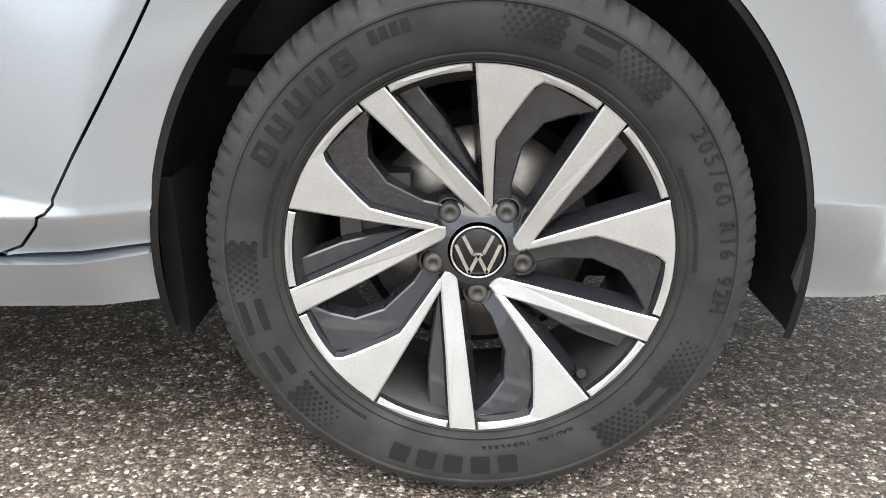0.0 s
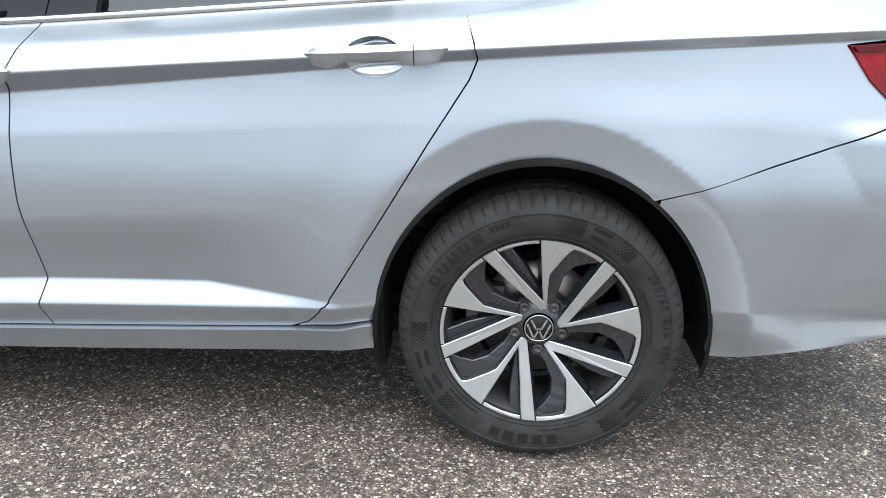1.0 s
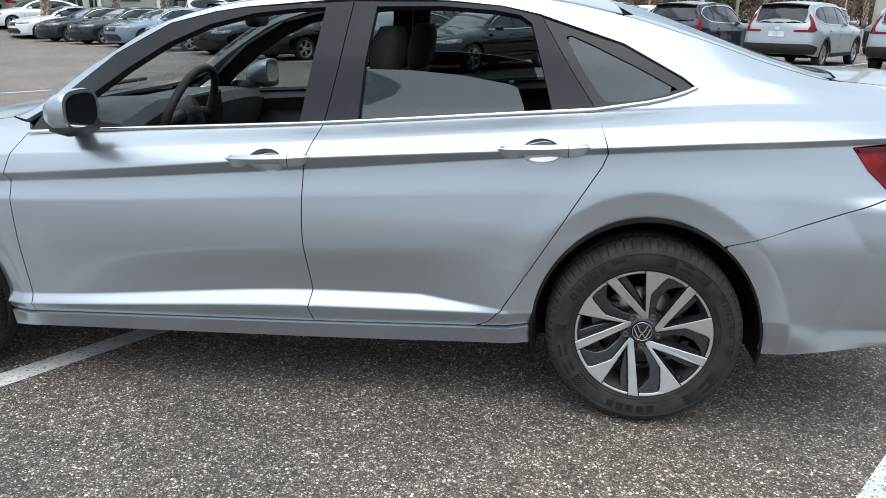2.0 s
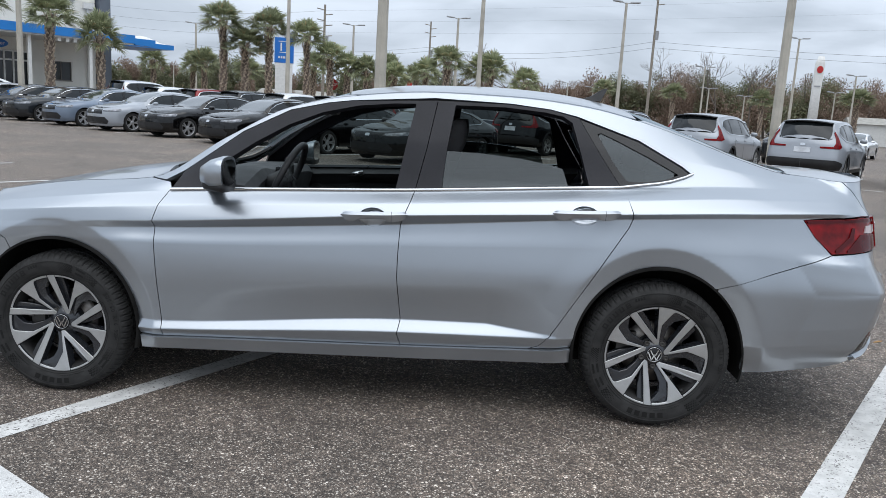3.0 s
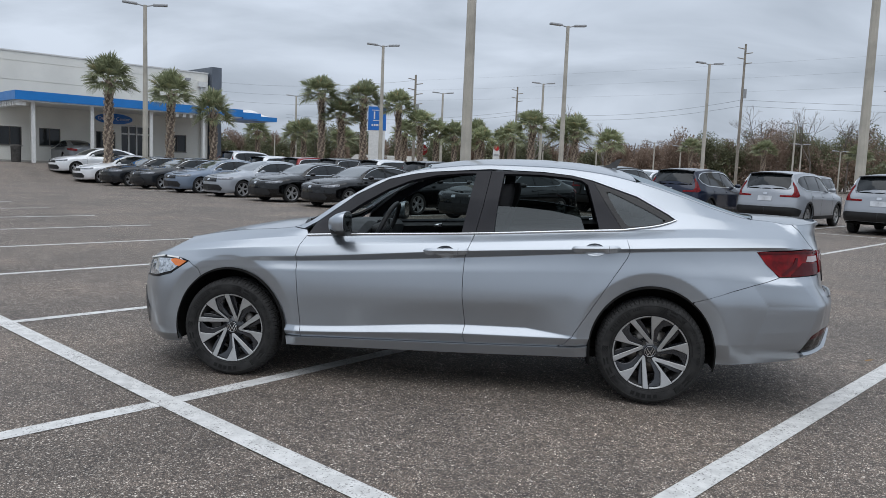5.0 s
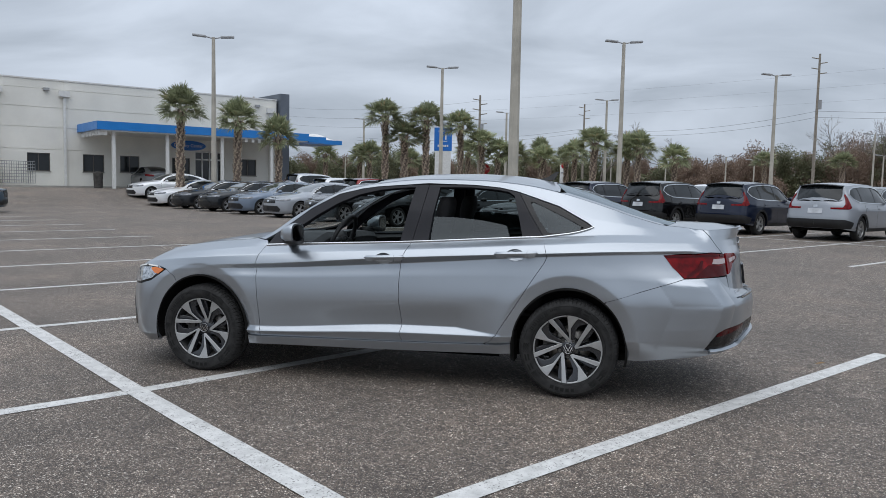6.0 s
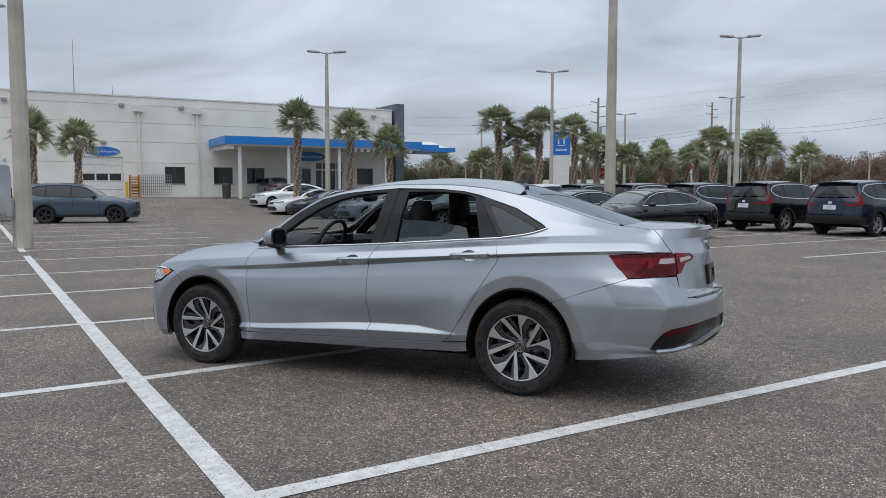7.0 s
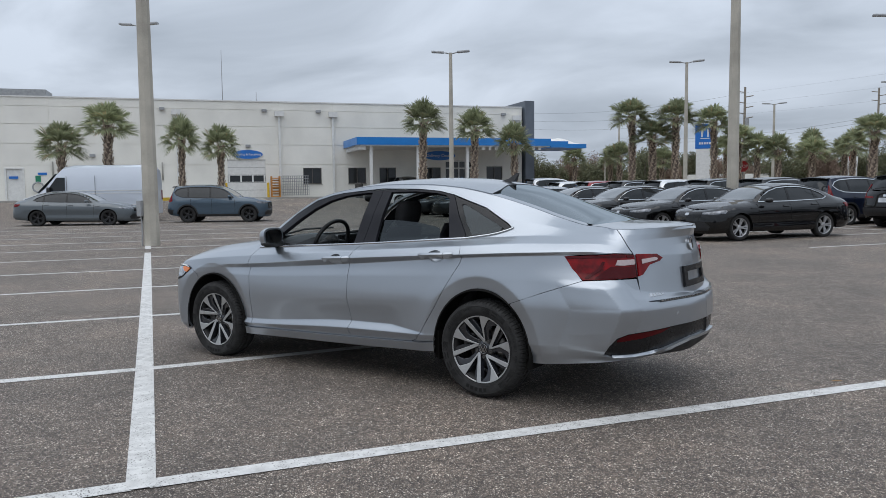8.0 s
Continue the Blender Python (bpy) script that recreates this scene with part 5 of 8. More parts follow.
# ---- fittings and cabin of the saloon ----
def build_handle(root, sh, s0, z, side):
    flip = lambda y: 2 * MID - y if side else y

    def section(t, grow=0.0):
        """The bar's outline at a share of its length: a top face, a crease and a lower face that hangs over the cup."""
        e = (1 - (2 * t - 1) ** 8) ** 0.5
        b = 0.008 + 0.026 * math.sin(math.pi * min(1.0, max(0.0, (t - 0.03) / 0.94))) ** 0.6 + grow
        top = 0.011 * e + 0.001 + grow
        low = (0.029 - 0.012 * float(smooth01((t - 0.18) / 0.12) * smooth01((0.74 - t) / 0.10))) * e + 0.001 + grow
        base = sh.side(np.array([[s0 - 0.018 + t * 0.285, z + 0.000 + 0.011 * t]]))[0]
        ring = ((b - 0.015, top), (b - 0.004, 0.0035), (b, 0.0), (b - 0.0015, -0.0035), (b - 0.005, -0.62 * low), (b - 0.010, -low), (b - 0.024, -0.85 * low), (b - 0.024, 0.7 * top))
        return [(base[0], flip(base[1] - out), base[2] + dz) for out, dz in ring]

    def skin(rows):
        v, f = [p for r in rows for p in r], []
        for i in range(1, len(rows)):
            for k in range(8):
                a, b = (i - 1) * 8 + k, (i - 1) * 8 + (k + 1) % 8
                f.append((a, b, b + 8, a + 8) if not side else (a, a + 8, b + 8, b))
        return v, f + [tuple(range(8)), tuple(range(len(v) - 8, len(v)))]
    v, f = skin([section(t) for t in np.linspace(0, 1, 30)])
    bar = part_v("door_handle", v, f, M_SILVER, root, smooth=True, label="body-coloured pull handle")
    bar.data.set_sharp_from_angle(angle=radians(32))
    v, f = skin([section(t, 0.0004) for t in (0.766, 0.772)])
    part_v("cap_seam", v, f, M_BLACK, bar)
    # cup behind the handle
    loop = [(s0 + .118 + .062 * math.cos(a), z - .010 + .041 * math.sin(a)) for a in np.linspace(0, 2 * math.pi, 33)[:-1]]
    P, Q, _ = panel_grid([loop], 0.0035)
    V, N = sh.side(P), sh.side_in(P)
    c = np.array([s0 + .118, z - .010])
    u = (P[:, 0] - c[0]) / .062
    half = np.sqrt(np.clip(1 - u * u, 1e-4, 1))
    w = np.clip((P[:, 1] - c[1]) / (.041 * half), -1, 1)
    hollow = np.where(w < .55, smooth01((w + 1) / 1.55), np.sqrt(np.clip(1 - ((w - .55) / .45) ** 2, 0, 1)))
    V = V + N * (0.002 + 0.046 * half ** 0.7 * hollow)[:, None]
    if side:
        V[:, 1] = 2 * MID - V[:, 1]
    part_v("handle_cup", V, [tuple(q) for q in Q], M_SILVER, root, smooth=True)


def loft_sections(secs, cap=True):
    """Join rings of equal length into a skin."""
    n = len(secs[0])
    v = [tuple(p) for s in secs for p in s]
    f = []
    for i in range(len(secs) - 1):
        for k in range(n):
            f.append((i * n + k, i * n + (k + 1) % n, (i + 1) * n + (k + 1) % n, (i + 1) * n + k))
    if cap:
        f += [tuple(range(n))[::-1], tuple((len(secs) - 1) * n + k for k in range(n))]
    return v, f


def rounded(cx, cy, cz, w, h, axis="x", n=20, e=3.2):
    out = []
    for k in range(n):
        a = 2 * math.pi * k / n
        u = math.copysign(abs(math.cos(a)) ** (2 / e), math.cos(a)) * w / 2
        t = math.copysign(abs(math.sin(a)) ** (2 / e), math.sin(a)) * h / 2
        out.append((cx, cy + u, cz + t) if axis == "x" else ((cx + u, cy, cz + t) if axis == "y" else (cx + u, cy + t, cz)))
    return out


def build_mirror(root, side):
    secs = [rounded(-1.985, 0.02, 1.010, .050, .03), rounded(-1.965, -0.005, 1.012, .13, .075), rounded(-1.92, -0.018, 1.018, .185, .118), rounded(-1.875, -0.022, 1.024, .205, .135), rounded(-1.858, -0.022, 1.024, .200, .130)]
    v, f = loft_sections(secs)
    fl = lambda vs: [(x, y if not side else 2 * MID - y, z) for x, y, z in vs]
    m = part_v("door_mirror", fl(v), f if not side else [q[::-1] for q in f], M_SILVER, root, smooth=True, label="silver door mirror with a black lower housing")
    m.data.set_sharp_from_angle(angle=radians(50))
    secs = [rounded(-1.985, 0.02, .985, .048, .03), rounded(-1.95, 0.0, .972, .15, .05), rounded(-1.875, -0.016, .965, .19, .052), rounded(-1.857, -0.016, .966, .185, .05)]
    v, f = loft_sections(secs)
    part_v("mirror_base", fl(v), f, M_PLASTIC, m, smooth=True)
    v, f = tube([(-1.93, .02, .972), (-1.96, .10, .955), (-1.985, .16, .945)], [.035, .032, .045], 12)
    part_v("mirror_stalk", fl(v), f, M_PLASTIC, m, smooth=True)
    ring = rounded(-1.8555, -0.022, 1.022, .17, .11)
    part_v("mirror_glass", fl(ring), [tuple(range(len(ring)))], M_CHROME, m)


def build_cabin(root, sh):
    # seats
    def seat(x, y, name, w=0.50):
        secs = [rounded(0, 0, 0, .42, .10, "x"), rounded(.06, 0, .02, .50, .14, "x"), rounded(.30, 0, .0, .52, .16, "x"), rounded(.50, 0, -.02, .50, .14, "x"), rounded(.54, 0, -.02, .42, .10, "x")]
        v, f = loft_sections(secs)
        s = part_v(name, [(x + a, y + b, .50 + c) for a, b, c in v], f, M_SEAT, root, "black cloth seat with headrest", smooth=True)
        secs = []
        for t in np.linspace(0, 1, 7):
            ww = w * (1 - 0.28 * t ** 2)
            secs.append([(.50 + .20 * t + q[2], q[1], .52 + .56 * t) for q in rounded(0, 0, 0, ww, .15 - .05 * t, "x")])
        v, f = loft_sections(secs)
        part_v("backrest", [(x + a, y + b, c) for a, b, c in v], f, M_SEAT, s, smooth=True)
        secs = [[(.71 + .035 * t + q[2], q[1], 1.085 + .19 * t) for q in rounded(0, 0, 0, .25 * (1 - .25 * abs(2 * t - 1) ** 3), .11 * (1 - .35 * abs(2 * t - 1) ** 3), "x")] for t in np.linspace(0, 1, 7)]
        v, f = loft_sections(secs)
        part_v("headrest", [(x + a, y + b, c) for a, b, c in v], f, M_SEAT, s, smooth=True)
        return s
    for y in (.50, 1.22):
        seat(-1.66, y, "front_seat")
    for y in (.52, 1.20):
        seat(-.78, y, "rear_seat", .62)
    # dashboard with binnacle, wheel, door cards
    secs = []
    for y in np.linspace(.20, 1.52, 15):
        h = .985 + .03 * math.exp(-((y - .50) / .16) ** 2) - .03 * ((y - MID) / .66) ** 4
        secs.append([(-2.20, y, .90), (-2.12, y, h - .005), (-1.96, y, h), (-1.86, y, h - .01), (-1.83, y, h - .05), (-1.86, y, .80), (-1.95, y, .60), (-2.2, y, .55)])
    v, f = loft_sections(secs)
    d = part_v("dashboard", v, f, M_DASH, root, "dark grey dashboard", smooth=True)
    d.data.set_sharp_from_angle(angle=radians(45))
    bm = box_bm((.03, .30, .14), (-1.835, MID - .02, .93), .012)
    part("screen", bm, M_BLACK, d)
    c, tilt = Vector((-1.74, .50, .955)), radians(25)
    u, w = Vector((0, 1, 0)), Vector((math.sin(tilt), 0, math.cos(tilt)))
    pts = [c + (u * math.cos(a) + w * math.sin(a)) * .185 for a in np.linspace(0, 2 * math.pi, 41)]
    v, f = tube(pts, .0165, 10, caps=False)
    sw = part_v("steering_wheel", v, f, M_PLASTIC, root, smooth=True)
    for k in (-1, 0, 1):
        a = radians(-90 + 82 * k) if k else radians(-90)
        v, f = tube([c, c + (u * math.cos(a) + w * math.sin(a)) * .18], [.03, .018], 8)
        part_v("wheel_arm", v, f, M_PLASTIC, sw, smooth=True)
    v, f = tube([c + Vector((-.14, 0, -.05)), c + Vector((.02, 0, .0))], [.04, .065], 14)
    part_v("wheel_boss", v, f, M_PLASTIC, sw, smooth=True)
    for side in (0, 1):
        for s0, s1, nm in ((-2.1, -1.12, "door_trim"), (-1.05, -.2, "door_trim")):
            loop = along(sh.key_z[1], s0 + .05, s1 - .25 if s1 > -.5 else s1, 16, .05) + along(sh.key_z[9], s1, s0, 16, .004)
            panel(nm, [loop], sh.side, sh.side_in, M_DASH, root, res=0.05, lift=-0.075, skirt=-0.05, mirror=None) if not side else panel(nm, [loop], lambda P: sh.side(P) * [1, -1, 1] + [0, 2 * MID, 0], lambda P: sh.side_in(P) * [1, -1, 1], M_DASH, root, res=0.05, lift=-0.075, skirt=-0.05)
    # pull handle and bright latch on the far door
    v, f = tube([(-1.62, 2 * MID - .165, .90), (-1.52, 2 * MID - .175, .915)], [.010, .018], 8)
    part_v("door_latch", v, f, M_CHROME, root, smooth=True)
    v, f = tube([(-1.5, 2 * MID - .15, .90), (-1.16, 2 * MID - .15, .905)], .008, 8)
    part_v("trim_strip", v, f, M_CHROME, root, smooth=True)
    bm = box_bm((3.0, 1.30, .03), (-.9, MID, .30))
    part("cabin_floor", bm, M_LINER, root)
    ye = lambda x: float(np.interp(x, sh.ex, sh.ey))
    hl = [(-1.44, MID), (-1.42, .45)] + [(x, ye(x) + .03) for x in np.linspace(-1.36, -.10, 14)] + [(-.12, .5), (-.17, MID)]
    panel("headliner", [hl + [(x, 2 * MID - y) for x, y in hl[::-1]]], sh.top, sh.top_in, M_HEADLINER, root, res=0.08, lift=-0.03, skirt=0)
    pil = [(x, ye(x) + .01) for x in np.linspace(-2.1, -1.36, 14)] + [(x, ye(x) + .06) for x in np.linspace(-1.36, -2.1, 14)]
    panel("pillar_trim", [pil], sh.top, sh.top_in, M_HEADLINER, root, res=0.03, lift=-0.022, skirt=0, mirror=MID)
    bm = box_bm((.5, 1.18, .02), (.28, MID, .985), .005)
    part("parcel_shelf", bm, M_SEAT, root)
    secs = [rounded(-1.60, .76, 1.30, .05, .03), rounded(-1.585, MID, 1.305, .22, .075), rounded(-1.565, MID, 1.305, .22, .07)]
    v, f = loft_sections(secs[1:])
    part_v("rear_view_mirror", v, f, M_PLASTIC, root, smooth=True)
    v, f = tube([(-1.57, MID, 1.32), (-1.56, MID, 1.38)], .012, 8)
    part_v("mirror_stem", v, f, M_PLASTIC, root)
    # wiper
    v, f = tube([(-2.24, .42, 1.002), (-2.16, .62, 1.045), (-2.19, 1.0, 1.04)], .009, 6)
    part_v("wiper", v, f, M_PLASTIC, root)
    bm = box_bm((1.2, .02, .5), (-1.2, MID, .3))
    part("centre_tunnel", bm, M_LINER, root)


build_wheels(SALOON)
for k in (0, 1):
    build_handle(SALOON, SALOON_SHELL, -1.367, .866, k)
    build_handle(SALOON, SALOON_SHELL, -.468, .914, k)
    build_mirror(SALOON, k)
build_cabin(SALOON, SALOON_SHELL)


# ---- parked cars of the dealer's rows ----
def simple_wheel(parent, at, rim_mat, radius=0.33, rim=0.235, spokes=5):
    prof = [(0.02, rim - .005), (0.004, rim + .004), (-0.004, rim + .03), (-0.004, radius - .03), (0.012, radius - .008), (0.035, radius), (0.17, radius), (0.19, radius - .02), (0.19, rim)]
    v, f = lathe(prof, 40)
    v[:, 2] = np.maximum(v[:, 2], -radius + 0.012)
    t = part_v("wheel", v, f, M_RUBBER, parent, "black tyre on an alloy wheel", smooth=True)
    t.matrix_basis = at
    pcs = [lathe([(0.012, rim + .003), (0.010, rim - .010), (0.03, rim - .018), (0.14, rim - .02)], 40)]
    v, f = pcs[0]
    part_v("rim", v, f, rim_mat, t, smooth=True)
    pcs = []
    for k in range(spokes):
        a = 2 * math.pi * k / spokes
        for off in (-0.16, 0.16):
            c, s = math.cos(a + off), math.sin(a + off)
            c0, s0 = math.cos(a + off * .5), math.sin(a + off * .5)
            p, q = Vector((c0 * .05, 0.035, s0 * .05)), Vector((c * (rim - .006), 0.014, s * (rim - .006)))
            d = (q - p).normalized()
            n = Vector((-d.z, 0, d.x)) * 0.017
            y = Vector((0, 0.03, 0))
            pcs.append(([p - n, p + n, q + n * .9, q - n * .9, p - n + y, p + n + y, q + n + y, q - n + y], [(0, 1, 2, 3), (0, 4, 5, 1), (1, 5, 6, 2), (2, 6, 7, 3), (3, 7, 4, 0)]))
    v, f = join(*pcs)
    part_v("spokes", v, f, rim_mat, t)
    v, f = lathe([(0.030, 0.0), (0.030, 0.03), (0.036, 0.065), (0.07, 0.07)], 20)
    part_v("hub_cap", v, f, rim_mat, t, smooth=True)
    v, f = lathe([(0.085, 0.0), (0.085, rim - .02)], 30)
    part_v("brake_disc", v, f, M_LINER, t)


def finish_car(root, sh, name, win, lamps, kind, wb, mid, R, rim_mat, cladding, wheel_r, fx):
    side, sin, top, tin = sh.side, sh.side_in, sh.top, sh.top_in
    both = dict(parent=root, mirror=mid)
    z0 = wheel_r - .012
    arch = sh.arch
    low = sh.bottom
    body = along(low, sh.s0, fx - arch * .99, 10) + arc_loop(fx, z0, arch, 172, 8, 20) + along(low, fx + arch * .99, -arch * .99, 10) + arc_loop(0, z0, arch, 172, 8, 20) + along(low, arch * .99, sh.s1, 12)
    body += along(sh.edge_z, sh.s1, sh.s0, 70)
    dlo = win["side"]
    panel("body_side", [body, dlo], side, sin, M_PAINT, res=R, skirt=0.03, gap=0, **both)
    ye = lambda x: float(np.interp(x, sh.ex, sh.ey))
    sym = lambda h: h + [(x, 2 * mid - y) for x, y in h[::-1]]
    x0, x1 = sh.ex[0] + .01, sh.ex[-1] - .01
    outer = sym([(x0, mid)] + [(x, ye(x) + .002) for x in np.linspace(x0, x1, 60)] + [(x1, mid)])
    ws = sym([(x, ye(x) + .055) for x in np.linspace(win["ws"][0] + .10, win["ws"][1], 10)][::-1] + [(win["ws"][0] + .06, mid - .5), (win["ws"][0], mid - .2), (win["ws"][0], mid)])
    rg = sym([(x, ye(x) + .06) for x in np.linspace(win["rg"][0], win["rg"][1] - .04, 8)] + [(win["rg"][1], mid - .3), (win["rg"][1] + .01, mid)])
    panel("body_top", [outer, ws, rg], top, tin, M_PAINT, root, res=R if kind != "suv" else (.018, R), skirt=0.03, gap=0)
    panel("windscreen", [ws], top, tin, M_WSCREEN, root, res=0.09, lift=-.006, gap=-.008, skirt=0)
    panel("rear_window", [rg], top, tin, M_PRIVACY, root, res=0.09 if kind != "suv" else (.018, .05), lift=.012, gap=-.012 if kind == "suv" else 0, skirt=0.01)
    panel("side_glass", [dlo], side, sin, M_PRIVACY, res=0.06, lift=-.008, gap=-.008, skirt=0, **both)
    # bright line round the windows
    d2 = np.array(dlo)
    c = d2.mean(0)
    k = [tuple(p) for p in c + (d2 - c) * np.array([1.025, 1.10])]
    panel("window_trim", [k, [tuple(p) for p in c + (d2 - c) * np.array([1.0, .985])]], side, sin, M_CHROME if lamps.get("chrome", True) else M_BLACK, res=0.012, lift=.010, gap=0, skirt=0.008, **both)
    for s in lamps.get("pillars", []):
        panel("pillar", [[(s - .035, float(c[1]) - .2), (s + .035, float(c[1]) - .2), (s + .065, float(c[1]) + .2), (s - .005, float(c[1]) + .2)]], side, sin, M_BLACK, res=0.05, lift=-.003, gap=0, skirt=0, **both)
    for s in lamps.get("seams", []):
        zt = float(sh.key_z[-3](s))
        panel("door_seam", [[(s - .006, .36), (s + .006, .36), (s + .004, .62), (s + .008, zt), (s - .008, zt), (s - .008, .62)]], side, sin, M_LINER, res=(0.012, .06), lift=.001, gap=0, skirt=0, **both)
        panel("door_handle", [[(s - .24, zt - .11), (s - .05, zt - .11), (s - .05, zt - .085), (s - .24, zt - .085)]], side, sin, M_PAINT, res=0.03, lift=.02, gap=0, skirt=0.02, **both)
    panel("headlamp", [lamps["head"]], side, sin, M_DARKLAMP, res=0.03, lift=.006, skirt=.01, **both)
    panel("tail_lamp", [lamps["tail"]], side, sin, M_TAIL, res=0.03, lift=.008, skirt=.014, **both)
    panel("grille", [lamps["grille"]], side, sin, M_BLACK, res=0.05, lift=.005, skirt=.01, **both)
    panel("lower_intake", [lamps["intake"]], side, sin, M_PLASTIC, res=0.05, lift=.004, skirt=.01, **both)
    panel("rear_valance", [lamps["valance"]], side, sin, M_PLASTIC, res=0.05, lift=.006, skirt=.01, **both)
    panel("plate", [lamps["plate"]], side, sin, lamps.get("plate_mat", M_PLATE), res=0.04, lift=.014, skirt=.012, **both)
    if "badge" in lamps:
        panel("badge", [lamps["badge"]], side, sin, M_CHROME, res=0.03, lift=.012, skirt=.01, gap=0, **both)
    if cladding:
        for wx in (0, fx):
            ring = arc_loop(wx, z0, arch - .004, 176, 4, 20) + arc_loop(wx, z0, arch + .055, 4, 176, 20)
            panel("arch_cladding", [ring], side, sin, M_PLASTIC, res=0.03, lift=.008, skirt=.02, gap=0, **both)
        band = along(low, fx + arch, -arch, 12) + along(low, -arch, fx + arch, 12, .10)
        panel("sill_cladding", [band], side, sin, M_PLASTIC, res=0.04, lift=.008, skirt=.02, gap=0, **both)
    for sd in (0, 1):
        mx, mz = win["mirror"]
        secs = [rounded(mx - .10, -.02, mz, .10, .05), rounded(mx - .03, -.06, mz + .005, .19, .12), rounded(mx + .02, -.06, mz + .005, .18, .11)]
        v, f = loft_sections(secs)
        part_v("door_mirror", [(x, y if not sd else 2 * mid - y, z) for x, y, z in v], f, M_PAINT, root, smooth=True)
        for wx in (0, fx):
            simple_wheel(root, pose(wx, .02, z0) if not sd else pose(wx, 2 * mid - .02, z0, 0, 0, 180), rim_mat, wheel_r)
            v, f = [], []
            for i in range(17):
                a = radians(-10 + 200 * i / 16)
                for d, r in ((.0, arch + .004), (.25, arch + .01), (.26, .1)):
                    y = d if not sd else 2 * mid - d
                    v.append((wx + r * math.cos(a), y, z0 + r * math.sin(a)))
            for i in range(16):
                for q in range(2):
                    f.append((i * 3 + q, i * 3 + q + 1, i * 3 + q + 4, i * 3 + q + 3))
            part_v("wheel_arch_liner", v, f, M_LINER, root)
    bm = box_bm((-fx + 1.0, 2 * mid - .45, .06), (fx / 2, mid, float(low(fx / 2)) + .03), .01)
    part("underbody", bm, M_LINER, root)


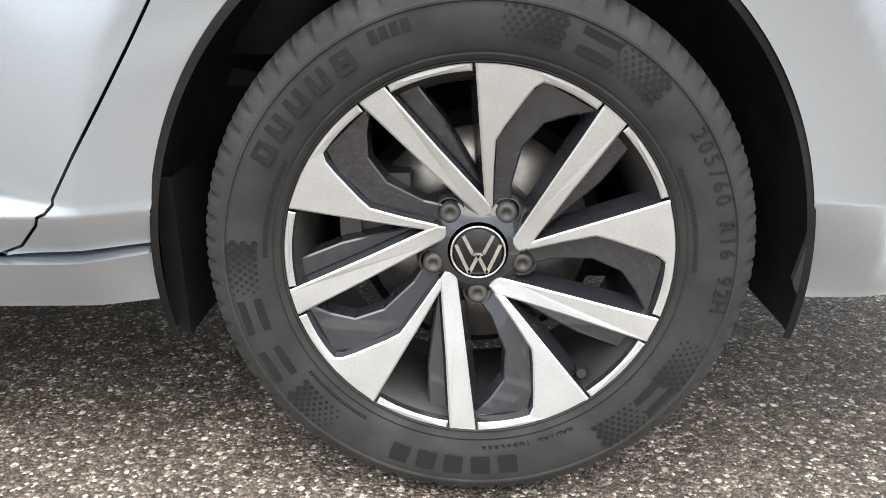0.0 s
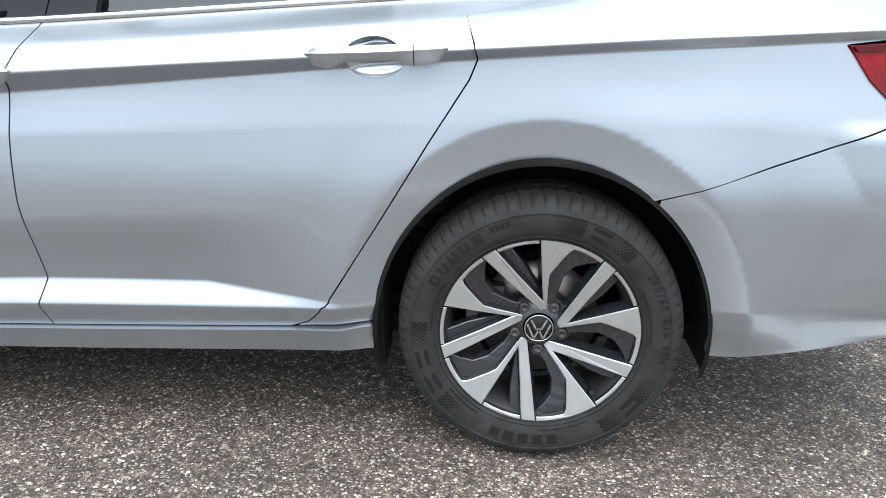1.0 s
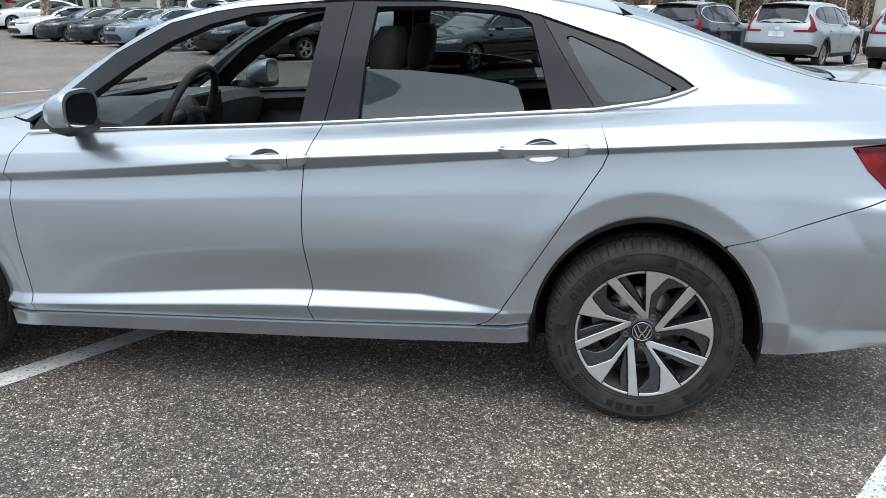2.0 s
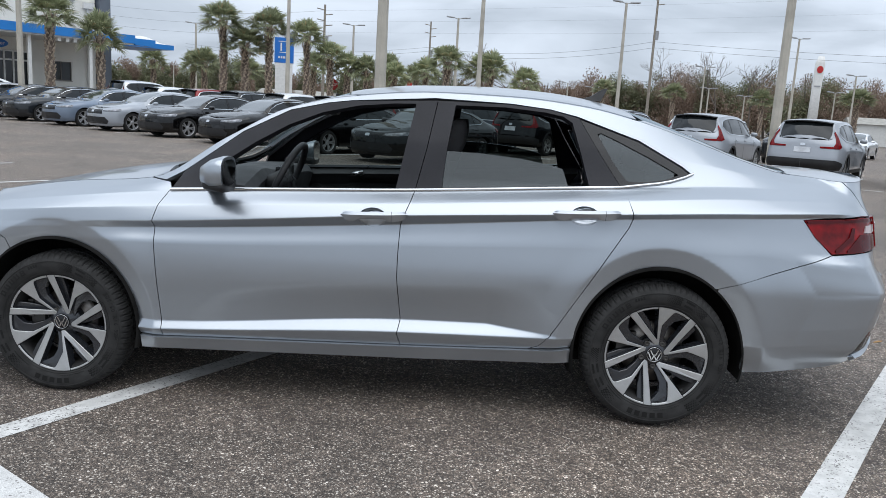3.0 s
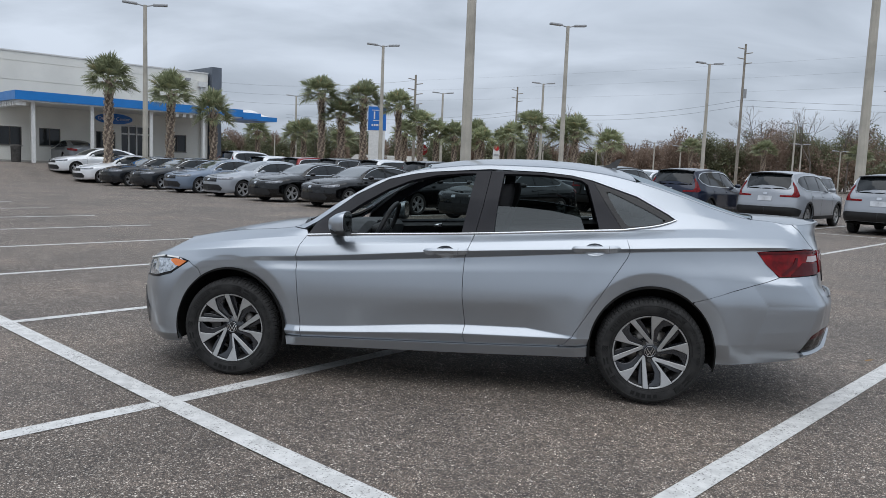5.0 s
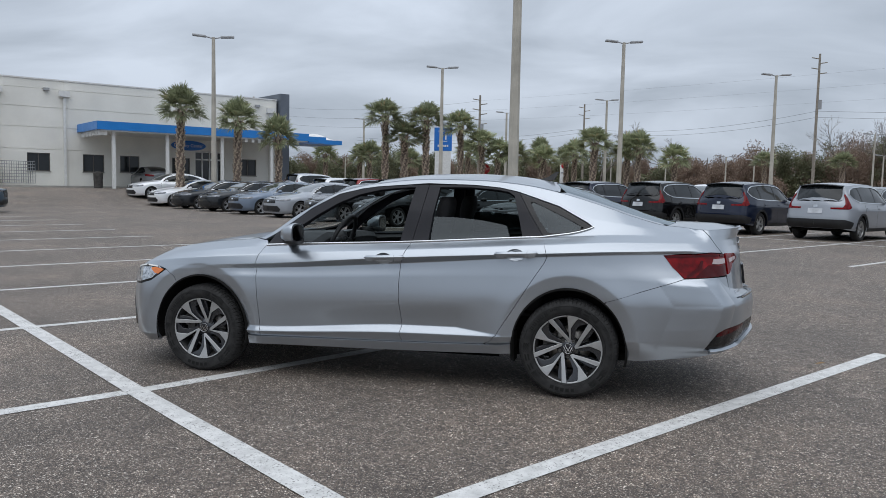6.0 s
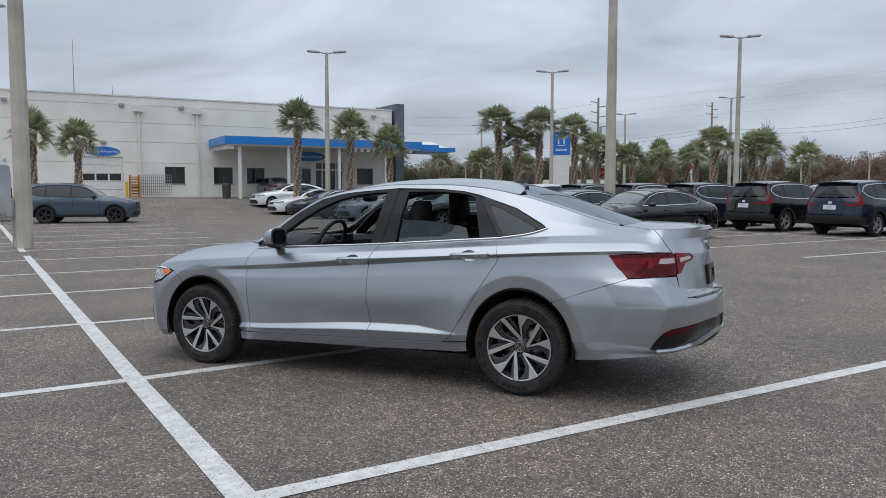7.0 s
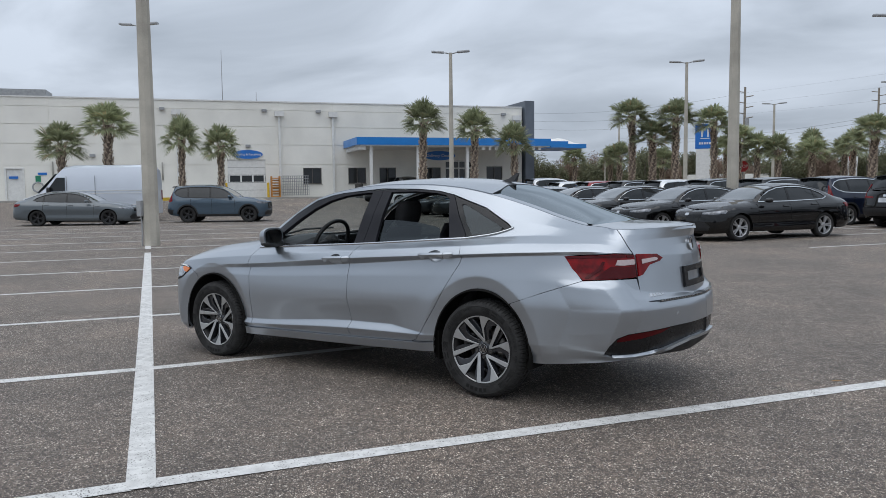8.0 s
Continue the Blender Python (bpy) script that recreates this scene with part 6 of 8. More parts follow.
def saloon_template(name, sx, sz, rim_mat, black_trim=False):
    """A fastback saloon from a set of key curves, stretched to its length and height."""
    mid = 0.90
    ctrl = [(-3.56, .90), (-3.54, .70), (-3.48, .42), (-3.36, .18), (-3.15, .02), (-2.9, -.02), (-2.2, -.03), (-1.1, -.03), (-.15, -.03), (.35, -.03), (.65, .0), (.85, .07), (.98, .22), (1.05, .50), (1.075, .70), (1.08, .90)]
    ctrl = [(x * sx, y) for x, y in ctrl]
    st = [-4.3, -3.55, -3.1, -2.65, -2.2, -1.1, -.15, .35, .75, 1.05, 1.8]
    S = [s * sx for s in st]
    Zs = lambda a: [z * sz for z in a]
    keys = [
        (S, Zs([.17, .17, .19, .21, .21, .21, .22, .23, .26, .28, .27]), [.08, .07, .06, .05, .05, .05, .05, .05, .06, .08, .10]),
        (S, Zs([.28, .28, .28, .29, .29, .30, .31, .32, .34, .36, .36]), [.01, .01, .01, .01, .01, .01, .01, .01, .01, .01, .01]),
        (S, Zs([.45, .45, .44, .42, .42, .43, .45, .48, .52, .54, .54]), [.0, .0, .005, .02, .03, .03, .02, .005, .0, .0, .0]),
        (S, Zs([.60, .60, .62, .64, .64, .66, .68, .68, .66, .66, .65]), [.01, .01, .01, .0, .01, .01, .0, .0, .01, .02, .02]),
        (S, Zs([.68, .70, .73, .76, .78, .82, .86, .87, .88, .86, .84]), [.05, .04, .03, .01, .02, .02, .02, .02, .04, .05, .06]),
        (S, Zs([.73, .76, .80, .86, .89, .94, .97, .99, .99, .97, .95]), [.16, .14, .11, .09, .12, .13, .14, .16, .16, .12, .08]),
    ]
    es = [-4.3, -3.55, -3.1, -2.65, -2.2, -1.9, -1.6, -1.3, -1.0, -.6, -.25, .1, .45, .75, 1.0, 1.8]
    edge = ([s * sx for s in es], Zs([.75, .79, .84, .91, .955, 1.14, 1.28, 1.35, 1.375, 1.37, 1.33, 1.25, 1.13, 1.05, 1.02, 1.00]), [.34, .32, .28, .24, .24, .29, .33, .35, .36, .36, .37, .39, .38, .33, .22, .085])
    cx = [-3.25, -3.0, -2.65, -2.3, -2.15, -1.85, -1.55, -1.3, -1.0, -.6, -.25, .1, .45, .75, .90, 1.02]
    cz = [.79, .865, .945, .985, 1.02, 1.19, 1.33, 1.40, 1.43, 1.43, 1.395, 1.31, 1.18, 1.09, 1.07, 1.02]
    sh = Shell(ctrl, keys, edge, ([x * sx for x in cx], Zs(cz)), mid, [(0, .31), (-2.65 * sx, .31)], .365, .44)
    sc = lambda L: [(x * sx, z * sz) for x, z in L]
    win = dict(side=sc([(-2.02, .965), (-1.85, 1.09), (-1.62, 1.215), (-1.35, 1.295), (-1.0, 1.325), (-.6, 1.315), (-.25, 1.26), (.02, 1.16), (.16, 1.07), (.0, 1.01), (-.5, .99), (-1.2, .97)]),
               ws=(-2.16 * sx, -1.40 * sx), rg=(-.16 * sx, .62 * sx), mirror=(-1.85 * sx, .99 * sz))
    s1, s0 = sh.s1, sh.s0
    lamps = dict(head=sc([(-3.02, .745), (-3.10, .68), (-3.35, .655), (-3.68, .655), (-3.68, .70), (-3.35, .735), (-3.10, .765)]),
                 tail=sc([(.60, .90), (.72, .80), (.95, .77), (1.30, .77), (1.34, .83), (1.30, .89), (.95, .915)]),
                 grille=[(s0, .56), (-3.70 * sx, .56), (-3.72 * sx, .70), (s0, .70)], intake=[(s0, .24), (-3.52 * sx, .24), (-3.46 * sx, .34), (-3.6 * sx, .46), (s0, .46)],
                 valance=[(.95 * sx, .34), (s1, .30), (s1, .44), (1.0 * sx, .42)], plate=[(s1 - .25, .58), (s1, .58), (s1, .72), (s1 - .25, .72)], badge=[(s0, .61), (s0 + .07, .61), (s0 + .07, .67), (s0, .67)],
                 chrome=not black_trim, pillars=[-1.08 * sx, -.22 * sx], seams=[-1.12 * sx, -.24 * sx, -2.12 * sx])
    root = empty(name)
    finish_car(root, sh, name, win, lamps, "saloon", 2.65 * sx, mid, .055, rim_mat, False, .325, -2.65 * sx)
    return root


def suv_template(name, sx, sz, rim_mat, chrome=True):
    mid = 0.93
    ctrl = [(-3.58, .93), (-3.56, .70), (-3.49, .40), (-3.36, .15), (-3.15, .01), (-2.9, -.02), (-2.2, -.03), (-1.1, -.03), (-.15, -.03), (.30, -.03), (.62, .0), (.80, .06), (.92, .20), (.98, .45), (1.0, .70), (1.0, .93)]
    ctrl = [(x * sx, y) for x, y in ctrl]
    st = [-4.35, -3.55, -3.1, -2.70, -2.2, -1.1, -.15, .35, .70, 1.0, 1.75]
    S = [s * sx for s in st]
    Zs = lambda a: [z * sz for z in a]
    keys = [
        (S, Zs([.22, .22, .24, .26, .26, .26, .27, .29, .32, .36, .36]), [.08, .07, .06, .05, .05, .05, .05, .05, .06, .08, .10]),
        (S, Zs([.38, .38, .38, .40, .40, .40, .42, .44, .48, .50, .50]), [.01, .01, .01, .01, .02, .02, .01, .0, .0, .0, .0]),
        (S, Zs([.60, .60, .60, .62, .62, .63, .66, .66, .66, .66, .66]), [.0, .0, .0, .0, .02, .02, .01, .0, .0, .0, .0]),
        (S, Zs([.78, .78, .80, .83, .86, .88, .90, .90, .90, .90, .90]), [.02, .01, .01, .0, .01, .01, .0, .0, .03, .05, .05]),
        (S, Zs([.88, .90, .92, .95, .98, 1.01, 1.03, 1.04, 1.04, 1.03, 1.03]), [.04, .03, .03, .03, .05, .04, .04, .05, .07, .08, .07]),
    ]
    es = [-4.35, -3.55, -3.1, -2.7, -2.2, -1.95, -1.7, -1.4, -1.0, -.5, 0, .4, .62, .80, .95, 1.1, 1.75]
    edge = ([s * sx for s in es], Zs([.92, .96, 1.0, 1.05, 1.08, 1.25, 1.40, 1.54, 1.60, 1.62, 1.60, 1.57, 1.545, 1.40, 1.20, 1.12, 1.12]), [.26, .24, .22, .18, .19, .22, .25, .27, .28, .28, .285, .29, .30, .26, .20, .15, .10])
    cx = [-3.3, -3.0, -2.65, -2.25, -2.05, -1.75, -1.45, -1.2, -.8, -.3, .1, .45, .60, .70, .80, .90]
    cz = [.95, 1.02, 1.08, 1.11, 1.17, 1.38, 1.55, 1.62, 1.66, 1.665, 1.65, 1.62, 1.60, 1.50, 1.35, 1.13]
    sh = Shell(ctrl, keys, edge, ([x * sx for x in cx], Zs(cz)), mid, [(0, .34), (-2.70 * sx, .34)], .395, .45)
    sc = lambda L: [(x * sx, z * sz) for x, z in L]
    win = dict(side=sc([(-2.02, 1.075), (-1.80, 1.28), (-1.58, 1.42), (-1.30, 1.50), (-.9, 1.535), (-.2, 1.535), (.30, 1.50), (.50, 1.44), (.62, 1.32), (.48, 1.20), (.2, 1.12), (-.5, 1.09), (-1.3, 1.075)]),
               ws=(-2.1 * sx, -1.40 * sx), rg=(.60 * sx, .835 * sx), mirror=(-1.85 * sx, 1.12 * sz))
    s1, s0 = sh.s1, sh.s0
    lamps = dict(head=sc([(-3.02, .90), (-3.10, .82), (-3.35, .80), (-3.70, .80), (-3.70, .86), (-3.35, .89), (-3.10, .93)]),
                 tail=sc([(.80, 1.35), (.74, 1.20), (.70, 1.06), (.66, .95), (.80, .90), (1.32, .905), (1.32, .955), (.98, .965), (.90, 1.06), (.88, 1.20), (.885, 1.30)]),
                 grille=[(s0, .58), (-3.75 * sx, .58), (-3.72 * sx, .84), (s0, .84)], intake=[(s0, .30), (-3.5 * sx, .30), (-3.46 * sx, .42), (-3.7 * sx, .50), (s0, .50)],
                 valance=[(.66 * sx, .36), (s1, .37), (s1, .62), (.92 * sx, .62), (.60 * sx, .54)], plate=[(s1 - .20, .78), (s1, .78), (s1, .92), (s1 - .20, .92)], badge=[(s1 - .06, .955), (s1, .955), (s1, 1.02), (s1 - .06, 1.02)],
                 chrome=chrome, pillars=[-1.02 * sx, -.05 * sx], seams=[-1.08 * sx, -.16 * sx, -2.1 * sx])
    root = empty(name)
    finish_car(root, sh, name, win, lamps, "suv", 2.70 * sx, mid, .055, rim_mat, True, .355, -2.70 * sx)
    # roof spoiler over the rear window
    v, f = [], []
    for i, q in enumerate(np.linspace(-1, 1, 13)):
        z = 1.605 * sz - .045 * q ** 2
        x = (.60 - .05 * q ** 2) * sx
        for dx, dz in ((0, .015), (.16, .0), (.165, -.025), (0.02, -.02)):
            v.append((x + dx, mid + q * .60, z + dz))
        if i:
            for k in range(4):
                a = (i - 1) * 4
                f.append((a + k, a + (k + 1) % 4, a + 4 + (k + 1) % 4, a + 4 + k))
    part_v("roof_spoiler", v, f, M_BLACK, root, smooth=False)
    v, f = tube([(.86 * sx, mid - .02, 1.12 * sz), (.83 * sx, mid + .30, 1.17 * sz)], .012, 6)
    part_v("rear_wiper", v, f, M_PLASTIC, root)
    return root


M_DARKRIM = varied("black_wheel_paint", (0.03, 0.03, 0.032), 0.35, 0.3, relief=0.0)


def paint_car(root, col):
    for o in (root, *root.children_recursive):
        o.color = (*col, 1.0)


def car_pose(origin, heading_deg):
    """Local x runs to the car's rear; origin: the left rear wheel."""
    x, y = origin
    return pose(x, y, gz(x, y), 0, 0, heading_deg)


COL = dict(black=(.0025, .0025, .003), dark=(.016, .018, .021), blue=(.16, .20, .26), silver=(.33, .35, .38), white=(.80, .81, .82), navy=(.006, .011, .030), red=(.22, .012, .015), grey=(.17, .18, .19), slate=(.055, .085, .115), gunmetal=(.10, .115, .125))
B_ANG = 55.96


def park(template, used, m, col, label, category, group):
    car = template if not used else copy_thing(template, m)
    if not used:
        template.matrix_basis = m
    paint_car(car, COL[col])
    tagged(car, label, category, group)
    return car


def build_rows():
    # first row: saloons facing the saloon's side of the park
    t = saloon_template("parked_saloon", 1.032, .978, M_RIM)
    names = dict(black="black", dark="dark grey", silver="pale silver", blue="blue-grey", white="white")
    row = ["black", "black", "black", "black", "silver", "blue", "dark", "dark", "white", "white"]
    for n, col in enumerate(row):
        o = np.array([-1.13, 18.07]) + (1.119 * n - .183) * STALL * A_DIR
        park(t, n, car_pose(o, B_ANG), col, f"{names[col]} fastback saloon parked in a dealer's row", "car", "row of saloons")
    # second row: sport utility cars that stand with their tails this way
    u = suv_template("parked_suv", 1.0, 1.0, M_MACHINED)
    cols = [(2.5, "grey"), (1.5, "silver"), (.5, "silver"), (-.5, "navy"), (-1.5, "black"), (-2.5, "navy"), (-3.5, "dark"), (-4.5, "black"), (-5.5, "white"), (-6.5, "dark"), (-7.5, "red"), (-8.5, "white"), (-9.5, "white")]
    words = dict(grey="grey", silver="silver", navy="navy blue", black="black", dark="dark grey", white="white", red="red")
    for i, (k, col) in enumerate(cols):
        r = np.array([4.5, 21.7]) - k * 2.98 * A_DIR
        o = r - B_DIR * .9 + A_DIR * .43
        park(u, i, car_pose(o, B_ANG + 180), col, f"{words[col]} sport utility car parked tail to the lane", "suv", "row of sport utility cars")
    # third row, nose to nose with the second, and one far off
    far = [("white", -2.2), ("grey", .3), ("dark", 1.4), ("silver", 3.4), ("white", 4.5), ("dark", 5.6), ("silver", -4.6), ("black", -6.4)]
    for i, (col, k) in enumerate(far):
        o = np.array([10.0, 31.5]) - k * 3.0 * A_DIR
        park(u, 1, car_pose(o, B_ANG), col, f"{words[col]} sport utility car in a rear row", "suv", "rear row of cars")
    for i, (col, k) in enumerate([("silver", 0), ("white", 1), ("dark", 2), ("silver", 3.1), ("grey", 4.2), ("white", 5.2)]):
        o = np.array([17.0, 40.0]) - k * 3.0 * A_DIR + B_DIR * 3
        park(t, 1, car_pose(o, B_ANG), col, f"{ {'silver': 'silver', 'white': 'white', 'dark': 'dark grey', 'grey': 'grey'}[col]} saloon in a rear row", "car", "rear row of cars")
    # by the building
    a = saloon_template("grey_saloon", 1.075, .99, M_DARKRIM, True)
    park(a, 0, car_pose((-30.0, 13.35), 218), "gunmetal", "flat grey saloon with black wheels", "car", "")
    h = suv_template("slate_crossover", .965, .985, M_DARKRIM, False)
    park(h, 0, car_pose((-26.6, 18.1), 218), "slate", "slate blue crossover with black wheels", "suv", "")
    o = WALL + F_DIR * -9.0 + N_DIR * 2.4
    park(t, 1, car_pose(o, B_ANG - 95), "grey", "grey saloon under the entrance canopy", "car", "")


def build_van():
    root = empty("white_van")
    secs = []
    for x, zt, zb, w in ((-2.95, .95, .35, 1.6), (-2.8, 1.08, .30, 1.85), (-2.15, 1.30, .28, 1.95), (-1.75, 1.62, .28, 1.95), (-1.25, 2.22, .28, 1.93), (-.95, 2.50, .28, 1.92), (-.5, 2.58, .28, 1.92), (2.5, 2.58, .28, 1.92), (2.85, 2.52, .30, 1.90), (2.95, 2.40, .34, 1.84)):
        ring = []
        for yy, zz in ((-.5, 0), (-.5, .42), (-.47, .75), (-.40, .96), (-.30, 1), (.30, 1), (.40, .96), (.47, .75), (.5, .42), (.5, 0)):
            ring.append((x, yy * w, zb + (zt - zb) * zz))
        secs.append(ring)
    v, f = loft_sections(secs)
    b = part_v("body", v, f, M_PAINT, root, smooth=True)
    b.color = (.60, .64, .70, 1)
    b.data.set_sharp_from_angle(angle=radians(35))
    for sd in (-1, 1):
        y = sd * .968
        part_v("door_window", [(-1.62, y, 1.42), (-.80, y, 1.42), (-.80, y * .955, 2.02), (-1.18, y * .955, 2.02)], [(0, 1, 2, 3)], M_PRIVACY, root)
        for x in (-.72, .55):
            v, f = box_to((.012, .012, 1.6), (x, sd * .966, 1.3))
            part_v("door_seam", v, f, M_LINER, root)
        for z in (.78, 1.30, 1.42):
            v, f = box_to((3.3, .02, .03), (1.0, sd * .962, z))
            part_v("side_rib", v, f, M_WHITE, root)
        for x in (-2.05, 1.85):
            simple_wheel(root, pose(x, sd * .98 - (0 if sd < 0 else 0), .34, 0, 0, 0 if sd < 0 else 180), M_STEEL, .345)
            v, f = lathe([(-.004, .40), (-.004, .36), (.15, .36)], 24)
            part_v("wheel_arch", [(p[0] + x, sd * (.972 - p[1]), p[2] + .34) for p in v if True], f, M_LINER, root)
        v, f = loft_sections([rounded(-1.55, sd * 1.05, 1.45, .20, .28), rounded(-1.42, sd * 1.05, 1.45, .20, .28)])
        part_v("door_mirror", v, f, M_PLASTIC, root)
        part_v("tail_lamp", *[box_to((.05, .12, .45), (2.94, sd * .84, 1.2))[i] for i in (0, 1)], M_TAIL, root)
    part_v("windscreen", [(-2.12, -.85, 1.33), (-2.12, .85, 1.33), (-1.28, .80, 2.20), (-1.28, -.80, 2.20)], [(0, 1, 2, 3)], M_WSCREEN, root)
    v, f = box_to((5.2, 1.8, .2), (0, 0, .38))
    part_v("underbody", v, f, M_LINER, root)
    x, y = -31.45, 15.85
    root.matrix_basis = pose(x, y, gz(x, y), 0, 0, 37)
    tagged(root, "white high-roof panel van", "van")


build_rows()
build_van()


# ---- the dealer's building ----
BASE_Z = 0.80


def on_wall(s, off, z):
    p = WALL + F_DIR * s + N_DIR * off
    return (p[0], p[1], z)


def wall_box(s0, s1, o0, o1, z0, z1):
    """A block in the building's own directions: along the front, out from it, up."""
    v = [on_wall(s, o, z) for s in (s0, s1) for o in (o0, o1) for z in (z0, z1)]
    return v, [(0, 1, 3, 2), (4, 6, 7, 5), (0, 4, 5, 1), (2, 3, 7, 6), (0, 2, 6, 4), (1, 5, 7, 3)][::1]


WINDOWS = [(-14.9, -13.65, 1.68, 2.77), (-11.8, -10.55, 1.68, 2.78), (-9.6, -8.4, 1.72, 2.78), (-6.3, -5.1, 1.72, 2.78), (-1.6, -.35, 1.70, 2.85)]
DOORS = (-4.75, -2.7, BASE_Z, 3.30)
GARAGE = (-19.85, -17.4, BASE_Z, 3.33)
SERVICE = (-32.9, -32.0, BASE_Z, 2.75)


def build_building():
    holes = WINDOWS + [DOORS, GARAGE, SERVICE]
    s_lo, s_hi, top = -52.0, 1.2, 7.13
    joints_s = [-45, -38, -30.4, -22.9, -16.43, -12.82, -6.6]
    joints_z = [2.98, 4.30, 5.50, 6.60]
    cuts_s = sorted({s_lo, s_hi, *joints_s, *[h[0] for h in holes], *[h[1] for h in holes]})
    cuts_z = sorted({0.2, top, *joints_z, *[h[2] for h in holes], *[h[3] for h in holes]})
    pcs = []
    g = 0.022
    for a, b in zip(cuts_s, cuts_s[1:]):
        for c, d in zip(cuts_z, cuts_z[1:]):
            ms, mz = (a + b) / 2, (c + d) / 2
            if any(h[0] < ms < h[1] and h[2] < mz < h[3] for h in holes):
                continue
            ga, gb = (g if a in joints_s else 0), (g if b in joints_s else 0)
            gc, gd = (g if c in joints_z else 0), (g if d in joints_z else 0)
            pcs.append(wall_box(a + ga, b - gb, -0.24, 0, c + gc, d - gd))
    # backing seen in the joints, with the same openings left free
    for a, b in zip(cuts_s, cuts_s[1:]):
        for c, d in zip(cuts_z, cuts_z[1:]):
            ms, mz = (a + b) / 2, (c + d) / 2
            if not any(h[0] < ms < h[1] and h[2] < mz < h[3] for h in holes):
                pcs.append(wall_box(a, b, -0.22, -0.03, c, d))
    pcs.append(wall_box(s_lo, s_hi, -30, -29.8, 0.2, top))
    pcs.append(wall_box(s_lo, s_lo + .2, -30, -.25, 0.2, top))
    pcs.append(wall_box(s_hi - .2, s_hi, -30, -.25, 0.2, top))
    v, f = join(*pcs)
    w = part_v("wall_front", v, f, M_STUCCO)
    tagged(w, "off-white jointed concrete panel wall of a dealership", "wall", kind="structure")
    v, f = join(wall_box(s_lo, s_hi, -29.9, -.2, 6.75, 6.85))
    tagged(part_v("roof_deck", v, f, M_CONCRETE), "flat grey roof behind the parapet", "roof", kind="structure")
    v, f = wall_box(s_lo - .02, s_hi + .02, -.30, .05, top, top + .08)
    tagged(part_v("parapet_cap", v, f, M_WHITE), "white metal parapet cap", "trim", kind="structure")
    # dark inside behind the openings
    v, f = wall_box(s_lo + .5, s_hi - .5, -6, -5.9, .3, 6)
    tagged(part_v("inner_wall", v, f, M_DASH), "dim inner wall behind the windows", "wall", kind="structure")
    v, f = wall_box(s_lo, s_hi, -29, -.25, .6, BASE_Z - .01)
    tagged(part_v("floor", v, f, M_CONCRETE), "concrete floor inside the building", "floor", kind="structure")
    for i, (a, b, c, d) in enumerate(WINDOWS):
        e = empty(f"window_{i + 1}")
        tagged(e, "dark glazed window in a bronze frame", "window", kind="structure")
        m = (a + b) / 2
        for x0, x1, y0, y1 in ((a, b, c, c + .05), (a, b, d - .05, d), (a, a + .05, c + .05, d - .05), (b - .05, b, c + .05, d - .05), (m - .025, m + .025, c + .05, d - .05)):
            v, f = wall_box(x0, x1, -.16, -.06, y0, y1)
            part_v("window_frame", v, f, M_ALU, e)
        for x0, x1 in ((a + .05, m - .025), (m + .025, b - .05)):
            v, f = wall_box(x0, x1, -.12, -.10, c + .05, d - .05)
            part_v("pane", v, f, M_PRIVACY, e)
        v, f = wall_box(a - .04, b + .04, -.10, .05, c - .05, c)
        part_v("window_sill", v, f, M_CONCRETE, e)
    # entrance
    a, b, c, d = DOORS
    e = empty("door_1")
    tagged(e, "white-framed glazed double entrance door with transom", "door", kind="structure")
    xs = np.linspace(a, b, 5)
    for x in xs:
        v, f = wall_box(max(a, x - .05), min(b, x + .05), -.16, -.04, c, d)
        part_v("door_frame", v, f, M_WHITE, e)
    for z in (c + .05, 2.72, d - .06):
        v, f = wall_box(a, b, -.15, -.05, z - .05, z + .05)
        part_v("door_rail", v, f, M_WHITE, e)
    for x0, x1 in zip(xs, xs[1:]):
        v, f = wall_box(x0 + .05, x1 - .05, -.12, -.10, c + .1, d - .1)
        part_v("pane", v, f, M_PRIVACY, e)
    # sectional door
    a, b, c, d = GARAGE
    e = empty("door_2")
    tagged(e, "white sectional service door with a row of windows", "door", kind="structure")
    zs = np.linspace(c, d, 6)
    for i, (z0, z1) in enumerate(zip(zs, zs[1:])):
        if i == 2:
            ws = np.linspace(a + .08, b - .08, 4)
            for x0, x1 in zip(ws, ws[1:]):
                v, f = wall_box(x0 + .05, x1 - .05, -.11, -.09, z0 + .05, z1 - .04)
                part_v("pane", v, f, M_PRIVACY, e)
            pcs = [wall_box(a, b, -.14, -.06, z0 + .01, z0 + .05), wall_box(a, b, -.14, -.06, z1 - .04, z1 - .01)] + [wall_box(x - .05, x + .05, -.14, -.06, z0 + .05, z1 - .04) for x in ws]
            v, f = join(*pcs)
            part_v("door_section", v, f, M_WHITE, e)
        else:
            v, f = wall_box(a, b, -.14, -.06, z0 + .01, z1 - .01)
            part_v("door_section", v, f, M_WHITE, e)
    a, b, c, d = SERVICE
    v, f = wall_box(a, b, -.12, -.05, c, d)
    tagged(part_v("door_3", v, f, M_WHITE), "plain white steel service door", "door", kind="structure")
    # pavement in front
    v, f = wall_box(s_lo, 6, 0, 2.0, .3, BASE_Z + .02)
    tagged(part_v("pavement", v, f, M_CONCRETE), "pale concrete walk along the wall", "pavement", kind="structure")
    # canopy
    e = empty("entrance_canopy")
    tagged(e, "flat entrance canopy with a blue fascia on white posts", "canopy", kind="structure")
    v, f = wall_box(-11.9, 1.25, 0.0, 4.70, 4.02, 4.18)
    part_v("soffit", v, f, M_WHITE, e)
    v, f = wall_box(-11.9, 1.25, 0.0, 4.70, 4.19, 4.50)
    part_v("canopy_roof", v, f, M_SLATE, e)
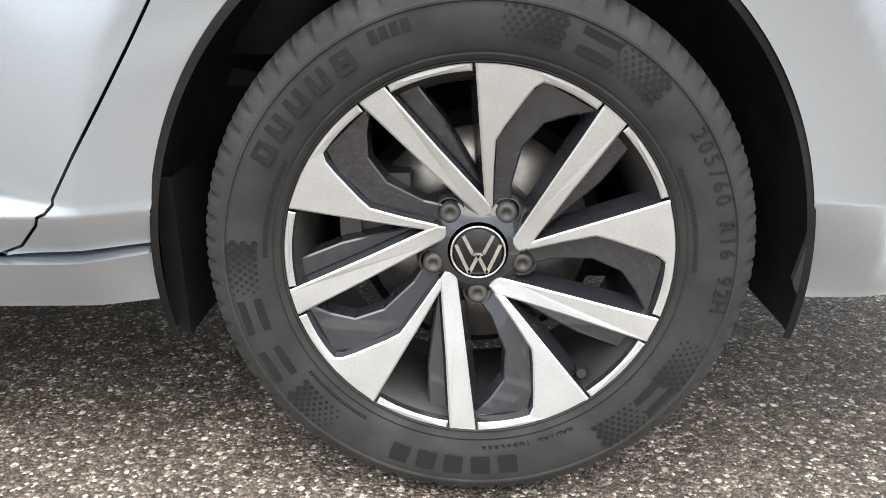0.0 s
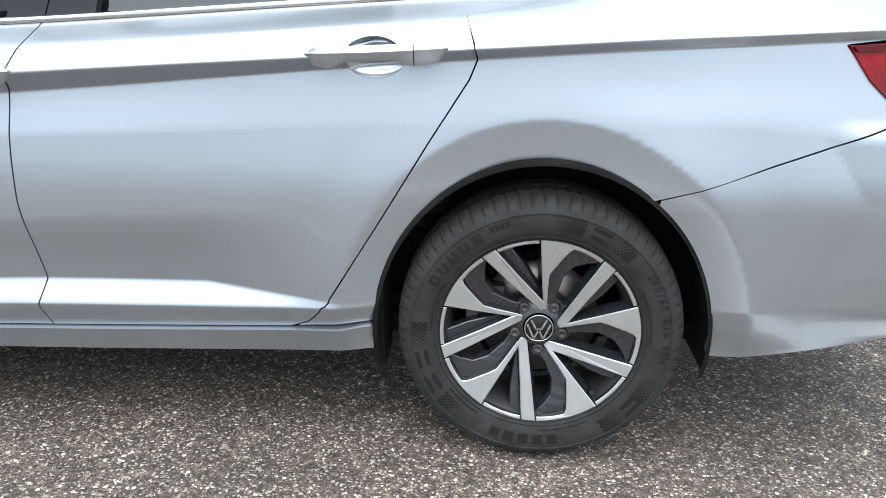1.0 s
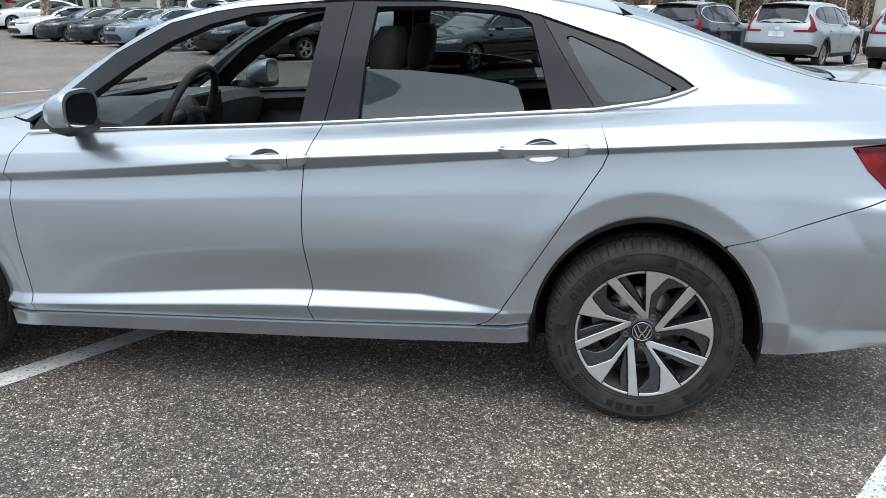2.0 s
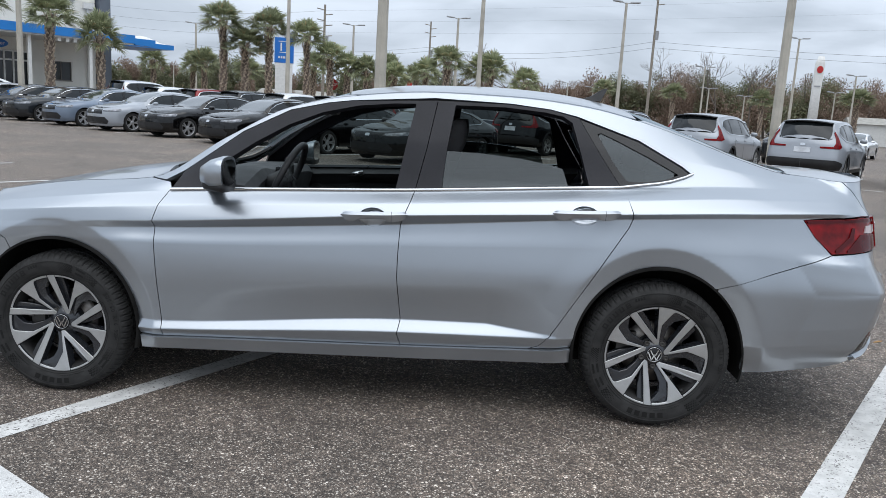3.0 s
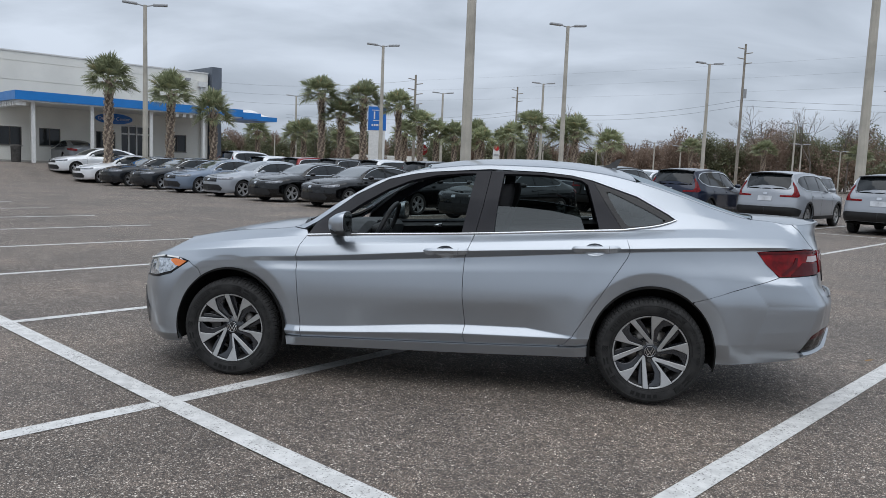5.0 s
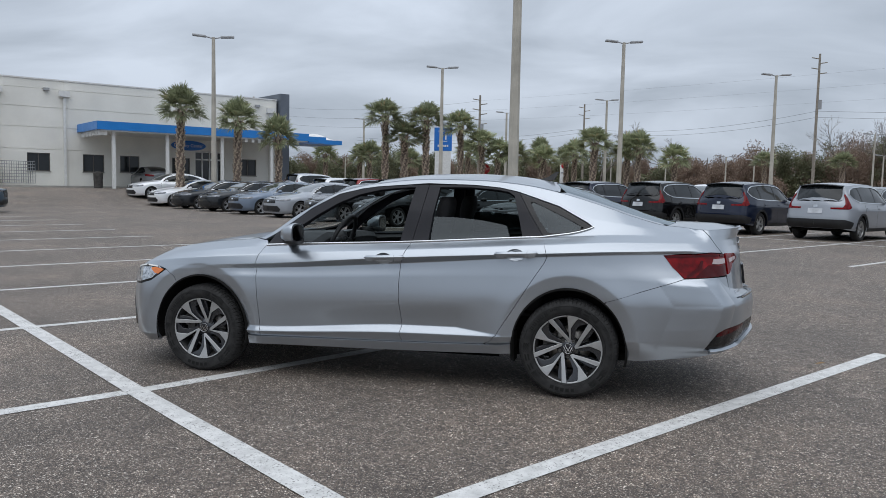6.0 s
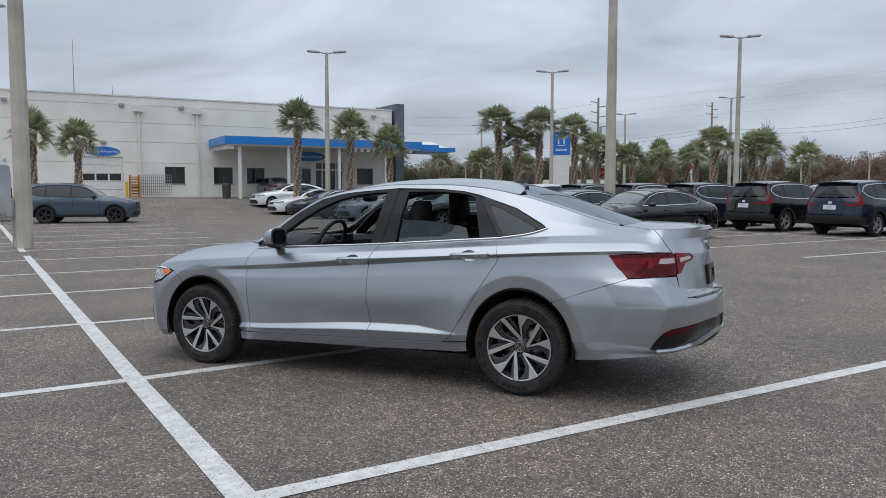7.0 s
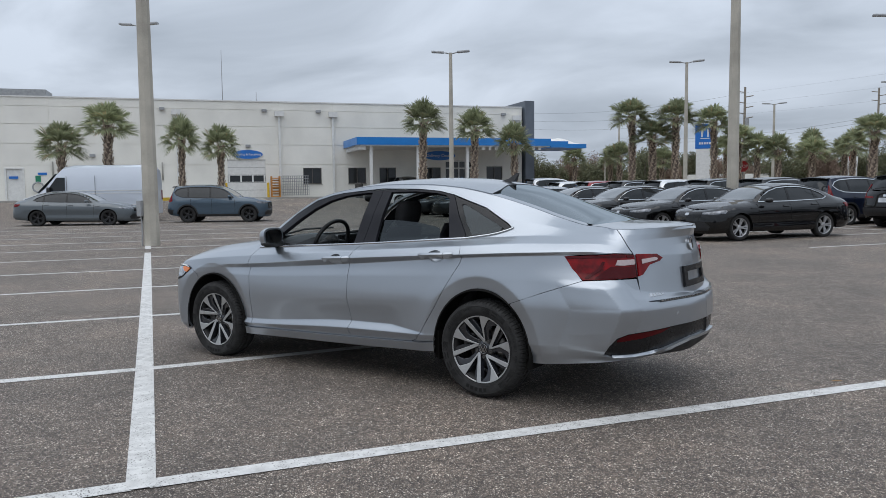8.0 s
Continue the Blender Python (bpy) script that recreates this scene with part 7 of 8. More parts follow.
    v, f = join(wall_box(-12.0, 1.3, 4.70, 4.80, 4.10, 4.58), wall_box(-12.1, -12.0, 0, 4.80, 4.10, 4.58), wall_box(1.3, 2.6, 4.2, 4.80, 4.02, 4.42))
    part_v("fascia", v, f, M_BLUE, e)
    for s in (-11.1, -8.0, -4.57, -1.2):
        v, f = wall_box(s - .09, s + .09, 4.2, 4.38, .5, 4.02)
        part_v("post", v, f, M_WHITE, e)
    for k in range(13):
        o = .35 + k * .34
        v, f = wall_box(-11.98, -11.5, o, o + .13, 3.80, 4.02)
        part_v("deck_rib", v, f, M_WHITE, e)
    for k in range(10):
        v, f = wall_box(-3.6 + k * .45, -3.42 + k * .45, 4.3, 4.6, 3.82, 4.02)
        part_v("deck_rib", v, f, M_WHITE, e)
    # slate fin at the corner
    v, f = wall_box(1.35, 2.05, -7.0, .35, .3, 7.62)
    tagged(part_v("wall_fin", v, f, M_SLATE), "slate grey clad blade wall at the corner", "wall", kind="structure")
    pcs = [wall_box(1.2 + .0, 1.34, -6.5, -6.3, 7.2, 7.55)]
    for k in range(9):
        pcs.append(wall_box(-.6 + .22 * k, -.54 + .22 * k, -3.0, -2.9, 7.13, 7.20 + .045 * k))
    pcs.append(wall_box(-.7, 1.3, -3.02, -2.88, 7.13, 7.20))
    v, f = join(*pcs)
    tagged(part_v("roof_rail", v, f, M_SLATE), "grey roof screen behind the fin", "screen", kind="structure")
    # lower canopy and bright roof beyond the fin
    v, f = wall_box(2.1, 5.2, -2.0, 2.5, 4.08, 4.38)
    tagged(part_v("side_canopy", v, f, M_BLUE), "blue-edged lower canopy beyond the corner", "canopy", kind="structure")
    v = [on_wall(2.2 + 2.6 * q / 8, o, 4.39 + (.40 * math.sin(math.pi * (.12 + .88 * q / 8)) + .03 * math.sin(7 * q)) * (o < 2)) for q in range(9) for o in (-1.5, 1.9, 2.4)]
    f = [(3 * q + k, 3 * q + 3 + k, 3 * q + 4 + k, 3 * q + 1 + k) for q in range(8) for k in (0, 1)]
    tagged(part_v("canopy_dome", v, f, M_WHITE, smooth=True), "white curved canopy top", "canopy", kind="structure")
    # downpipes and lights
    for s in (-22.94, -16.43, -12.82, .70):
        e = empty("downpipe")
        tagged(e, "white downpipe with a box hopper on the wall", "downpipe", "downpipes on the wall")
        v, f = wall_box(s - .07, s + .07, .006, .15, BASE_Z, 6.2)
        part_v("pipe", v, f, M_WHITE, e)
        v, f = wall_box(s - .30, s + .30, .006, .30, 6.2, 6.55)
        part_v("hopper", v, f, M_WHITE, e)
    for s, z in ((-23.8, 6.5), (-17.4, 6.5), (-13.8, 6.5), (-.3, 6.55), (-28.0, 3.5), (-18.5, 4.15)):
        v, f = wall_box(s - .16, s + .16, .006, .2, z, z + .16)
        tagged(part_v("wall_light", v, f, M_GREY), "small grey flood light fixed to the wall", "light", "wall lights")
    # oval signs
    for s, z, w, h, words in ((-18.55, 3.67, 2.1, .62, "Shipping & Receiving"), (-5.2, 3.62, 2.5, .70, "Delivery Center")):
        e = empty("oval_sign")
        tagged(e, "blue oval sign with white lettering on the wall", "sign", "oval signs")
        for grow, off, mat in ((1.0, .05, M_WHITE), (.94, .062, M_SIGNBLUE)):
            ring = [(s + w / 2 * grow * math.cos(a), z + h / 2 * grow * math.sin(a)) for a in np.linspace(0, 2 * math.pi, 41)[:-1]]
            v = [on_wall(x, off, y) for x, y in ring] + [on_wall(x, .0, y) for x, y in ring]
            n = len(ring)
            f = [tuple(range(n))] + [(i, (i + 1) % n, (i + 1) % n + n, i + n)[::-1] for i in range(n)]
            part_v("sign_face" if off > .055 else "sign_rim", v, f, mat, e)
        if words:
            c = on_wall(s, .068, z)
            m = Matrix.Translation(c) @ Matrix(((F_DIR[0], 0, N_DIR[0]), (F_DIR[1], 0, N_DIR[1]), (0, 1, 0))).to_4x4()
            lettering("sign_lettering", words, .215 if "&" in words else .30, .004, M_WHITE, e, m)
        else:
            pcs = [wall_box(s - .80 + k * .135, s - .70 + k * .135, .064, .07, z - .07, z + (.07 if k % 3 else .11)) for k in range(12) if k not in (6,)]
            v, f = join(*pcs)
            part_v("sign_bars", v, f, M_WHITE, e)
    # fittings by the steel doors
    frame_bars = [wall_box(-33.0, -31.9, 0, .04, 2.75, 2.83), wall_box(-33.0, -32.9, 0, .04, BASE_Z, 2.75), wall_box(-32.0, -31.9, 0, .04, BASE_Z, 2.75)]
    v, f = join(*frame_bars)
    tagged(part_v("door_trim", v, f, M_WHITE), "white steel frame round the service door", "trim", kind="structure")
    for s0, s1, z0, z1, mat, lab in ((-32.75, -32.25, 2.15, 2.30, M_SIGNBLUE, "small blue sign on the service door"), (-31.15, -30.65, 2.38, 2.52, M_SIGNBLUE, "small blue notice on the wall"), (-31.3, -31.0, 1.95, 2.33, M_GREEN, "square green safety sign on the wall")):
        v, f = wall_box(s0, s1, .006, .04, z0, z1)
        tagged(part_v("wall_sign", v, f, mat), lab, "sign", "small wall signs")
    pts = [on_wall(-31.15 + .30 * math.cos(a), .16, 1.62 + .30 * math.sin(a)) for a in np.linspace(0, 2 * math.pi, 25)]
    v, f = tube(pts, .05, 8, caps=False)
    tagged(part_v("hose_reel", v, f, M_GREY, smooth=True), "coiled grey hose on a wall reel", "hose reel")
    for s0, z0, z1 in ((-30.3, 2.0, 3.2), (-23.9, 2.0, 3.15)):
        v, f = tube([on_wall(s0, .05, z0), on_wall(s0, .05, z1)], .045, 8)
        tagged(part_v("conduit_pipe", v, f, M_CONCRETE, smooth=True), "thin grey conduit on the wall", "pipe", "wall conduits")
    v, f = wall_box(-27.5, -23.2, 3.6, 3.85, .55, .92)
    tagged(part_v("kerb", v, f, M_YELLOW), "yellow painted kerb before the building", "kerb", kind="structure")
    # roof things
    v, f = wall_box(-34.0, -30.7, -3.5, -1.2, 6.85, 7.75)
    tagged(part_v("rooftop_unit", v, f, M_GREY), "grey rooftop air unit behind the parapet", "roof unit")
    v, f = tube([on_wall(-20.0, -1, 6.85), on_wall(-20.0, -1, 10.6)], [.035, .012], 6)
    tagged(part_v("antenna_mast", v, f, M_GREY), "thin grey antenna mast on the roof", "antenna")
    v, f = tube([on_wall(-17.8, -1, 6.85), on_wall(-17.8, -1, 7.9)], [.025, .012], 6)
    tagged(part_v("antenna_mast", v, f, M_GREY), "short grey antenna on the roof", "antenna")
    # goods by the wall
    pcs = []
    for k in range(5):
        pcs.append(wall_box(-17.15, -16.55, .55, 1.3, .84 + k * .30, .90 + k * .30))
    for s in (-17.15, -16.62):
        pcs += [wall_box(s, s + .07, .55, .62, .82, 2.20), wall_box(s, s + .07, 1.23, 1.30, .82, 2.20)]
    pcs += [wall_box(-17.15, -16.55, .56, .60, 1.0 + k * .18, 1.08 + k * .18) for k in range(6)]
    v, f = join(*pcs)
    tagged(part_v("timber_rack", v, f, M_ORANGE), "orange timber rack by the wall", "rack")
    pcs = []
    for s in np.linspace(-16.4, -14.7, 15):
        pcs += [tube([on_wall(s, .5, .95), on_wall(s, .5, 2.22)], .011, 5), tube([on_wall(s, 1.3, .95), on_wall(s, 1.3, 2.22)], .011, 5)]
    for z in np.linspace(.95, 2.22, 8):
        pcs += [tube([on_wall(-16.4, o, z), on_wall(-14.7, o, z)], .012, 5) for o in (.5, 1.3)]
        pcs += [tube([on_wall(s, .5, z), on_wall(s, 1.3, z)], .012, 5) for s in (-16.4, -14.7)]
    v, f = join(*pcs)
    tagged(part_v("wire_cage", v, f, M_GALV), "galvanised wire cage on the walk", "cage")
    for s, o in ((-17.35, 1.2), (-20.0, 1.2)):
        x, y, _ = on_wall(s, o, 0)
        v, f = tube([(x, y, .5), (x, y, 1.75), (x, y, 1.80)], [.08, .08, .03], 12)
        tagged(part_v("bollard", v, f, M_YELLOWPOST), "yellow steel bollard by the service door", "bollard", "bollards")
    x, y, _ = on_wall(-11.7, 3.2, 0)
    v, f = tube([(x, y, .7), (x, y, 1.55), (x, y, 1.62), (x, y, 1.72)], [.24, .27, .28, .12], 16)
    tagged(part_v("litter_bin", v, f, M_STEEL), "dark round litter bin beside the canopy post", "bin")
    # yellow hatch at the island
    for k in range(5):
        p = np.array(on_wall(-8.6 + .45 * k, 8.2, 0)[:2])
        strip("parking_line", p, p + N_DIR * 1.6 + F_DIR * .5, .14, M_YELLOW, "yellow hatched line before the canopy", .008)


# ---- poles, signs, cables ----
def lamp_pole(x, y, h, ang, r0=.15, r1=.085, box=False, arms=2):
    z0 = gz(x, y)
    e = empty("street_lamp", pose(x, y, z0))
    tagged(e, "tall concrete light pole with two flat luminaires", "street lamp", "car park light poles")
    v, f = tube([(0, 0, -.3), (0, 0, h * .5), (0, 0, h)], [r0, (r0 + r1) / 2, r1], 8)
    part_v("pole", v, f, M_POLE, e)
    c, s = math.cos(radians(ang)), math.sin(radians(ang))
    for sg in ((-1, 1) if arms == 2 else (1,)):
        v, f = tube([(0, 0, h - .06), (sg * .35 * c, sg * .35 * s, h + .02)], .035, 8)
        part_v("arm", v, f, M_LUM, e)
        bm = box_bm((.66, .30, .10), (0, 0, 0), .03)
        bmesh.ops.transform(bm, matrix=pose(sg * .68 * c, sg * .68 * s, h + .05, 0, sg * 4 * -1, ang), verts=bm.verts)
        part("luminaire", bm, M_LUM, e)
    if box:
        bm = box_bm((.17, .15, .40), (-.15, -.18, .95), .01)
        part("service_box", bm, M_GREY, e)
        v, f = tube([(-.15, -.18, .76), (-.14, -.17, .35), (-.15, -.18, 0)], .022, 8)
        part_v("conduit", v, f, M_GREY, e)
    return e


def utility_pole(x, y, h, arms, ang):
    e = empty("utility_pole", pose(x, y, gz(x, y)))
    tagged(e, "weathered wooden utility pole with insulators", "utility pole", "utility poles")
    v, f = tube([(0, 0, -.3), (0, 0, h)], [.17, .10], 8)
    part_v("pole", v, f, M_WOODPOLE, e)
    c, s = math.cos(radians(ang)), math.sin(radians(ang))
    for k in range(arms):
        for sg in (-1, 1):
            z = h - .5 - 1.0 * k - (.45 if sg > 0 else 0)
            v, f = tube([(0, 0, z), (sg * .75 * c, sg * .75 * s, z + .12)], .05, 6)
            part_v("crossarm", v, f, M_WOODPOLE, e)
    v, f = tube([(.22, 0, h * .64), (.22, 0, h * .64 + .9)], .2, 10)
    part_v("transformer", v, f, M_GREY, e)


def cable(p, q, sag, r=.012):
    p, q = Vector(p), Vector(q)
    pts = []
    for i in range(25):
        t = i / 24
        c = p.lerp(q, t)
        c.z -= sag * 4 * t * (1 - t)
        pts.append(c)
    v, f = tube(pts, r, 5)
    tagged(part_v("overhead_cable", v, f, M_CABLE), "black overhead cable between utility poles", "cable", "overhead cables")


def build_poles():
    lamp_pole(-14.75, 7.62, 11.0, 20, .20, .13, True)
    lamp_pole(-4.1, 21.8, 11.0, 10, .20, .13)
    lamp_pole(10.1, 26.2, 11.0, 10, .20, .13)
    lamp_pole(-20.8, 30.0, 8.5, 30)
    lamp_pole(-1.05, 38.0, 9.15, 20)
    lamp_pole(-12.35, 42.8, 8.75, 20)
    lamp_pole(8.6, 51.8, 9.2, 20)
    lamp_pole(-33.0, 19.7, 9.6, 30)
    lamp_pole(-3.2, 64.0, 9.0, 15)
    lamp_pole(-12.8, 68.5, 8.4, 15)
    lamp_pole(-29.0, 73.0, 8.2, 15)
    lamp_pole(27.5, 70.0, 9.5, 15)
    for x, y, h in ((9.0, 88, 5.2), (12.5, 92, 5.0), (24.5, 86, 5.4), (30.5, 92, 5.0), (37.5, 84, 5.6), (2.5, 90, 4.8), (-40, 95, 5), (-4, 94, 5.2), (44, 80, 5.6), (20.5, 74, 6.8), (33, 70, 6.5)):
        lamp_pole(x, y, h, 15, .10, .07)
    utility_pole(16.4, 79.0, 15.0, 2, 10)
    utility_pole(-16.4, 73.0, 10.6, 3, 20)
    utility_pole(-48.0, 84.0, 12.0, 3, 20)
    utility_pole(75.0, 60.0, 14.0, 2, 10)
    utility_pole(-8.0, 100.0, 12.5, 2, 10)
    for z0, z1, z2 in ((9.2, 9.4, 9.6), (8.7, 8.8, 9.0)):
        cable((-8, 100, z0), (16.4, 79, z1), 1.0)
        cable((16.4, 79, z1), (75, 60, z2), 1.0)
        cable((-8, 100, z0), (-48, 120, z0), 1.0)
    for k in range(3):
        cable((-16.4, 73, 10.0 - k), (75, 50, 15.5 - 1.5 * k), .8, .0035)
        cable((-16.4, 73, 10.0 - k), (-48.0, 84.0, 11.0 - k), .8, .008)
    # blue and white pylon
    x, y = -21.55, 78.0
    e = empty("pylon_sign", pose(x, y, gz(x, y), 0, 0, 12))
    tagged(e, "white pylon sign with a blue head panel", "sign")
    part("mast", box_bm((1.75, .5, 5.2), (0, 0, 2.6), .02), M_WHITE, e)
    part("head_panel", box_bm((1.95, .56, 2.55), (0, 0, 6.42), .03), M_SIGNBLUE, e)
    pcs = [box_to((.15, .02, .80), (sx * .30, -.295, 6.75)) for sx in (-1, 1)] + [box_to((1.15, .02, .07), (0, -.295, 7.3)), box_to((.9, .02, .07), (0, -.295, 6.2))]
    pcs += [box_to((.17, .02, .22), (-.5 + .25 * k, -.295, 5.7)) for k in range(5)]
    for v, f in pcs:
        part_v("panel_mark", v, f, M_WHITE, e)
    for (x, y, h, w) in ((-9.95, 95.2, 4.95, 1.2), (35.2, 83.5, 9.3, 1.1)):
        e = empty("pylon_sign", pose(x, y, gz(x, y), 0, 0, -10))
        tagged(e, "white pylon sign with a round red mark", "sign")
        secs = [rounded(0, 0, 0, w, .5, "z"), rounded(0, 0, h * .6, w * .85, .5, "z"), rounded(w * .04, 0, h * .92, w * .9, .5, "z"), rounded(w * .08, 0, h, w * .55, .4, "z")]
        v, f = loft_sections(secs)
        part_v("pylon", v, f, M_WHITE, e, smooth=True)
        ring = [(w * .05 + w * .30 * math.cos(a), -.30, h * .85 + w * .34 * math.sin(a)) for a in np.linspace(0, 2 * math.pi, 25)[:-1]]
        part_v("round_mark", ring, [tuple(range(24))], M_RED, e)
        part_v("panel_bars", *[box_to((w * .55, .02, .16), (0, -.30, h * .66))[i] for i in (0, 1)], M_GREY, e)
    # stop sign
    x, y = -11.9, 54.5
    e = empty("stop_sign", pose(x, y, gz(x, y), 0, 0, 12))
    tagged(e, "red octagonal stop sign on a thin post", "sign")
    v, f = tube([(0, 0, 0), (0, 0, 3.0)], .035, 8)
    part_v("post", v, f, M_GALV, e)
    ring = [(.42 * math.cos(radians(22.5 + 45 * k)), -.05, 2.7 + .42 * math.sin(radians(22.5 + 45 * k))) for k in range(8)]
    part_v("face", ring, [tuple(range(8))], M_RED, e)
    lettering("stop_lettering", "STOP", .30, .002, M_WHITE, e, Matrix.Translation((0, -.058, 2.7)) @ pose(0, 0, 0, 90, 0, 0))
    # low white sheds and fences far behind
    for x, y, w, h, ang in ((46, 92, 6, 2.5, -15), (-25, 100, 10, 1.9, 5)):
        e = empty("distant_shed", pose(x, y, 0, 0, 0, ang))
        tagged(e, "low white building far behind the car park", "building", "distant buildings")
        part("wall", box_bm((w, 6, h), (0, 0, h / 2), .02), M_WHITE, e)
        v = [(-w / 2 - .3, -3.3, h), (w / 2 + .3, -3.3, h), (w / 2 + .3, 3.3, h), (-w / 2 - .3, 3.3, h), (-w / 2, 0, h + .8), (w / 2, 0, h + .8)]
        part_v("roof", v, [(0, 1, 5, 4), (2, 3, 4, 5), (0, 4, 3), (1, 2, 5), (0, 3, 2, 1)], M_CONCRETE, e)


# ---- palms and woods ----
def palm_crown(rng, leaves=32, size=1.10):
    """Costapalmate fan leaves on long stalks: a closed fan whose pointed segments droop at the tips."""
    v, f = [], []
    for k in range(leaves):
        az = k * 2.399 + rng.uniform(-.25, .25)
        t = (k + .5) / leaves
        el = radians(86 - 116 * t ** .95 + rng.uniform(-8, 8))
        d = Vector((math.cos(az) * math.cos(el), math.sin(az) * math.cos(el), math.sin(el)))
        side = d.cross(Vector((0, 0, 1)))
        side = side.normalized() if side.length > .05 else Vector((1, 0, 0))
        tilt = rng.uniform(-.5, .5)
        up = side.cross(d)
        side, up = side * math.cos(tilt) + up * math.sin(tilt), up * math.cos(tilt) - side * math.sin(tilt)
        L = size * rng.uniform(.48, .74)
        base = d * L + Vector((0, 0, -.10 * L))
        o = len(v)
        w = .017
        v += [side * w, -side * w, base - side * w * .6, base + side * w * .6]
        f.append((o, o + 1, o + 2, o + 3))
        n = 34
        R = size * rng.uniform(.60, .80)
        sag = rng.uniform(.05, .28) * (.5 + .7 * t)
        for i in range(n):
            a = radians(-104 + 208 * i / (n - 1) + rng.uniform(-3, 3))
            ld = d * math.cos(a) + side * math.sin(a)
            ln = R * (.66 + .34 * math.cos(a * .6)) * rng.uniform(.85, 1.1)
            cup = up * (.30 * abs(math.sin(a)) * ln) + up * (.03 if i % 2 else -.02)
            wv = ld.cross(up).normalized() * ln * .046
            p1 = base + ld * ln * .50 + cup
            p2 = base + ld * ln * .78 + cup * 1.1 + Vector((0, 0, -1)) * ln * sag * .35
            tip = base + ld * ln * .95 + cup + Vector((0, 0, -1)) * ln * sag
            o = len(v)
            v += [base, p1 - wv, p1 + wv, p2 - wv * .5, p2 + wv * .5, tip]
            f += [(o, o + 1, o + 2), (o + 1, o + 3, o + 4, o + 2), (o + 3, o + 5, o + 4)]
    return v, f


def palm_trunk(rng, h, r=.17):
    pts = [(0.05 * math.sin(3 * t) * h / 4, .04 * math.sin(2 * t + 1) * h / 4, h * t) for t in np.linspace(0, 1, 9)]
    rad = [r * (1.25 if t < .08 else 1.0) * (1 - .08 * t) for t in np.linspace(0, 1, 9)]
    trunk = tube(pts, rad, 12)
    boots = []
    n = int(h * 26)
    for k in range(n):
        t = .12 + .88 * k / n
        az = k * 2.399
        c = Vector((0.05 * math.sin(3 * t) * h / 4, .04 * math.sin(2 * t + 1) * h / 4, h * t))
        ln = rng.uniform(.14, .30) * (1.25 if t > .8 else 1)
        out = Vector((math.cos(az), math.sin(az), 0))
        sd = Vector((-math.sin(az), math.cos(az), 0)) * .055
        p0 = c + out * r * .85
        p1 = c + out * (r * 1.04 + ln * (.34 if t > .82 else .12)) + Vector((0, 0, ln)) + sd * (1.9 if k % 2 else -1.9)
        tk = out * .03
        boots.append(([p0 - sd, p0 + sd, p1 + sd * .55, p1 - sd * .55, p0 - sd - Vector((0, 0, .06)), p0 + sd - Vector((0, 0, .06)), p1 + sd * .4 + tk, p1 - sd * .4 + tk],
                      [(0, 1, 2, 3), (4, 7, 6, 5), (0, 3, 7, 4), (1, 5, 6, 2), (3, 2, 6, 7)]))
    return trunk, join(*boots)


def build_palms():
    rng = random.Random(7)
    templates = []
    spots = [(-22.8, 30.2, 5.0, 1.05), (-20.4, 31.7, 4.6, 1.0), (-19.4, 34.2, 3.9, .95), (-34.2, 16.0, 3.6, 1.0), (-33.2, 17.9, 4.6, 1.1), (-31.2, 20.7, 3.9, .82), (-30.0, 22.2, 3.6, .85),
             (-18.9, 50.7, 6.3, 1.3), (-17.5, 51.2, 4.9, 1.4), (-15.9, 51.6, 6.3, 1.3), (-13.4, 52.2, 5.9, 1.15), (-11.8, 52.6, 4.6, 1.15), (-10.6, 53.4, 3.9, 1.1), (-9.3, 53.4, 3.8, 1.0), (-7.4, 55, 3.6, 1.0),
             (-3.4, 53.6, 4.8, 1.25), (-1.0, 54.5, 4.3, 1.2), (-.2, 53.6, 4.4, 1.1), (-22.8, 58, 3.9, 1.1), (-24.4, 60, 3.8, 1.0), (-20.5, 62, 3.6, 1.1), (-26.5, 57, 3.7, 1.0),
             (12.5, 84, 4.6, 1.2), (20.2, 84, 4.6, 1.2), (30.5, 86, 4.4, 1.2), (40.0, 84, 5.0, 1.6), (49, 80, 4.4, 1.4), (-5.4, 60, 4.2, 1.1), (-8.6, 62, 4.4, 1.1), (-6.6, 64, 4.0, 1.1), (-14.5, 60, 4.2, 1.1), (2.5, 58, 3.8, 1.1)]
    for k in range(4):
        h = (4.2, 4.8, 3.8, 5.6)[k]
        e = empty("palm_tree")
        tr, bo = palm_trunk(rng, h)
        part_v("trunk", *tr, M_BARK, e, smooth=True)
        b = part_v("boot_sheath", *bo, M_BOOT, e)
        b["kind"] = "stuff"
        cv, cf = palm_crown(rng)
        c = part_v("crown", [tuple(p) for p in cv], cf, M_FROND, e)
        c.matrix_basis = pose(0.05 * math.sin(3) * h / 4, .04 * math.sin(3) * h / 4, h - .02)
        templates.append((e, h))
    used = set()
    for i, (x, y, h, sc) in enumerate(spots):
        k = min(range(4), key=lambda q: abs(templates[q][1] - h) + (.15 if q in used and i < 4 else 0))
        e, th = templates[k]
        m = pose(x, y, gz(x, y) - .05, 0, 0, rng.uniform(0, 360))
        if k not in used:
            e.matrix_basis = m
            used.add(k)
            t = e
        else:
            t = copy_thing(e, m)
        t.scale = (sc, sc, h / th)
        tagged(t, "cabbage palm with a booted trunk and fan leaves", "palm tree", "palms of the car park")
    for k, (e, h) in enumerate(templates):
        if k not in used:
            e.matrix_basis = pose(-28 - 2 * k, 62, 0)
            tagged(e, "cabbage palm with a booted trunk and fan leaves", "palm tree", "palms of the car park")


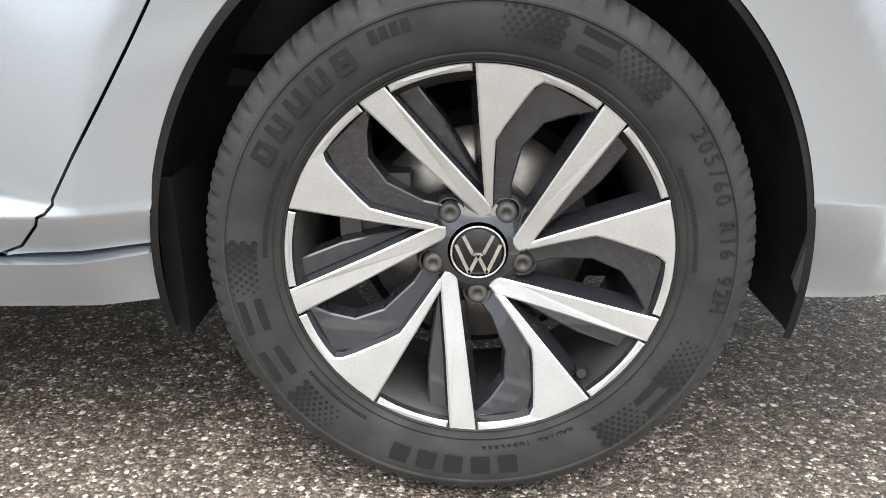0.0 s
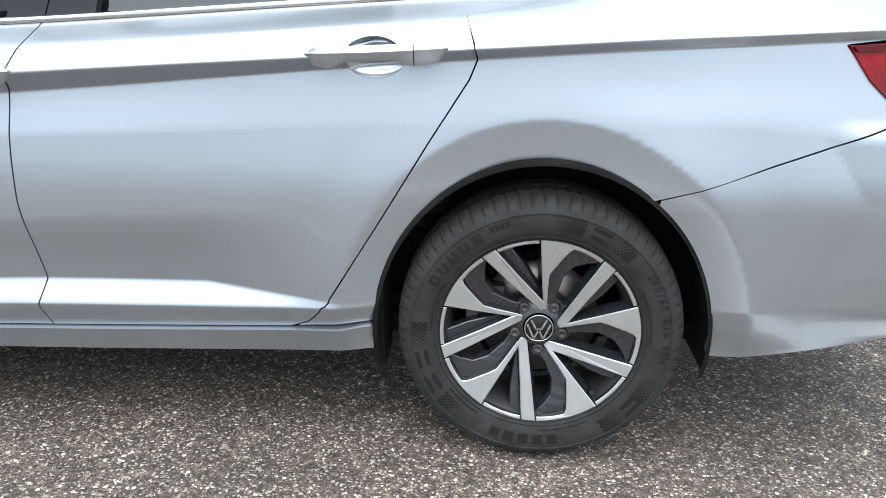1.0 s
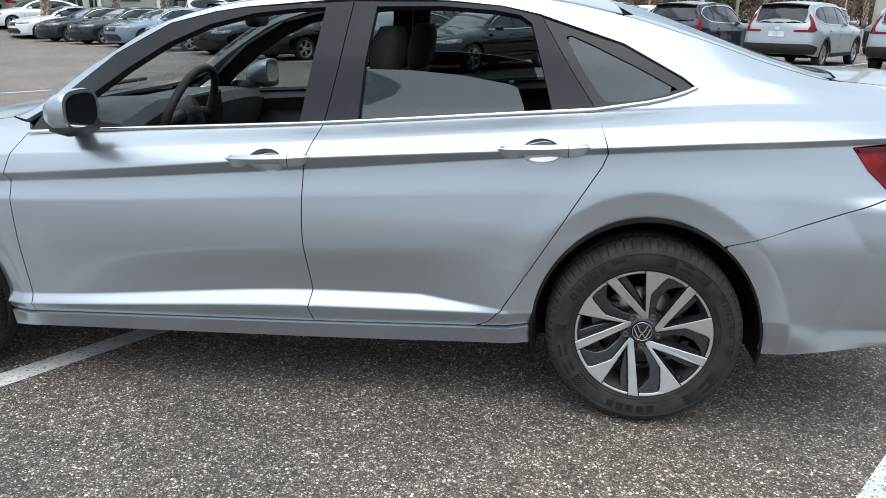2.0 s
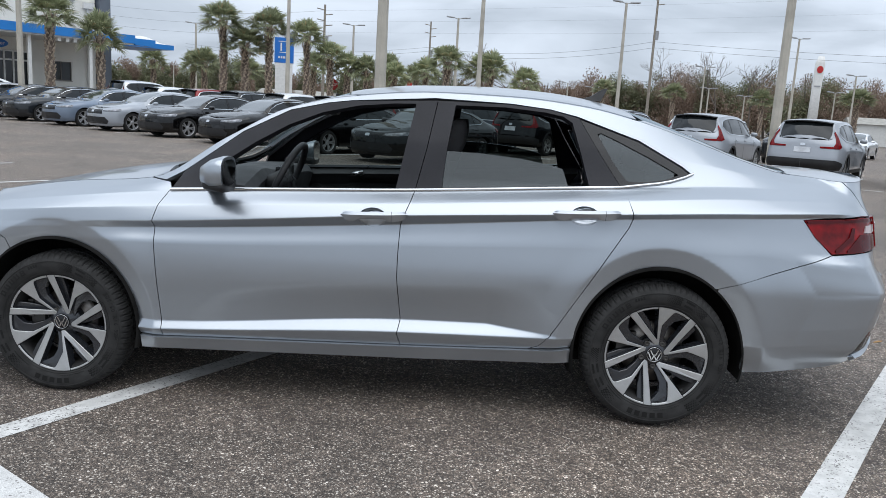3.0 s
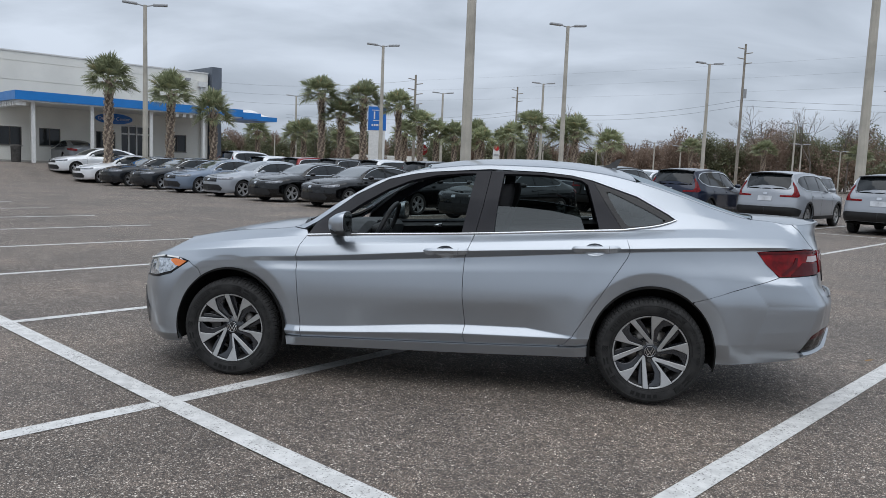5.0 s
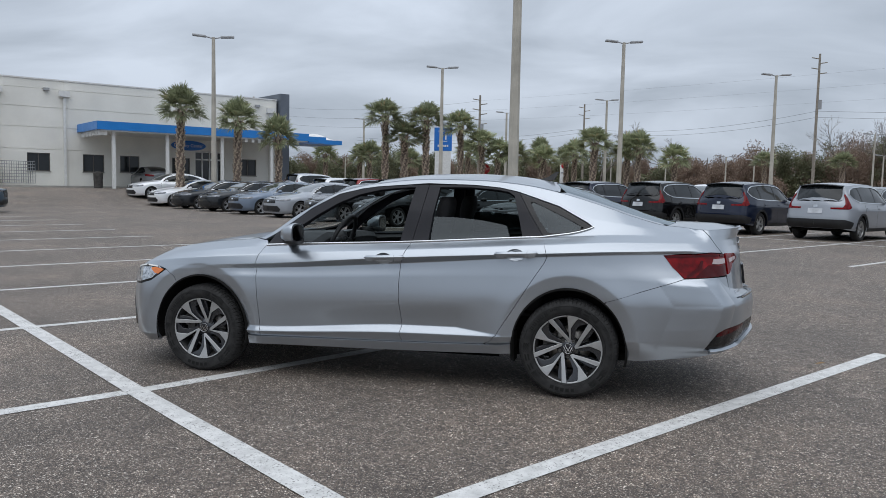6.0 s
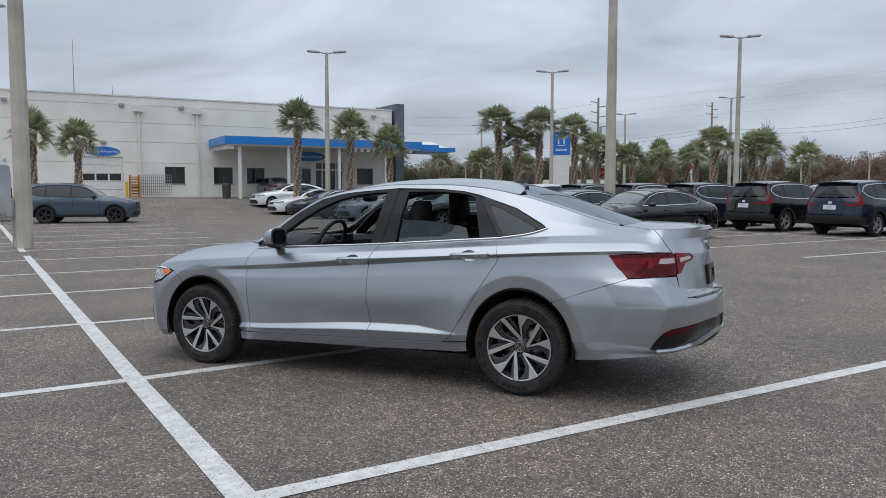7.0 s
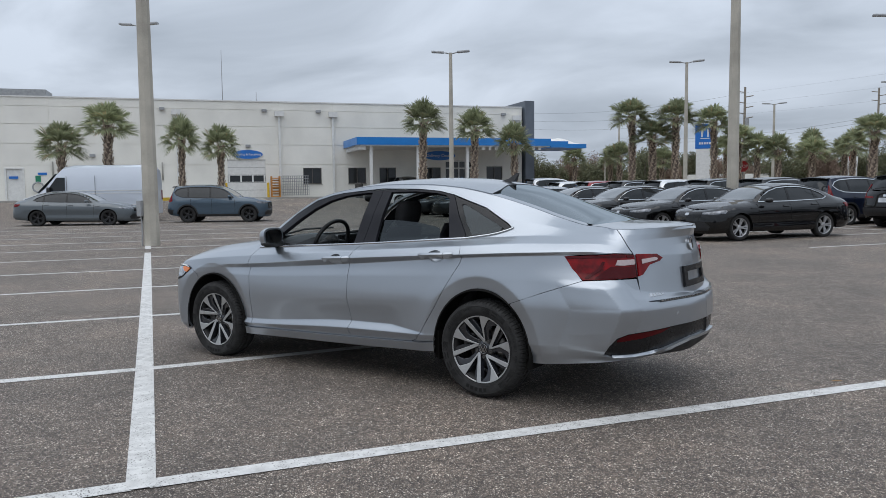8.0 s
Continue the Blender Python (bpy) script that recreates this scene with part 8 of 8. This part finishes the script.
def leaf_cloud(rng, c, rx, rz, n, size, slim=.45, rise=0.0):
    """Clumps of small leaves scattered through an uneven crown."""
    P = rng.normal(size=(n, 3))
    P /= np.linalg.norm(P, axis=1)[:, None]
    P *= (rng.random(n) ** .45)[:, None]
    # several lobes of uneven size make up the crown
    L = rng.normal(size=(9, 3))
    L *= (rng.random(9) ** .4 * .68 / np.linalg.norm(L, axis=1))[:, None]
    which = rng.integers(0, 9, n)
    P = (L[which] + P * rng.uniform(.28, .55, 9)[which][:, None]) * np.array([rx, rx, rz]) + np.array(c)
    a = rng.normal(size=(n, 3)); b = rng.normal(size=(n, 3))
    a[:, 2] += rise * np.sign(a[:, 2])
    a /= np.linalg.norm(a, axis=1)[:, None]
    b -= (a * b).sum(1)[:, None] * a
    b /= np.linalg.norm(b, axis=1)[:, None]
    s = size * rng.uniform(.5, 1.2, n)[:, None]
    V = np.stack([P - a * s, P + b * s * slim, P + a * s, P - b * s * slim], 1).reshape(-1, 3)
    F = np.arange(4 * n).reshape(-1, 4)
    return V, F


def twig_fan(rng, c, h, n, r):
    """Bare branching stems of a winter tree."""
    v, f = [], []

    def grow(p, d, ln, rad, depth):
        q = p + d * ln
        tv, tf = tube([p, q], [rad, rad * .6], 4, caps=False)
        o = len(v)
        v.extend(tv)
        f.extend([tuple(i + o for i in t) for t in tf])
        if depth:
            for _ in range(3):
                nd = (d + Vector(rng.normal(size=3) * .45)).normalized()
                nd.z = abs(nd.z) * .8 + .15
                grow(q, nd.normalized(), ln * rng.uniform(.55, .8), rad * .6, depth - 1)
    grow(Vector(c), Vector((0, 0, 1)), h * .33, r, n)
    return v, f


def build_woods():
    rng = np.random.default_rng(5)
    gv, gf, bv, bf, tv, tf = [], [], [], [], [], []

    def add(V, F, pv, pf):
        o = sum(len(x) for x in pv)
        pv.append(np.asarray(V, float).reshape(-1, 3))
        pf.extend([tuple(int(i) + o for i in q) for q in F])
    for i in range(230):
        az = radians(-50 + 86 * (i + rng.random()) / 230)
        d = rng.uniform(104, 140)
        x, y = d * math.sin(az), -4 + d * math.cos(az)
        right = smooth01((math.degrees(az) - 3) / 8)
        h = rng.uniform(4.5, 7.0) + 3.2 * float(right) * rng.uniform(.6, 1.1)
        green = rng.random() < (.62 if math.degrees(az) < -2 else (.22 if math.degrees(az) < 10 else .50))
        r = h * rng.uniform(.26, .42)
        if green:
            add(*leaf_cloud(rng, (x, y, h * .60), r * 1.1, h * .42, 3000, .14), gv, gf)
            add(*leaf_cloud(rng, (x + rng.normal(), y, h * .3), r * 1.3, h * .32, 900, .26), gv, gf)
        else:
            add(*leaf_cloud(rng, (x, y, h * .56), r * 1.2, h * .44, 3400, .19, .26, .5), bv, bf)
            add(*leaf_cloud(rng, (x + rng.normal(), y, h * .28), r * 1.4, h * .30, 1300, .24, .40, .3), bv, bf)
        V, F = tube([(x, y, 0), (x + rng.normal() * .2, y, h * .5), (x + rng.normal() * .4, y, h * .85)], [.16, .11, .04], 5)
        add([tuple(p) for p in V], F, tv, tf)
    for nm, pv, pf, mat, lab in (("green_woods", gv, gf, M_LEAF, "dark green trees behind the car park"), ("bare_woods", bv, bf, M_BROWN, "brown leafless winter trees behind the car park"), ("wood_stems", tv, tf, M_TWIG, "thin grey stems of the woods")):
        tagged(part_v(nm, np.concatenate(pv), pf, mat), lab, "woods", kind="stuff")
    for x, y, h in ((-1.0, 88, 9.5), (3.5, 94, 8.5), (29, 98, 11), (-5, 90, 8), (34, 100, 11), (24, 100, 10.5)):
        V, F = twig_fan(rng, (x, y, 0), h, 5, .14)
        t = part_v("bare_tree", V, F, M_TWIG)
        tagged(t, "leafless grey winter tree", "tree", "bare trees")


def build_leaves():
    rng = random.Random(3)
    for x, y in ((-3.05, -1.9), (-2.55, -2.05), (-3.3, -2.6), (-2.2, -2.35), (1.0, -2.0), (1.84, 1.72), (-2.9, -2.9), (.7, -2.9)):
        c = Vector((x, y, gz(x, y) + .004))
        a = rng.uniform(0, 6.28)
        u, w = Vector((math.cos(a), math.sin(a), .1)), Vector((-math.sin(a), math.cos(a), .15))
        pts = [c + u * (.045 * t) + w * (.014 * math.sin(math.pi * (t + 1) / 2)) for t in (-1, -.4, .3, 1)] + [c + u * (.045 * t) - w * (.014 * math.sin(math.pi * (t + 1) / 2)) + Vector((0, 0, .003)) for t in (.3, -.4)]
        tagged(part_v("dry_leaf", pts, [(0, 1, 2, 3, 4, 5)], M_DRYLEAF), "small dry brown leaf on the asphalt", "leaf", "dry leaves")


build_building()
build_poles()
build_palms()
build_woods()
build_leaves()
